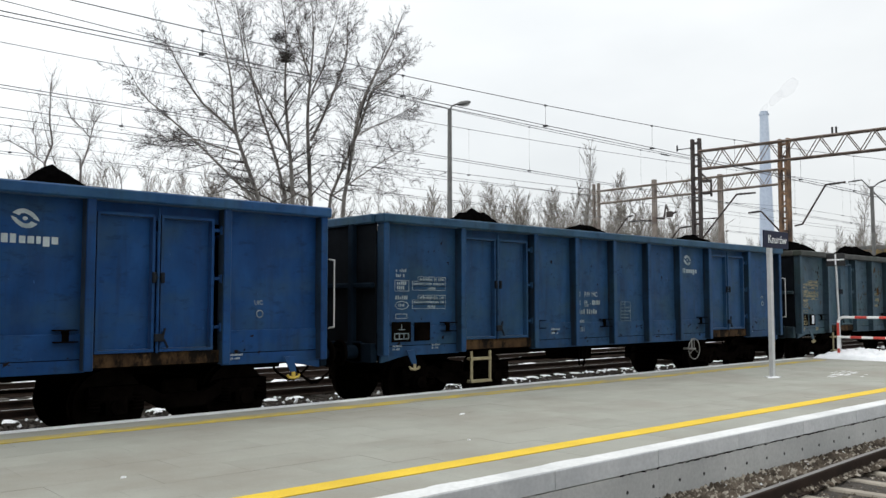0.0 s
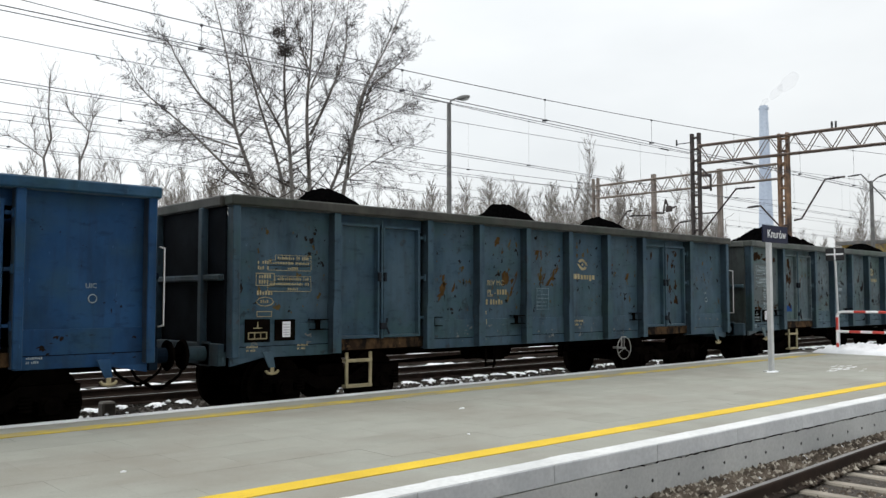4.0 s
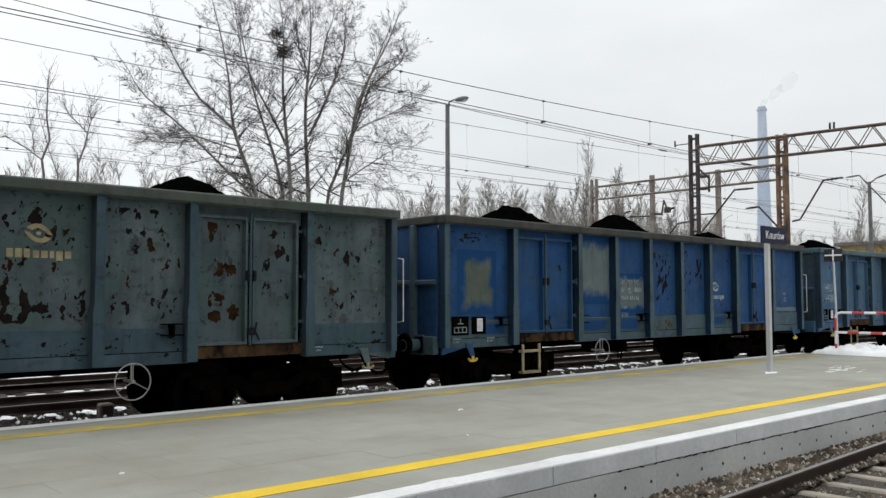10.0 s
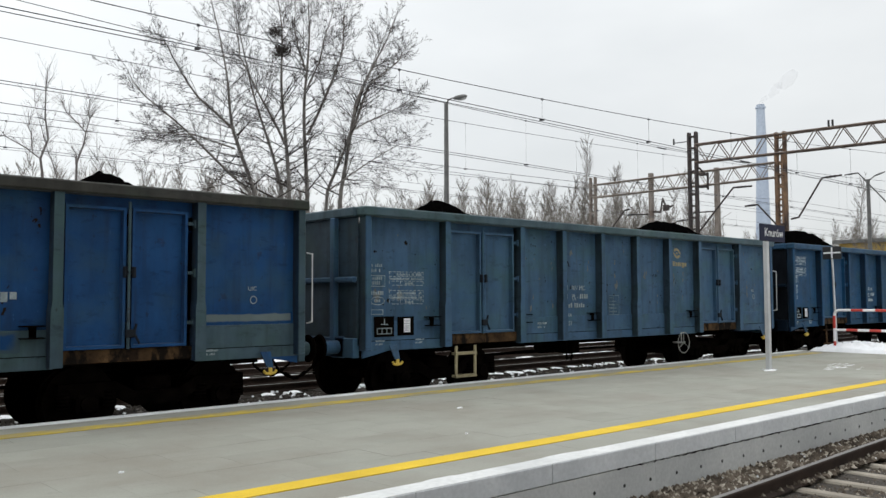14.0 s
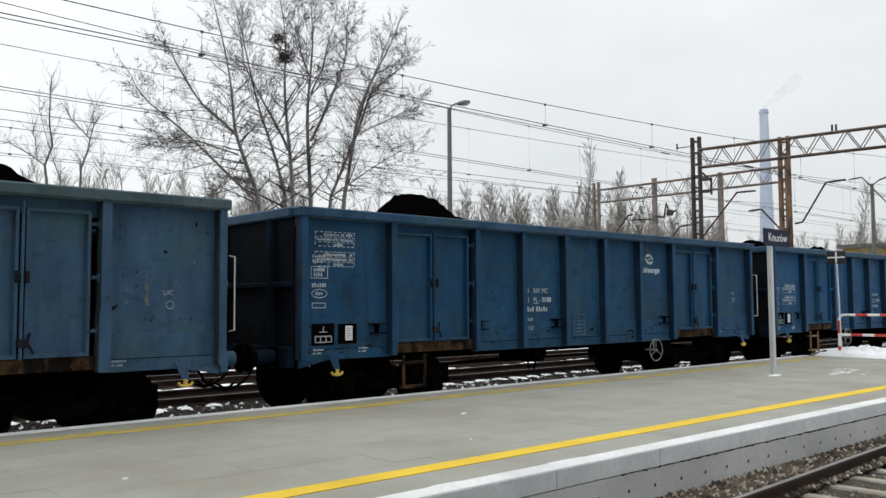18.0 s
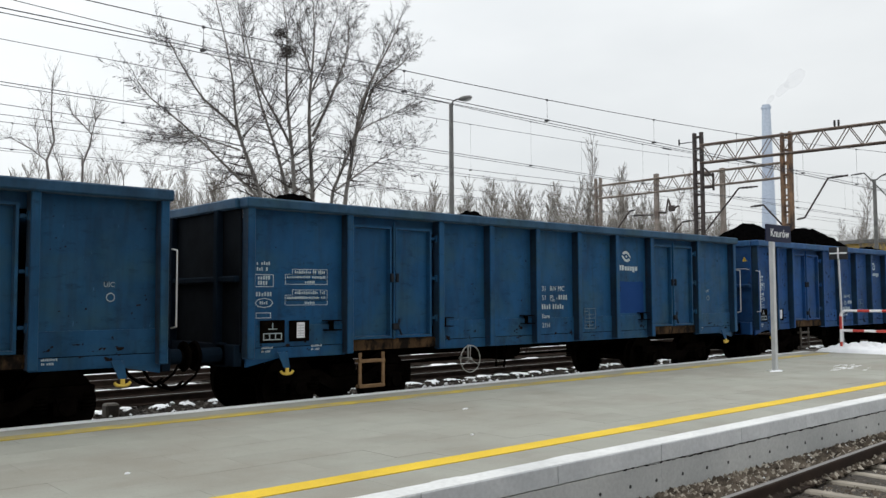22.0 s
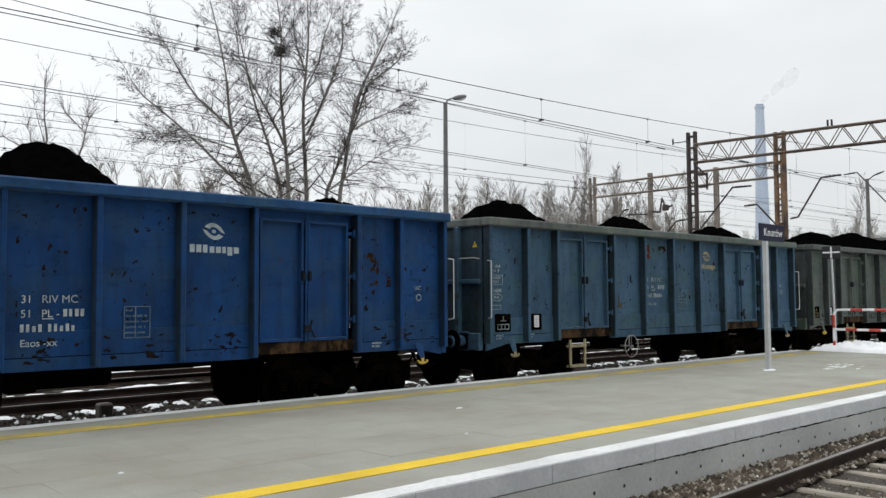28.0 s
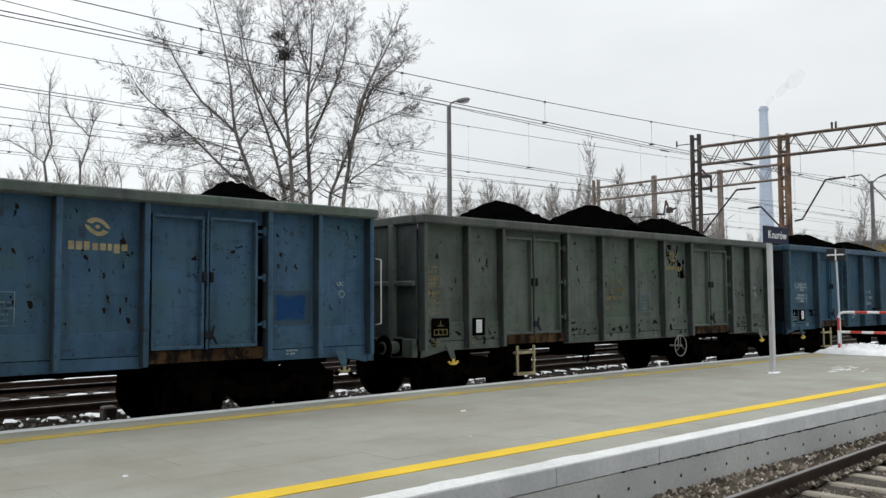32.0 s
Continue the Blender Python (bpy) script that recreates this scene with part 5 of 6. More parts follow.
for k, (a, b) in enumerate(BAYS):
    scars(wc, a, b, 1.45, 2.97, 0.022, 0.09, M_SCAR, 10 + k, 1.3)
    scars(wc, a, b, 1.5, 2.9, 0.022, 0.09, M_OCHRERUST, 20 + k, 2.4, 0, STAIN)
    scars(wc, a, b, 0.97, 1.37, 0.03, 0.10, M_DUST, 25 + k, 0.6, 0, "pale scuffs on the paint")
    scars(wd, a, b, 1.45, 2.97, (0.04, 0.07, 0.05, 0.14, 0.06, 0.03, 0.02)[k], 0.11, M_SCAR, 30 + k)
    scars(wd, a, b, 1.5, 2.95, 0.03, 0.13, M_RUST, 40 + k)
    scars(wd, a, b, 0.97, 1.37, 0.05, 0.10, M_SCAR, 50 + k, 0.6)
    scars(wf, a, b, 1.45, 2.95, 0.012, 0.06, M_SCAR, 60 + k, 1.4)
    scars(wf, a, b, 1.45, 2.9, 0.018, 0.12, M_DUST, 65 + k, 3.0, 0, "pale runs of dust on the paint")
    scars(wb, a, b, 1.45, 2.9, 0.006, 0.07, M_SCAR, 66 + k, 1.0)
    scars(wb, a, b, 0.97, 1.37, 0.03, 0.12, M_SCAR, 67 + k, 0.5)
    scars(wg, a, b, 1.43, 2.95, 0.008, 0.06, M_SCAR, 70 + k, 0.7)
    scars(wg, a, b, 0.97, 1.37, 0.04, 0.12, M_SCAR, 75 + k, 0.5)
    scars(wh, a, b, 1.43, 2.95, 0.006, 0.05, M_SCAR, 80 + k, 0.7)
    scars(wh, a, b, 0.97, 1.37, 0.03, 0.12, M_SCAR, 85 + k, 0.5)
    scars(wl, a, b, 1.45, 2.9, 0.012, 0.07, M_SCAR, 90 + k, 1.0)
    scars(wa, a, b, 0.97, 1.37, 0.02, 0.12, M_SCAR, 95 + k, 0.5)
scars(wd, 0.3, 1.6, 2.66, 2.92, 0.36, 0.17, M_RUST, 5, 0.5)
scars(wd, 0.15, 0.32, 1.7, 2.6, 0.25, 0.12, M_RUST, 3, 1.6)
scars(wd, 0.4, 1.6, 1.44, 1.58, 0.30, 0.15, M_RUST, 4, 0.4)
scars(wd, 1.98, 2.42, 1.45, 2.85, 0.30, 0.16, M_RUST, 6)
scars(wd, 2.85, 3.3, 1.45, 2.85, 0.05, 0.09, M_OCHRERUST, 7, 2.5, 0, STAIN)
scars(wd, 9.8, 10.35, 1.45, 2.85, 0.20, 0.15, M_RUST, 8)
scars(wd, 10.6, 11.15, 1.45, 2.85, 0.09, 0.13, M_SCAR, 9)
scars(we, 6.1, 6.98, 1.7, 2.8, 0.17, 0.085, M_SCAR, 101, 2.2, 0.2, SCRATCH)
scars(we, 7.26, 8.22, 1.9, 2.9, 0.12, 0.085, M_SCAR, 102, 1.6, 0.1, SCRATCH)
scars(we, 2.8, 3.3, 2.2, 2.8, 0.03, 0.08, M_SCAR, 103, 2.2)
scars(we, 6.1, 6.98, 1.02, 1.35, 0.16, 0.10, M_OCHRERUST, 104, 0.8, 0, STAIN)
scars(we, 8.45, 9.45, 1.5, 2.9, 0.015, 0.07, M_SCAR, 105)
scars(we, 0.2, 1.6, 2.7, 2.97, 0.10, 0.10, M_SCAR, 106, 0.5)
for k, (a, b) in enumerate(((0.16, 0.99), (1.12, 1.82), (3.73, 4.67), (4.80, 5.75), (5.88, 6.83), (6.96, 7.9), (9.80, 10.52), (10.64, 11.44))):
    scars(wi, a, b, 1.43, 2.97, 0.028, 0.07, M_SCAR, 110 + k, 1.3)
    scars(wi, a, b, 0.97, 1.37, 0.08, 0.10, M_SCAR, 115 + k, 0.5)
    scars(wj, a, b, 1.45, 2.97, (0.02, 0.025, 0.02, 0.02, 0.035, 0.035, 0.025, 0.02)[k], 0.07, M_SCAR, 120 + k, 2.4, 0.3 - 0.1 * k, SCRATCH)
    scars(wk, a, b, 1.43, 2.95, 0.02, 0.08, M_SCAR, 130 + k)
    scars(wk, a, b, 0.97, 1.37, 0.10, 0.12, M_SCAR, 135 + k, 0.6)
scars(wi, 9.85, 10.5, 1.9, 2.5, 0.14, 0.13, M_RUST, 141)
scars(wj, 5.35, 5.72, 2.66, 2.92, 0.24, 0.14, M_RUST, 142, 0.7)
scars(wj, 4.92, 5.12, 2.55, 2.92, 0.40, 0.16, M_REDPATCH, 144, 1.8, 0, "red-brown mark on the paint")
scars(wj, 3.9, 4.1, 1.5, 2.1, 0.16, 0.07, M_OCHRERUST, 145, 6.0, -0.2, STAIN)
scars(wj, 8.6, 9.5, 2.0, 2.6, 0.06, 0.08, M_SCAR, 143, 0.8)
scars(wk, 6.95, 7.92, 2.2, 3.0, 0.30, 0.16, M_COAL, 146, 2.6, 0, "black streak of coal dust below the rim")
patch(wj, 9.82, 10.5, 1.43, 1.92, M_BLUEFIELD)
patch(wd, 0.36, 1.56, 1.60, 2.64, M_PALEGREY)
patch(wd, 2.02, 2.40, 1.40, 1.56, M_BLUEPATCH)
# ---- overhead line ----
SKEW = 0.13


def across(x, y):
    """The portals stand a little askew to the tracks."""
    return x + (18.7 - y) * SKEW if x < 35 else x


def lattice_post(parent, x, y, z1, material, label="", gap=0.16):
    """Two channels tied by short battens."""
    x = across(x, y)
    bm = bmesh.new()
    for s in (-1, 1):
        box(bm, x - 0.09, x + 0.09, y + s * gap - 0.055, y + s * gap + 0.055, GROUND, z1, 0.01)
    z = 0.3
    while z < z1 - 0.2:
        box(bm, x - 0.085, x + 0.085, y - gap, y + gap, z, z + 0.07)
        z += 0.48
    return part("post", bm, material, parent, label)


def truss(parent, x, y0, y1, z0, depth, material):
    """Portal beam: four chords and zigzag bracing."""
    bm = bmesh.new()
    at = lambda dx, y, z: (across(x, y) + dx, y, z)
    n = max(2, int(abs(y1 - y0) / 0.46))
    for dx in (-0.13, 0.13):
        for z in (z0, z0 + depth):
            rod(bm, at(dx, y0, z), at(dx, y1, z), 0.040, 4)
        for i in range(n):
            a, b = y0 + (y1 - y0) * i / n, y0 + (y1 - y0) * (i + 1) / n
            rod(bm, at(dx, a, z0 if i % 2 else z0 + depth), at(dx, b, z0 + depth if i % 2 else z0), 0.020, 5)
    for i in range(n // 2 + 1):
        y = y0 + (y1 - y0) * 2 * i / n
        for z in (z0, z0 + depth):
            rod(bm, at(-0.13, y, z), at(0.13, y, z), 0.02, 5)
    return part("beam", bm, material, parent, "latticed portal beam with zigzag bracing")


def cantilever(parent, pts, material=None):
    pts = [(across(x, y), y, z) for x, y, z in pts]
    arm = part("bracket_arm", bent(bmesh.new(), pts, 0.035, 7), material or M_STEEL_DARK, parent)
    bm = bmesh.new()
    a, b = Vector(pts[-2]), Vector(pts[-1])
    for k in (0.25, 0.45, 0.65):
        p = a.lerp(b, k)
        rod(bm, p - (b - a).normalized() * 0.03, p + (b - a).normalized() * 0.02, 0.05, 8)
    part("insulator", bm, M_BLACK, arm, "ribbed dark insulator")
    return arm


def gantries():
    g = root("catenary_portal", pose(0, 0, 0), "rusty latticed catenary portal spanning the tracks", "gantry", "catenary portals")
    lattice_post(g, 31, 18.85, 8.2, M_STEEL_DARK, "dark rust-stained lattice post")
    lattice_post(g, 31, 15.32, 7.75, M_STEEL_MIX, "lattice post patched with orange rust")
    lattice_post(g, 31, 0.4, 7.72, M_STEEL_RUST)
    truss(g, 31, 18.7, 0.4, 6.92, 0.74, M_STEEL_RUST2)
    cantilever(g, [(31, 18.7, 4.0), (31, 17.2, 5.75), (31, 16.45, 5.75)])
    cantilever(g, [(31, 15.0, 4.35), (31, 14.72, 4.4), (31, 13.85, 5.82), (31, 13.15, 5.86)])
    cantilever(g, [(31, 15.15, 3.7), (31, 16.25, 5.0), (31, 16.75, 4.97)])
    bm = bmesh.new()
    rod(bm, (31, 19.0, 7.85), (31, 19.75, 7.87), 0.02, 6)
    rod(bm, (31, 19.75, 7.80), (31, 19.75, 8.05), 0.035, 8)
    part("insulator", bm, M_BLACK, g)
    for y, z in ((13.42, 7.66), (13.56, 7.66)):
        b2 = bmesh.new()
        rod(b2, (across(31, y), y, z), (across(31, y), y, z + 0.3), 0.04, 8)
        part("insulator", b2, M_BLACK, g)
    b3 = bmesh.new()
    for z in (6.4, 5.9):
        box(b3, 30.9, 31.1, 18.25, 18.55, z - 0.05, z + 0.05, 0.01)
    rod(b3, (31, 18.6, 6.7), (31, 18.2, 6.3), 0.04, 6)
    rod(b3, (31, 18.2, 6.45), (31, 18.2, 5.75), 0.05, 6)
    part("switch_gear", b3, M_STEEL_DARK, g, "dark switch linkage on the post")
    h = root("catenary_portal", pose(0, 0, 0), "paler rusted catenary portal farther along the tracks", "gantry", "catenary portals")
    for y, top, m in ((29.3, 8.08, M_STEEL_LIGHT), (25.5, 7.9, M_STEEL_LIGHT), (21.7, 7.75, M_STEEL_LIGHT), (18.5, 8.1, M_STEEL_RUST)):
        lattice_post(h, 37.8, y, top, m, "", 0.16 if top > 8 else 0.06)
    truss(h, 37.8, 29.2, 18.5, 6.94, 0.70, M_STEEL_LIGHT2)
    cantilever(h, [(37.8, 25.3, 3.9), (37.8, 24.0, 5.25), (37.8, 23.3, 5.3)])
    cantilever(h, [(37.8, 21.9, 5.6), (37.8, 22.9, 5.62), (37.8, 23.4, 5.6)])
    cantilever(h, [(37.8, 25.7, 5.75), (37.8, 26.6, 5.8), (37.8, 27.1, 5.8)])
    cantilever(h, [(37.8, 28.3, 4.9), (37.8, 27.19, 6.07), (37.8, 26.86, 6.11)])
    link = bent(bmesh.new(), [(37.8, 25.4, 5.85), (37.8, 24.95, 5.8), (37.8, 24.8, 6.5), (37.8, 24.6, 5.95), (37.8, 24.2, 6.1)], 0.05, 6)
    box(link, 37.7, 37.9, 24.45, 24.75, 5.85, 6.15, 0.02)
    part("switch_gear", link, M_STEEL_DARK, h, "dark switch linkage under the beam")
    m = root("catenary_mast", pose(0, 0, 0), "slender grey catenary mast with two bracket arms", "catenary mast")
    part("mast", rod(bmesh.new(), (46, 17.75, GROUND), (46, 17.75, 7.5), 0.13, 10, 0.09), M_POLE, m)
    cantilever(m, [(46, 17.75, 7.4), (46, 17.4, 7.65), (46, 16.9, 7.8)], M_POLE)
    cantilever(m, [(46, 16.6, 5.9), (46, 18.24, 7.89), (46, 18.93, 7.85)], M_POLE)


M_STEEL_MIX = plain("patchy_rusty_steel", (0.022, 0.016, 0.017), (0.270, 0.160, 0.090), 1.9, 0.8, 0.1)
M_STEEL_RUST2 = plain("weathered_beam_paint", (0.085, 0.060, 0.048), (0.215, 0.170, 0.140), 1.4, 0.8, 0.1)
M_STEEL_LIGHT2 = plain("pale_beam_paint", (0.120, 0.090, 0.070), (0.260, 0.225, 0.195), 1.4, 0.8, 0.1)
gantries()


def hang(low, sag, x0=0.0, fall=0.0):
    """The height of a wire along the track: lowest at x0, rising by sag * distance squared up to its supports."""
    return lambda x: low + sag * min(abs(x - x0), 27.0) ** 2 - fall * (x - x0)


def wire(name, y, height, r, label, x0=-34.0, x1=150.0):
    bm = bmesh.new()
    n = int((x1 - x0) / 2.5)
    pts = [(x0 + 2.5 * i, y, height(x0 + 2.5 * i)) for i in range(n + 1)]
    for a, b in zip(pts, pts[1:]):
        rod(bm, a, b, r, 5)
    return thing(name, bm, M_WIRE, label, "wire", "overhead wires", "structure")


def overhead():
    rows = (
        (11.92, hang(5.21, 0.0), hang(5.57, 0.0015, 6.0), 5.76, 3.95, True),
        (16.15, hang(5.27, 0.0, 0.0, 0.0055), hang(6.42, 0.0012, 21.0), 7.0, 5.4, True),
        (19.90, hang(5.58, 0.0009, 14.0), hang(7.06, 0.0008, 11.0), 7.6, 5.7, False),
        (23.40, hang(5.28, 0.0), hang(5.96, 0.0005, 8.0), 6.1, 6.1, False),
    )
    for y, low, high, first, gap, double in rows:
        wire("contact_wire", y - 0.04, low, 0.008, "dark grooved contact wire over the track")
        if double:
            wire("contact_wire", y + 0.05, lambda x, f=low: f(x) - 0.035, 0.007, "dark grooved contact wire over the track")
        wire("messenger_wire", y, high, 0.008, "thin dark stranded messenger wire")
        for i in range(-6, 18):
            x = first + gap * i
            d = rod(bmesh.new(), (x, y, low(x)), (x, y, high(x)), 0.0042 if y < 12 else 0.0026, 4)
            box(d, x - 0.03, x + 0.03, y - 0.045, y + 0.055, low(x) - 0.02, low(x) + 0.014)
            box(d, x - 0.02, x + 0.02, y - 0.015, y + 0.015, high(x) - 0.025, high(x) + 0.015)
            thing("dropper", d, M_WIRE, "thin vertical dropper wire with two clamps", "wire", "dropper wires", "structure")
    for y, z in ((19.9, 5.44), (24.6, 5.42), (29.2, 6.6)):
        wire("feeder_wire", y, hang(z, 0.0), 0.007, "thin dark feeder wire")
    for x, y, z in ((13.9, 19.9, 5.44), (15.3, 19.9, 5.44), (24.6, 16.15, 6.43), (22.3, 11.92, 5.21), (26.5, 16.15, 5.14)):
        k = rod(bmesh.new(), (x - 0.28, y, z), (x + 0.28, y, z), 0.014, 8)
        for u in (-0.2, -0.1, 0.0, 0.1, 0.2):
            rod(k, (x + u - 0.02, y, z), (x + u + 0.02, y, z), 0.026, 8)
        thing("strain_insulator", k, M_BLACK, "small ribbed dark strain insulator in a wire", "insulator", "strain insulators")


overhead()


def yard_lamp():
    l = root("yard_lamp", pose(0, 0, 0), "tall grey concrete lamp post with one curved arm", "street lamp")
    x, y = 22.8, 25.0
    part("post", rod(bmesh.new(), (x, y, GROUND), (x, y, 9.25), 0.125, 12, 0.085), M_POLE, l)
    part("arm", bent(bmesh.new(), [(x, y, 9.1), (x + 0.10, y, 9.38), (x + 0.32, y, 9.50), (x + 0.55, y, 9.56)], 0.032, 8), M_POLE, l)
    bm = bmesh.new()
    bmesh.ops.create_uvsphere(bm, u_segments=14, v_segments=8, radius=1, matrix=Matrix.Translation((x + 0.78, y, 9.62)) @ Matrix.Rotation(radians(-16), 4, "Y") @ Matrix.Diagonal((0.40, 0.17, 0.10, 1)))
    head = part("lamp_head", bm, M_POLE, l)
    bm = bmesh.new()
    bmesh.ops.create_uvsphere(bm, u_segments=12, v_segments=6, radius=1, matrix=Matrix.Translation((x + 0.86, y, 9.585)) @ Matrix.Rotation(radians(-16), 4, "Y") @ Matrix.Diagonal((0.27, 0.14, 0.09, 1)))
    part("bowl", bm, M_LENS, head, "clear plastic bowl, unlit")


yard_lamp()


# ---- things on the platform ----
def station_sign():
    s = root("station_sign", pose(15.52, 7.91, 0), "navy station name board on a pale grey square post", "sign")
    part("post", box(bmesh.new(), -0.045, 0.055, -0.04, 0.04, 0, 2.50, 0.006), M_GALV, s)
    part("base_plate", box(bmesh.new(), -0.12, 0.13, -0.11, 0.11, 0, 0.014, 0.003), M_GALV, s)
    board = part("board", box(bmesh.new(), -0.33, 0.66, -0.065, -0.042, 2.46, 2.79, 0.006), M_NAVY, s, "navy blue enamel board")
    me = text_mesh("Knurów", 0.225, M_WHITE)
    t = new("lettering", me)
    t.parent = board
    t.matrix_basis = pose(-0.17, -0.068, 2.555, 90, 0, 0)
    tagged(t, "white station name")
    rnd = random.Random(2)
    bm = bmesh.new()
    lump(bm, 15.44, 7.82, 0.004, 0.12, 0.07, 0.02, rnd)
    lump(bm, 15.32, 7.86, 0.004, 0.09, 0.05, 0.015, rnd)
    thing("snow_patch", bm, M_SNOW, "small patch of snow at the foot of the sign post", "snow", kind="stuff")


def barrier():
    b = root("barrier", pose(22.45, 0, 0), "red and white tubular barrier across the platform end", "barrier")
    pts = [(0, 9.62, -0.1), (0, 9.62, 0.92), (0, 9.58, 1.0), (0, 9.50, 1.04)]
    def striped(name, pts, first):
        tube = None
        d = 0.0
        for i, (p, q) in enumerate(zip(pts, pts[1:])):
            p, q = Vector(p), Vector(q)
            n = max(1, round((q - p).length / 0.29))
            for k in range(n):
                red = (i + k + first) % 2 == 0
                part(name, rod(bmesh.new(), p.lerp(q, k / n), p.lerp(q, (k + 1) / n), 0.032, 12), M_RED if red else M_WHITE, b, "red painted length of tube" if red else "white painted length of tube")
    striped("upright", [(0, 9.62, -0.1), (0, 9.62, 0.90)], 0)
    part("bend", bent(bmesh.new(), [(0, 9.62, 0.90), (0, 9.60, 0.97), (0, 9.55, 1.02), (0, 9.48, 1.04)], 0.032, 12), M_WHITE, b)
    striped("top_tube", [(0, 9.48, 1.04), (0, 5.0, 1.04)], 1)
    striped("lower_tube", [(0, 9.60, 0.53), (0, 5.0, 0.53)], 1)
    for y in (7.3, 5.0):
        part("upright", rod(bmesh.new(), (0, y, -0.1), (0, y, 1.04), 0.032, 12), M_WHITE, b)


def cross_sign():
    s = root("stop_sign_post", pose(23.3, 9.93, -0.15), "thin pale pole with a small black board bearing a white cross", "signal sign")
    part("pole", rod(bmesh.new(), (0, 0, 0), (-0.03, 0.05, 2.75), 0.028, 10), M_GALV, s)
    part("board", box(bmesh.new(), -0.06, -0.035, -0.21, 0.29, 2.56, 2.90, 0.004), M_BLACK, s)
    bm = bmesh.new()
    box(bm, -0.066, -0.061, -0.19, 0.27, 2.71, 2.75)
    box(bm, -0.067, -0.062, 0.02, 0.06, 2.58, 2.88)
    part("cross", bm, M_WHITE, s, "white painted cross")


def end_snow():
    rnd = random.Random(31)
    nx, ny = 60, 130
    verts, faces = [], []
    for j in range(ny + 1):
        y = 4.5 + 5.9 * j / ny
        for i in range(nx + 1):
            x = 21.3 + 2.7 * i / nx
            ridge = max(0.0, 1 - abs(x - 22.75 - 0.25 * math.sin(y * 1.3)) / 0.95) ** 0.7
            ends = min(1.0, (10.4 - y) / 1.1, (y - 4.5) / 0.5)
            lumps = 0.6 + 0.6 * noise.noise((x * 1.9, y * 1.9, 3)) + 0.45 * noise.noise((x * 5.5, y * 5.5, 7)) + 0.32 * noise.noise((x * 14, y * 14, 1))
            verts.append((x, y, -0.16 + 0.20 * min(1, ridge * 3) * min(1, ends * 3) + 0.25 * ridge * max(0, ends) * lumps))
    n = nx + 1
    for j in range(ny):
        for i in range(nx):
            faces.append((j * n + i, j * n + i + 1, (j + 1) * n + i + 1, (j + 1) * n + i))
    heap = new("snow_heap", flat_mesh("snow_heap", verts, faces, M_SNOW))
    for poly in heap.data.polygons:
        poly.use_smooth = True
    tagged(heap, "uneven ridge of shovelled snow at the platform end", "snow heap", kind="stuff")
    thing("earth_ramp", box(bmesh.new(), PLAT_END + 0.12, 25.5, 4.4, 10.2, GROUND - 0.2, -0.06, 0.03), M_YARD, "low earth ramp beyond the platform end", "earth", kind="structure")
    bm = bmesh.new()
    for x, y, rx, ry in ((7.46, 7.94, 0.09, 0.03), (2.72, 6.9, 0.03, 0.03), (6.1, 6.4, 0.02, 0.02)):
        lump(bm, x, y, 0.001, rx, ry, 0.010, rnd)
    for _ in range(20):
        u, v = rnd.uniform(0, 1), rnd.gauss(0, 0.20)
        k = rnd.uniform(0.4, 1.2)
        lump(bm, 16.35 + 1.9 * u, 6.95 + 0.50 * u + v, -0.003, 0.24 * k, 0.022 * k, 0.006, rnd)
    thing("snow_remnants", bm, M_SNOW, "thin remnants of snow on the slabs", "snow", kind="stuff")
    bm = bmesh.new()
    x = -6.0
    while x < PLAT_END:
        r = rnd.uniform(0.10, 0.3)
        lump(bm, x, EDGE_NEAR + 0.20 + rnd.gauss(0, 0.012), 0.002, r * 1.5, rnd.uniform(0.02, 0.05), 0.004, rnd)
        x += r * 1.3
    thing("snow_strip", bm, M_EDGEWHITE, "thin remnants of trodden snow along the white kerb strip", "snow", kind="stuff")
    thing("marker_stone", box(bmesh.new(), 5.27, 5.50, 14.3, 14.53, GROUND - 0.1, GROUND + 0.24, 0.03), M_STEPDARK, "squat weathered concrete marker stone between the tracks", "marker stone")


station_sign()
barrier()
cross_sign()
end_snow()


# ---- bare trees ----
def tubes(name, segs, material, sides=3):
    """Joins tapered twigs, each a pair of points with two radii, into one mesh."""
    a = np.array([s[0] for s in segs], float)
    b = np.array([s[1] for s in segs], float)
    ra = np.array([s[2] for s in segs], float)
    rb = np.array([s[3] for s in segs], float)
    d = b - a
    d /= np.linalg.norm(d, axis=1)[:, None] + 1e-9
    up = np.where(np.abs(d[:, 2:3]) > 0.9, np.array([[1.0, 0, 0]]), np.array([[0, 0, 1.0]]))
    u = np.cross(d, up)
    u /= np.linalg.norm(u, axis=1)[:, None]
    v = np.cross(d, u)
    n = len(segs)
    verts = np.empty((n, 2 * sides, 3))
    for k in range(sides):
        c, s = math.cos(2 * math.pi * k / sides), math.sin(2 * math.pi * k / sides)
        verts[:, k] = a + (u * c + v * s) * ra[:, None]
        verts[:, sides + k] = b + (u * c + v * s) * rb[:, None]
    base = (np.arange(n) * 2 * sides)[:, None, None]
    quad = np.array([[k, (k + 1) % sides, sides + (k + 1) % sides, sides + k] for k in range(sides)])[None]
    faces = (base + quad).reshape(-1, 4)
    me = bpy.data.meshes.new(name)
    me.from_pydata(verts.reshape(-1, 3).tolist(), [], faces.tolist())
    me.materials.append(material)
    me.update()
    return me


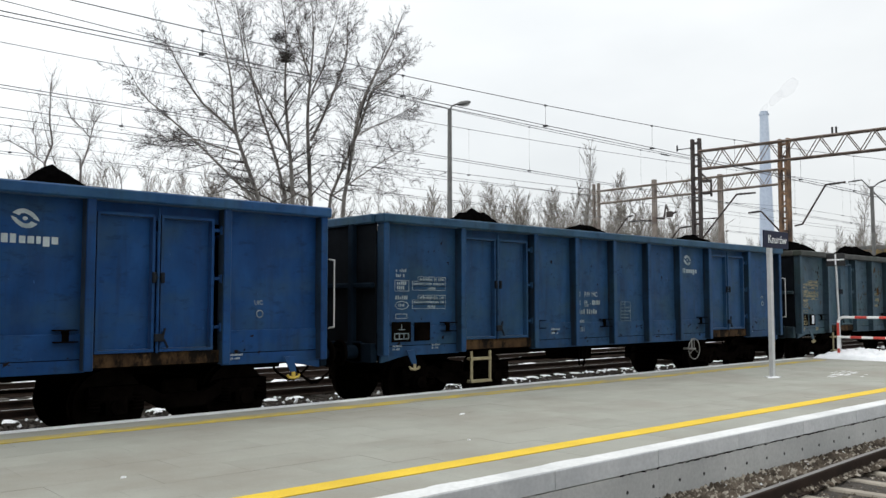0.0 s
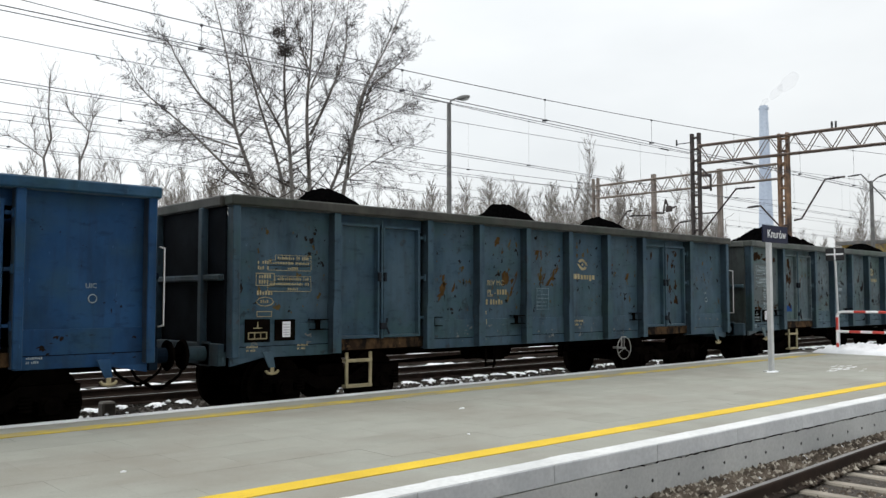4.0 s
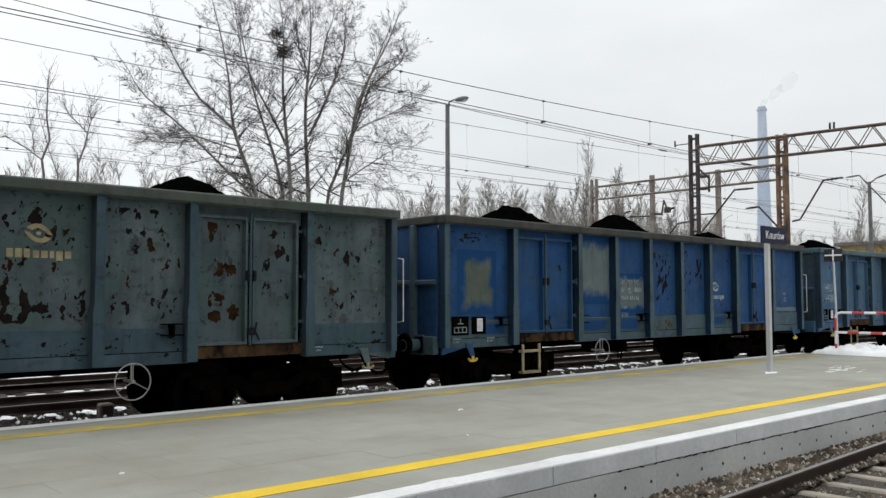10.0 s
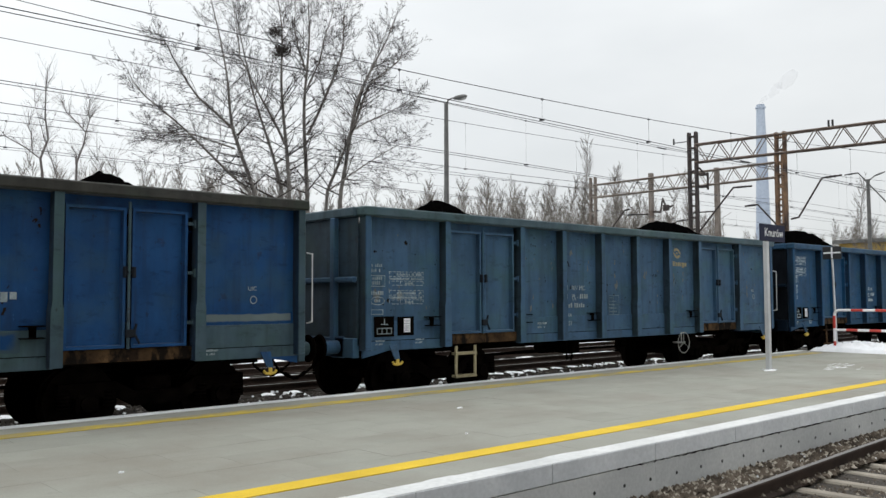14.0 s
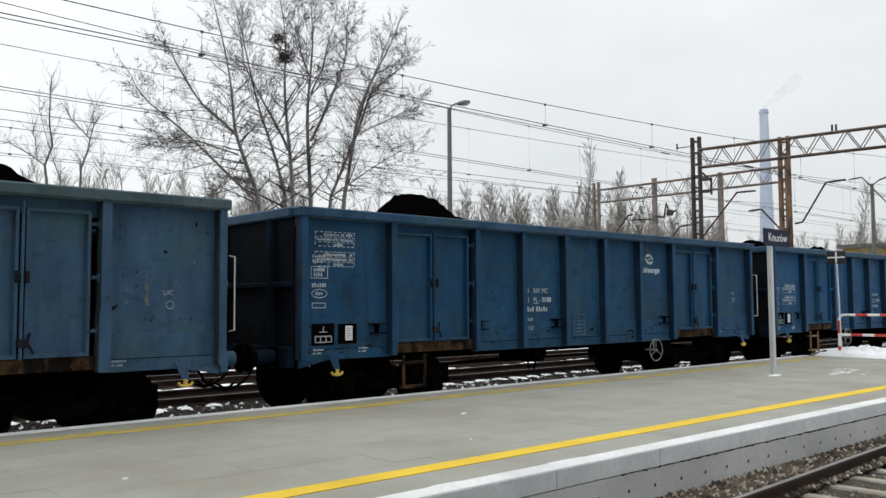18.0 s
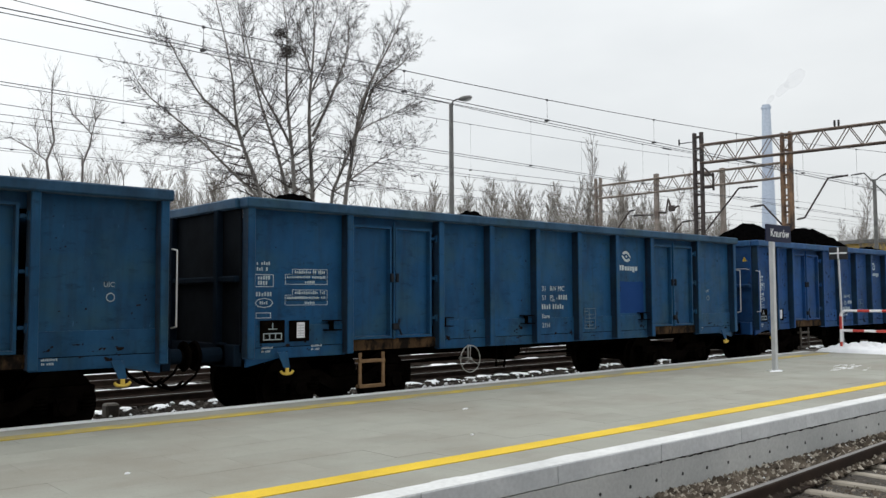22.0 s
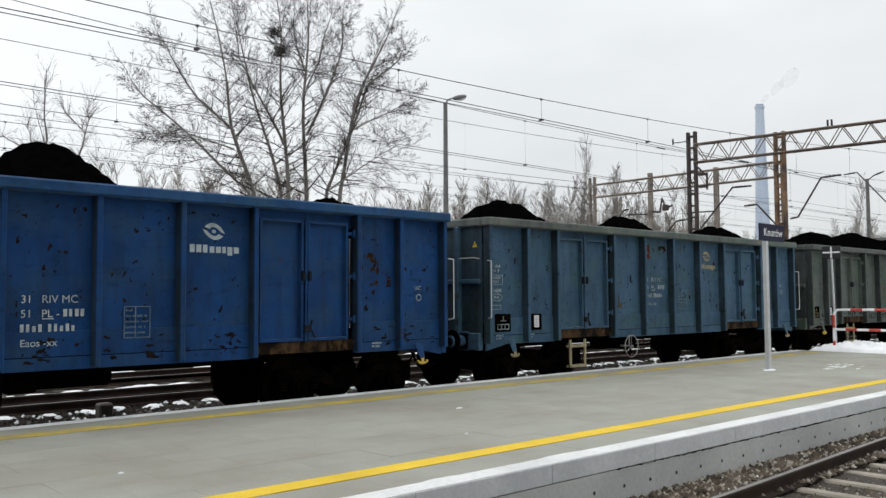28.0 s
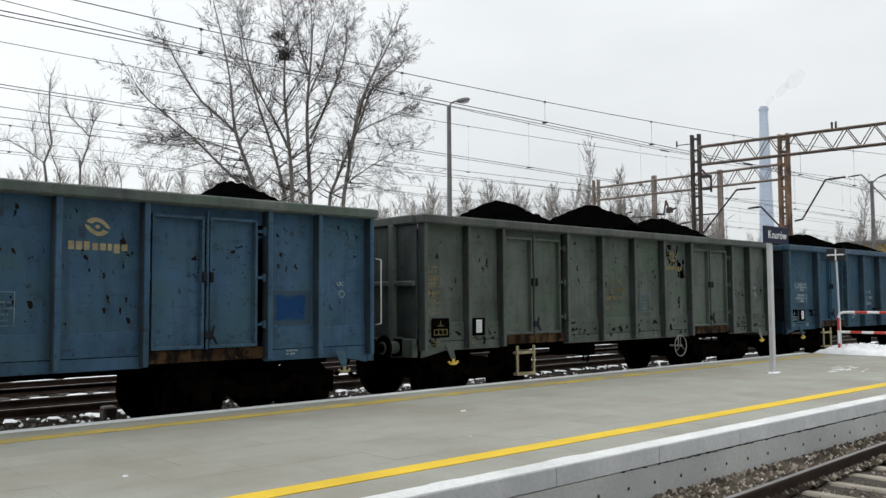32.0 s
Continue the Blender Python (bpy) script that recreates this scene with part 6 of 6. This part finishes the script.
def grow(segs, rnd, p, d, length, r, level, lift=0.10, spread=0.75, last=3, least=0.006):
    """One limb with its side shoots, down to the given level: nearly straight, turning up towards its tip."""
    n = (0, 7, 5, 2)[level]
    step = length / n
    d = d.normalized()
    bend = (0, 0.06, 0.07, 0.05)[level]
    flip = rnd.choice((-1, 1))
    for i in range(n):
        d = (d + Vector((rnd.gauss(0, bend), rnd.gauss(0, bend), rnd.gauss(0, bend) + lift * (0.4 + 0.8 * i / n)))).normalized()
        q = p + d * step
        r1 = max(least, r * (1 - 0.85 * i / n))
        r2 = max(least * 0.8, r * (1 - 0.85 * (i + 1) / n))
        segs.append((p, q, r1, r2))
        if level < last and (i > 0 or level > 1):
            for _ in range(1 if rnd.random() < (0.75, 0.85, 0.5)[level - 1] else (2, 0, 0)[level - 1]):
                flip = -flip
                side = d.cross(Vector((rnd.gauss(0, 1), rnd.gauss(0, 1), rnd.gauss(0, 1)))) * flip + Vector((0, 0, rnd.gauss(0.1, 0.2)))
                side = (side - d * side.dot(d)).normalized()
                k = spread
                nd = d * (1 - 0.35 * k) + side * k * rnd.uniform(0.7, 1.15)
                left = length * (1 - 0.55 * i / n)
                grow(segs, rnd, p.lerp(q, rnd.random()), nd, left * (rnd.uniform(0.26, 0.46) if level == 1 else rnd.uniform(0.30, 0.52)), r2 * 0.62, level + 1, lift, spread, last, least)
        p = q


# stems and limbs of the big tree: thickness, depth, then four places (x, height) from the lowest to the tip
STEMS = (
    (0.080, 32.8, 18.58, 6.1, 15.90, 8.1, 13.80, 9.6, 13.15, 10.5),
    (0.125, 33.0, 18.71, 6.1, 17.84, 8.7, 17.39, 10.7, 16.55, 14.4),
    (0.105, 33.5, 20.15, 6.2, 19.26, 8.9, 18.54, 11.4, 17.55, 14.2),
    (0.120, 33.0, 20.48, 6.3, 20.31, 10.0, 20.12, 12.8, 19.81, 15.2),
    (0.130, 33.3, 21.48, 6.3, 21.46, 10.2, 21.46, 13.0, 21.54, 15.6),
    (0.125, 33.1, 23.35, 6.5, 24.43, 10.9, 25.55, 13.4, 26.76, 15.7),
    (0.100, 33.9, 22.66, 6.5, 23.90, 9.4, 25.00, 12.0, 26.10, 14.9),
)
BOUGHS = (
    (0.062, 32.9, 17.84, 8.7, 16.13, 9.9, 14.80, 11.5, 14.35, 12.4),
    (0.070, 33.4, 20.35, 8.4, 19.40, 10.0, 17.92, 12.0, 17.82, 14.2),
    (0.075, 33.6, 21.53, 9.0, 22.99, 11.8, 23.42, 13.4, 23.82, 16.1),
    (0.075, 33.6, 23.82, 8.9, 25.12, 11.9, 26.9, 13.5, 27.6, 14.3),
    (0.045, 32.6, 22.77, 6.5, 24.77, 7.9, 26.54, 8.9, 28.00, 9.8),
    (0.040, 32.8, 24.20, 9.6, 26.00, 10.6, 27.20, 11.2, 28.00, 11.9),
    (0.040, 32.8, 17.80, 7.9, 15.90, 8.3, 14.70, 8.2, 13.80, 8.2),
    (0.050, 33.2, 21.50, 11.9, 21.00, 13.0, 20.80, 14.3, 20.70, 15.5),
    (0.050, 33.5, 21.55, 11.2, 22.20, 12.7, 22.70, 14.4, 22.95, 16.0),
)


def big_tree():
    rnd = random.Random(77)
    t = root("bare_tree", pose(20.8, 33.2, GROUND), "large bare many-stemmed tree with fine grey-brown twigs", "tree")
    twigs = []
    inv = Vector((20.8, 33.2, GROUND))
    shift = lambda segs: [(p - inv, q - inv, a, b) for p, q, a, b in segs]
    for row in STEMS + BOUGHS:
        r, y = row[:2]
        k = y / 33.2
        pts = [Vector((k * row[2 + 2 * i], y, 1.4 + k * (row[3 + 2 * i] - 1.4))) for i in range(4)]
        whole = row in STEMS
        if whole:
            pts.insert(0, Vector((21.0 + 0.75 * (pts[0].x - 21.0), y, GROUND)))
        wood = []
        n, m = len(pts) - 1, 6
        wob = lambda f: Vector((0.07 * math.sin(11 * f + r * 90), 0.09 * math.cos(8 * f + r * 70), 0))
        for u, (a, b) in enumerate(zip(pts, pts[1:])):
            for i in range(m):
                f0, f1 = (u + i / m) / n, (u + (i + 1) / m) / n
                p, q = a.lerp(b, i / m) + wob(f0), a.lerp(b, (i + 1) / m) + wob(f1)
                rb = r * (1 - 0.86 * f1)
                wood.append((p, q, r * (1 - 0.86 * f0), rb))
                if q.z > 5.2 and f1 > 0.12:
                    d = (q - p).normalized()
                    for _ in range(rnd.choice((2, 2, 3, 3))):
                        side = Vector((rnd.gauss(0, 1), rnd.gauss(0, 1), rnd.uniform(-0.5, 0.3)))
                        side = (side - d * side.dot(d)).normalized()
                        wide = max(0.0, min(1.0, (11.0 - p.z) / 4.0))
                        way = d * (0.72 - 0.34 * wide) + side * (0.72 + 0.22 * wide)
                        grow(twigs, rnd, p.lerp(q, rnd.random()), way, rnd.uniform(0.9, 2.3) * (1 + 0.45 * wide) * (0.62 if abs(p.x - 20.7) > 5.4 else 1.0), rb * 0.40, 1, 0.03, 0.80, 3, 0.0058)
        grow(twigs, rnd, q, pts[-1] - pts[-2], 1.2, r * 0.2, 1, 0.02, 0.75, 3, 0.0055)
        stem = new("stem" if whole else "limb", tubes("stem", shift(wood), M_BARK, 7))
        stem.parent = t
    crown = new("crown", tubes("crown", shift(twigs), M_TWIG, 3))
    crown.parent = t
    tagged(crown, kind="stuff")
    nest = []
    for k in range(420):
        c = Vector((19.98, 33.0, 12.62)) if k < 260 else Vector((19.68, 33.0, 13.45))
        c += Vector((rnd.gauss(0, 0.17), rnd.gauss(0, 0.17), rnd.gauss(0, 0.17)))
        e = Vector((rnd.gauss(0, 1), rnd.gauss(0, 1), rnd.gauss(0, 0.4))).normalized() * 0.22
        nest.append((c - e, c + e, 0.010, 0.006))
    tagged(new("bird_nest", tubes("bird_nest", nest, M_TWIG, 3)), "dark twig nest high in the bare tree", "bird nest")


def wood_tree(seed, height, material, name, dense=1.0, least=0.012):
    """A slender tree: a leading stem, sometimes forked, with many steep fine branches."""
    rnd = random.Random(seed)
    segs = []
    for lean in ([0.0] if rnd.random() < 0.5 else [-0.12, 0.13]):
        p, d = Vector((0, 0, 0)), Vector((lean, lean * rnd.uniform(-1, 1), 1)).normalized()
        n = 14
        r = height * 0.0062
        for i in range(n):
            d = (d + Vector((rnd.gauss(0, 0.03), rnd.gauss(0, 0.03), 0.06))).normalized()
            q = p + d * height * (1 if lean <= 0 else 0.86) / n
            segs.append((p, q, r * (1 - 0.92 * i / n), r * (1 - 0.92 * (i + 1) / n)))
            if i > 2:
                for _ in range(round(6.5 * dense)):
                    a = rnd.uniform(0, 6.28)
                    side = Vector((math.cos(a), math.sin(a), rnd.uniform(0.9, 2.0))).normalized()
                    reach = height * rnd.uniform(0.08, 0.20) * (1.15 - 0.7 * i / n)
                    u = p.lerp(q, rnd.random())
                    v = u + side * reach * 0.5
                    e = v + (side + Vector((0, 0, 0.35))).normalized() * reach * 0.5
                    segs += [(u, v, max(least, r * 0.2), least * 0.9), (v, e, least * 0.9, least * 0.6)]
                    for _ in range(7):
                        c = u.lerp(e, rnd.uniform(0.25, 0.95))
                        t = (side + Vector((rnd.gauss(0, 0.4), rnd.gauss(0, 0.4), rnd.uniform(0.1, 0.7)))).normalized()
                        segs.append((c, c + t * reach * rnd.uniform(0.2, 0.45), least * 0.8, least * 0.5))
            p = q
    return new(name, tubes(name, segs, material, 3))


SAPLINGS = (
    ((12.57, 42, -0.6), ((((12.6, 42, -0.6), (12.57, 42, 7.3), (12.47, 42, 8.0), (12.83, 42.1, 9.0), (12.64, 42, 10.0), (12.64, 42, 11.2), (12.7, 42, 12.4)), 0.10), (((12.47, 42, 8.0), (11.84, 42.2, 8.5), (10.98, 42.3, 8.95), (10.5, 42.3, 8.8)), 0.05), (((12.09, 42, 8.4), (12.03, 42, 9.2), (11.78, 42, 9.6)), 0.03), (((13.5, 42.5, -0.6), (13.34, 42.4, 7.3), (13.15, 42.3, 7.8), (12.84, 42.2, 8.5), (12.43, 42.2, 9.9), (12.2, 42.2, 10.8)), 0.05))),
    ((14.1, 42, -0.6), ((((14.1, 42, -0.6), (14.12, 42, 7.3), (14.13, 42, 8.0), (14.45, 42, 8.95), (14.53, 42, 9.5), (14.7, 42, 10.2), (14.92, 42, 10.6)), 0.09), (((14.53, 42, 9.5), (14.16, 42, 9.9), (13.62, 42.1, 10.4), (13.44, 42.1, 10.9)), 0.04), (((14.7, 42, 10.2), (14.6, 42, 10.7), (14.77, 42, 11.1)), 0.03), (((14.12, 42, 7.9), (14.08, 42, 8.55)), 0.09))),
    ((15.8, 42, -0.6), ((((15.5, 42, -0.6), (15.43, 42, 7.3), (15.24, 42, 8.0), (15.0, 42, 8.4)), 0.04), (((16.1, 42, -0.6), (16.13, 42, 7.3), (16.03, 42, 7.9), (15.93, 42, 8.2)), 0.04), (((17.5, 42, -0.6), (17.48, 42, 7.2), (17.33, 42, 7.8), (17.2, 42, 8.0)), 0.035))),
)


def sapling(foot, limbs, seed):
    """A thin young tree: crooked limbs with sparse shoots."""
    rnd = random.Random(seed)
    inv = Vector(foot)
    segs, fine = [], []
    for pts, r in limbs:
        pts = [Vector(p) for p in pts]
        n = len(pts) - 1
        for k, (a, b) in enumerate(zip(pts, pts[1:])):
            segs.append((a - inv, b - inv, 0.75 * r * (1 - 0.8 * k / n), 0.75 * r * (1 - 0.8 * (k + 1) / n)))
            if b.z > 7 and r < 0.085 or b.z > 8.5:
                d = (b - a).normalized()
                for _ in range(8):
                    at = a.lerp(b, rnd.random())
                    if at.z < 6.5:
                        continue
                    side = Vector((rnd.gauss(0, 1), rnd.gauss(0, 0.8), rnd.uniform(0.1, 1.0))).normalized()
                    grow(fine, rnd, at - inv, d * 0.5 + side * 0.7, rnd.uniform(0.5, 1.4), 0.010, 2, 0.06, 0.6, 3, 0.005)
    t = root("young_tree", pose(*foot), "thin crooked bare young tree behind the tracks", "tree")
    for name, sg, sides in (("stem", segs, 6), ("crown", fine, 3)):
        ob = new(name, tubes(name, sg, M_YOUNG, sides))
        ob.parent = t
    tagged(ob, kind="stuff")


def woods():
    kinds = []
    for k, h in enumerate((9.0, 12.0, 15.0, 12.5, 11.0, 14.0)):
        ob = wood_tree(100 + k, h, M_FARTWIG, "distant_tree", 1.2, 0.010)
        tagged(ob, "slender bare tree in the far grey-brown wood", "tree", "distant bare trees")
        kinds.append((ob, h))
    rnd = random.Random(9)
    first = True
    spots = []
    for i in range(360):
        az = radians(rnd.uniform(13, 71))
        dist = rnd.uniform(66, 112)
        x, y = dist * math.sin(az), dist * math.cos(az)
        deg = math.degrees(az)
        want = 14.3 if deg < 33 else 12.5 if deg < 36 else (13.0 if deg < 46 else (13.8 if deg < 57 else (10.5 if deg < 60.5 else 8.5)))
        if 33 < deg < 40 and rnd.random() < 0.25:
            continue
        if y < 26:
            continue
        spots.append((x, y, want * rnd.uniform(0.55, 0.98) * dist / 80.0))
    used = set()
    for x, y, want in spots:
        k = rnd.randrange(6)
        ob, h = kinds[k]
        s = want / h
        m = Matrix.LocRotScale((x, y, GROUND), Euler((0, 0, rnd.uniform(0, 6.28))), None)
        if k not in used:
            used.add(k)
            ob.matrix_basis = m
            ob.scale = (s, s, s)
        else:
            c = ob.copy()
            scene.collection.objects.link(c)
            c.matrix_basis = m
            c.scale = (s, s, s)
    for x, y, h, seed in ((56, 44, 15.0, 304), (68.0, 41.5, 13.0, 305), (80.5, 31.5, 12.5, 306)):
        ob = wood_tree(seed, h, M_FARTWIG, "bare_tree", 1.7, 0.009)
        ob.matrix_basis = pose(x, y, GROUND)
        tagged(ob, "thin bare young tree behind the tracks", "tree")
    segs = []
    for _ in range(6500):
        az, dist = radians(rnd.uniform(12, 72)), rnd.uniform(55, 75)
        p = Vector((dist * math.sin(az), dist * math.cos(az), GROUND))
        if p.y < 25:
            continue
        h = rnd.uniform(3.0, 7.6) * (1.0 if az < radians(60) else 0.72)
        q = p + Vector((rnd.gauss(0, 0.5), rnd.gauss(0, 0.5), h))
        segs.append((p, q, 0.035, 0.014))
        for _ in range(4):
            a = p.lerp(q, rnd.uniform(0.35, 0.95))
            segs.append((a, a + Vector((rnd.gauss(0, 0.6), rnd.gauss(0, 0.6), rnd.uniform(0.5, 1.4))), 0.018, 0.010))
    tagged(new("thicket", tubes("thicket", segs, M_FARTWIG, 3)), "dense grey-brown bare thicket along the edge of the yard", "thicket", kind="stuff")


big_tree()
for k, (foot, limbs) in enumerate(SAPLINGS):
    sapling(foot, limbs, 400 + k)
woods()


# ---- far things ----
def chimney():
    c = root("power_station_chimney", pose(417, 213.5, 0), "very tall concrete chimney, coloured pale blue-grey for the haze", "chimney")
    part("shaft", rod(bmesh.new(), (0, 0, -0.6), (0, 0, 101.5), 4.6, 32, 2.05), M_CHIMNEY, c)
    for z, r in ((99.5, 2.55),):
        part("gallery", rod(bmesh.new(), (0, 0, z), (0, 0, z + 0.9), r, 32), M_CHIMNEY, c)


def smoke():
    """A thin wisp that leans away from the chimney, in drifting puffs."""
    n = Nodes("thin_smoke")
    n.done((0.42, 0.42, 0.45), 1.0, 0.0, None, 0.3, 0.01, 0.0)
    clear = n.node("ShaderNodeBsdfTransparent")
    veil = n.node("ShaderNodeMixShader")
    veil.inputs[0].default_value = 0.05
    n.link(clear.outputs[0], veil.inputs[1])
    n.link(n.bsdf.outputs[0], veil.inputs[2])
    n.link(veil.outputs[0], n.out.inputs[0])
    rnd = random.Random(61)
    plume = root("smoke_plume", pose(417, 213.5, 102), "faint grey wisp of smoke over the chimney", "smoke", kind="stuff")
    puffs = []
    for i in range(3):
        k = i / 2
        bm = bmesh.new()
        bmesh.ops.create_icosphere(bm, subdivisions=3, radius=1)
        for v in bm.verts:
            v.co *= 1 + 0.35 * noise.noise(v.co * 1.7 + Vector((i, 0, 0)))
        size = 1.7 + 2.4 * k
        bmesh.ops.scale(bm, vec=(size * 0.7, size * 1.5, size * 0.8), verts=bm.verts)
        bmesh.ops.rotate(bm, verts=bm.verts, matrix=Matrix.Rotation(radians(-42), 3, "X"))
        puff = part("puff", bm, n.mat, plume)
        for poly in puff.data.polygons:
            poly.use_smooth = True
        puffs.append((puff, Vector((5 * k, -11 * k, 1.2 + 9.5 * k))))
    return puffs


def ochre_building():
    b = root("ochre_building", pose(74, 20.0, GROUND), "long low ochre-yellow building with a flat roof", "building")
    part("wall", box(bmesh.new(), 0, 14, -8, 11.1, 0, 6.45), M_OCHRE, b)
    part("roof", box(bmesh.new(), -0.4, 14.4, -8.4, 11.5, 6.45, 6.75), M_POLE, b)
    for i in range(6):
        w = part("window", box(bmesh.new(), -0.06, 0.02, -6.5 + 3 * i, -5.0 + 3 * i, 3.6, 5.2), M_BLACK, b)
        part("sill", box(bmesh.new(), -0.14, -0.06, -6.6 + 3 * i, -4.9 + 3 * i, 3.5, 3.6), M_POLE, w)


chimney()
PUFFS = smoke()
ochre_building()
slabs(PLATFORM)


# ---- motion of the train: it slows a little while it passes ----
def travel(t):
    u = (t - 16) / 16
    return 64.154 + 61.430 * u - 2.8145 * u ** 2 - 0.5237 * u ** 3 - 0.0019 * u ** 4 + 0.4311 * u ** 5


def motions():
    for ob, near in WAGONS + LOADS:
        walk(ob, [(t, pose(near - travel(t), TRACKS[1], RAIL)) for t in range(33)])
    for ob, at in PUFFS:
        walk(ob, [(t, pose(*(at + Vector((0.05, -0.09, 0.05)) * t))) for t in (0, 16, 32)])
    for ob, ax in WHEELS:
        n = 200
        walk(ob, [(32.0 * i / n, pose(ax, 0, 0.46) @ Matrix.Rotation(-travel(32.0 * i / n) / 0.46, 4, "Y")) for i in range(n + 1)])


motions()
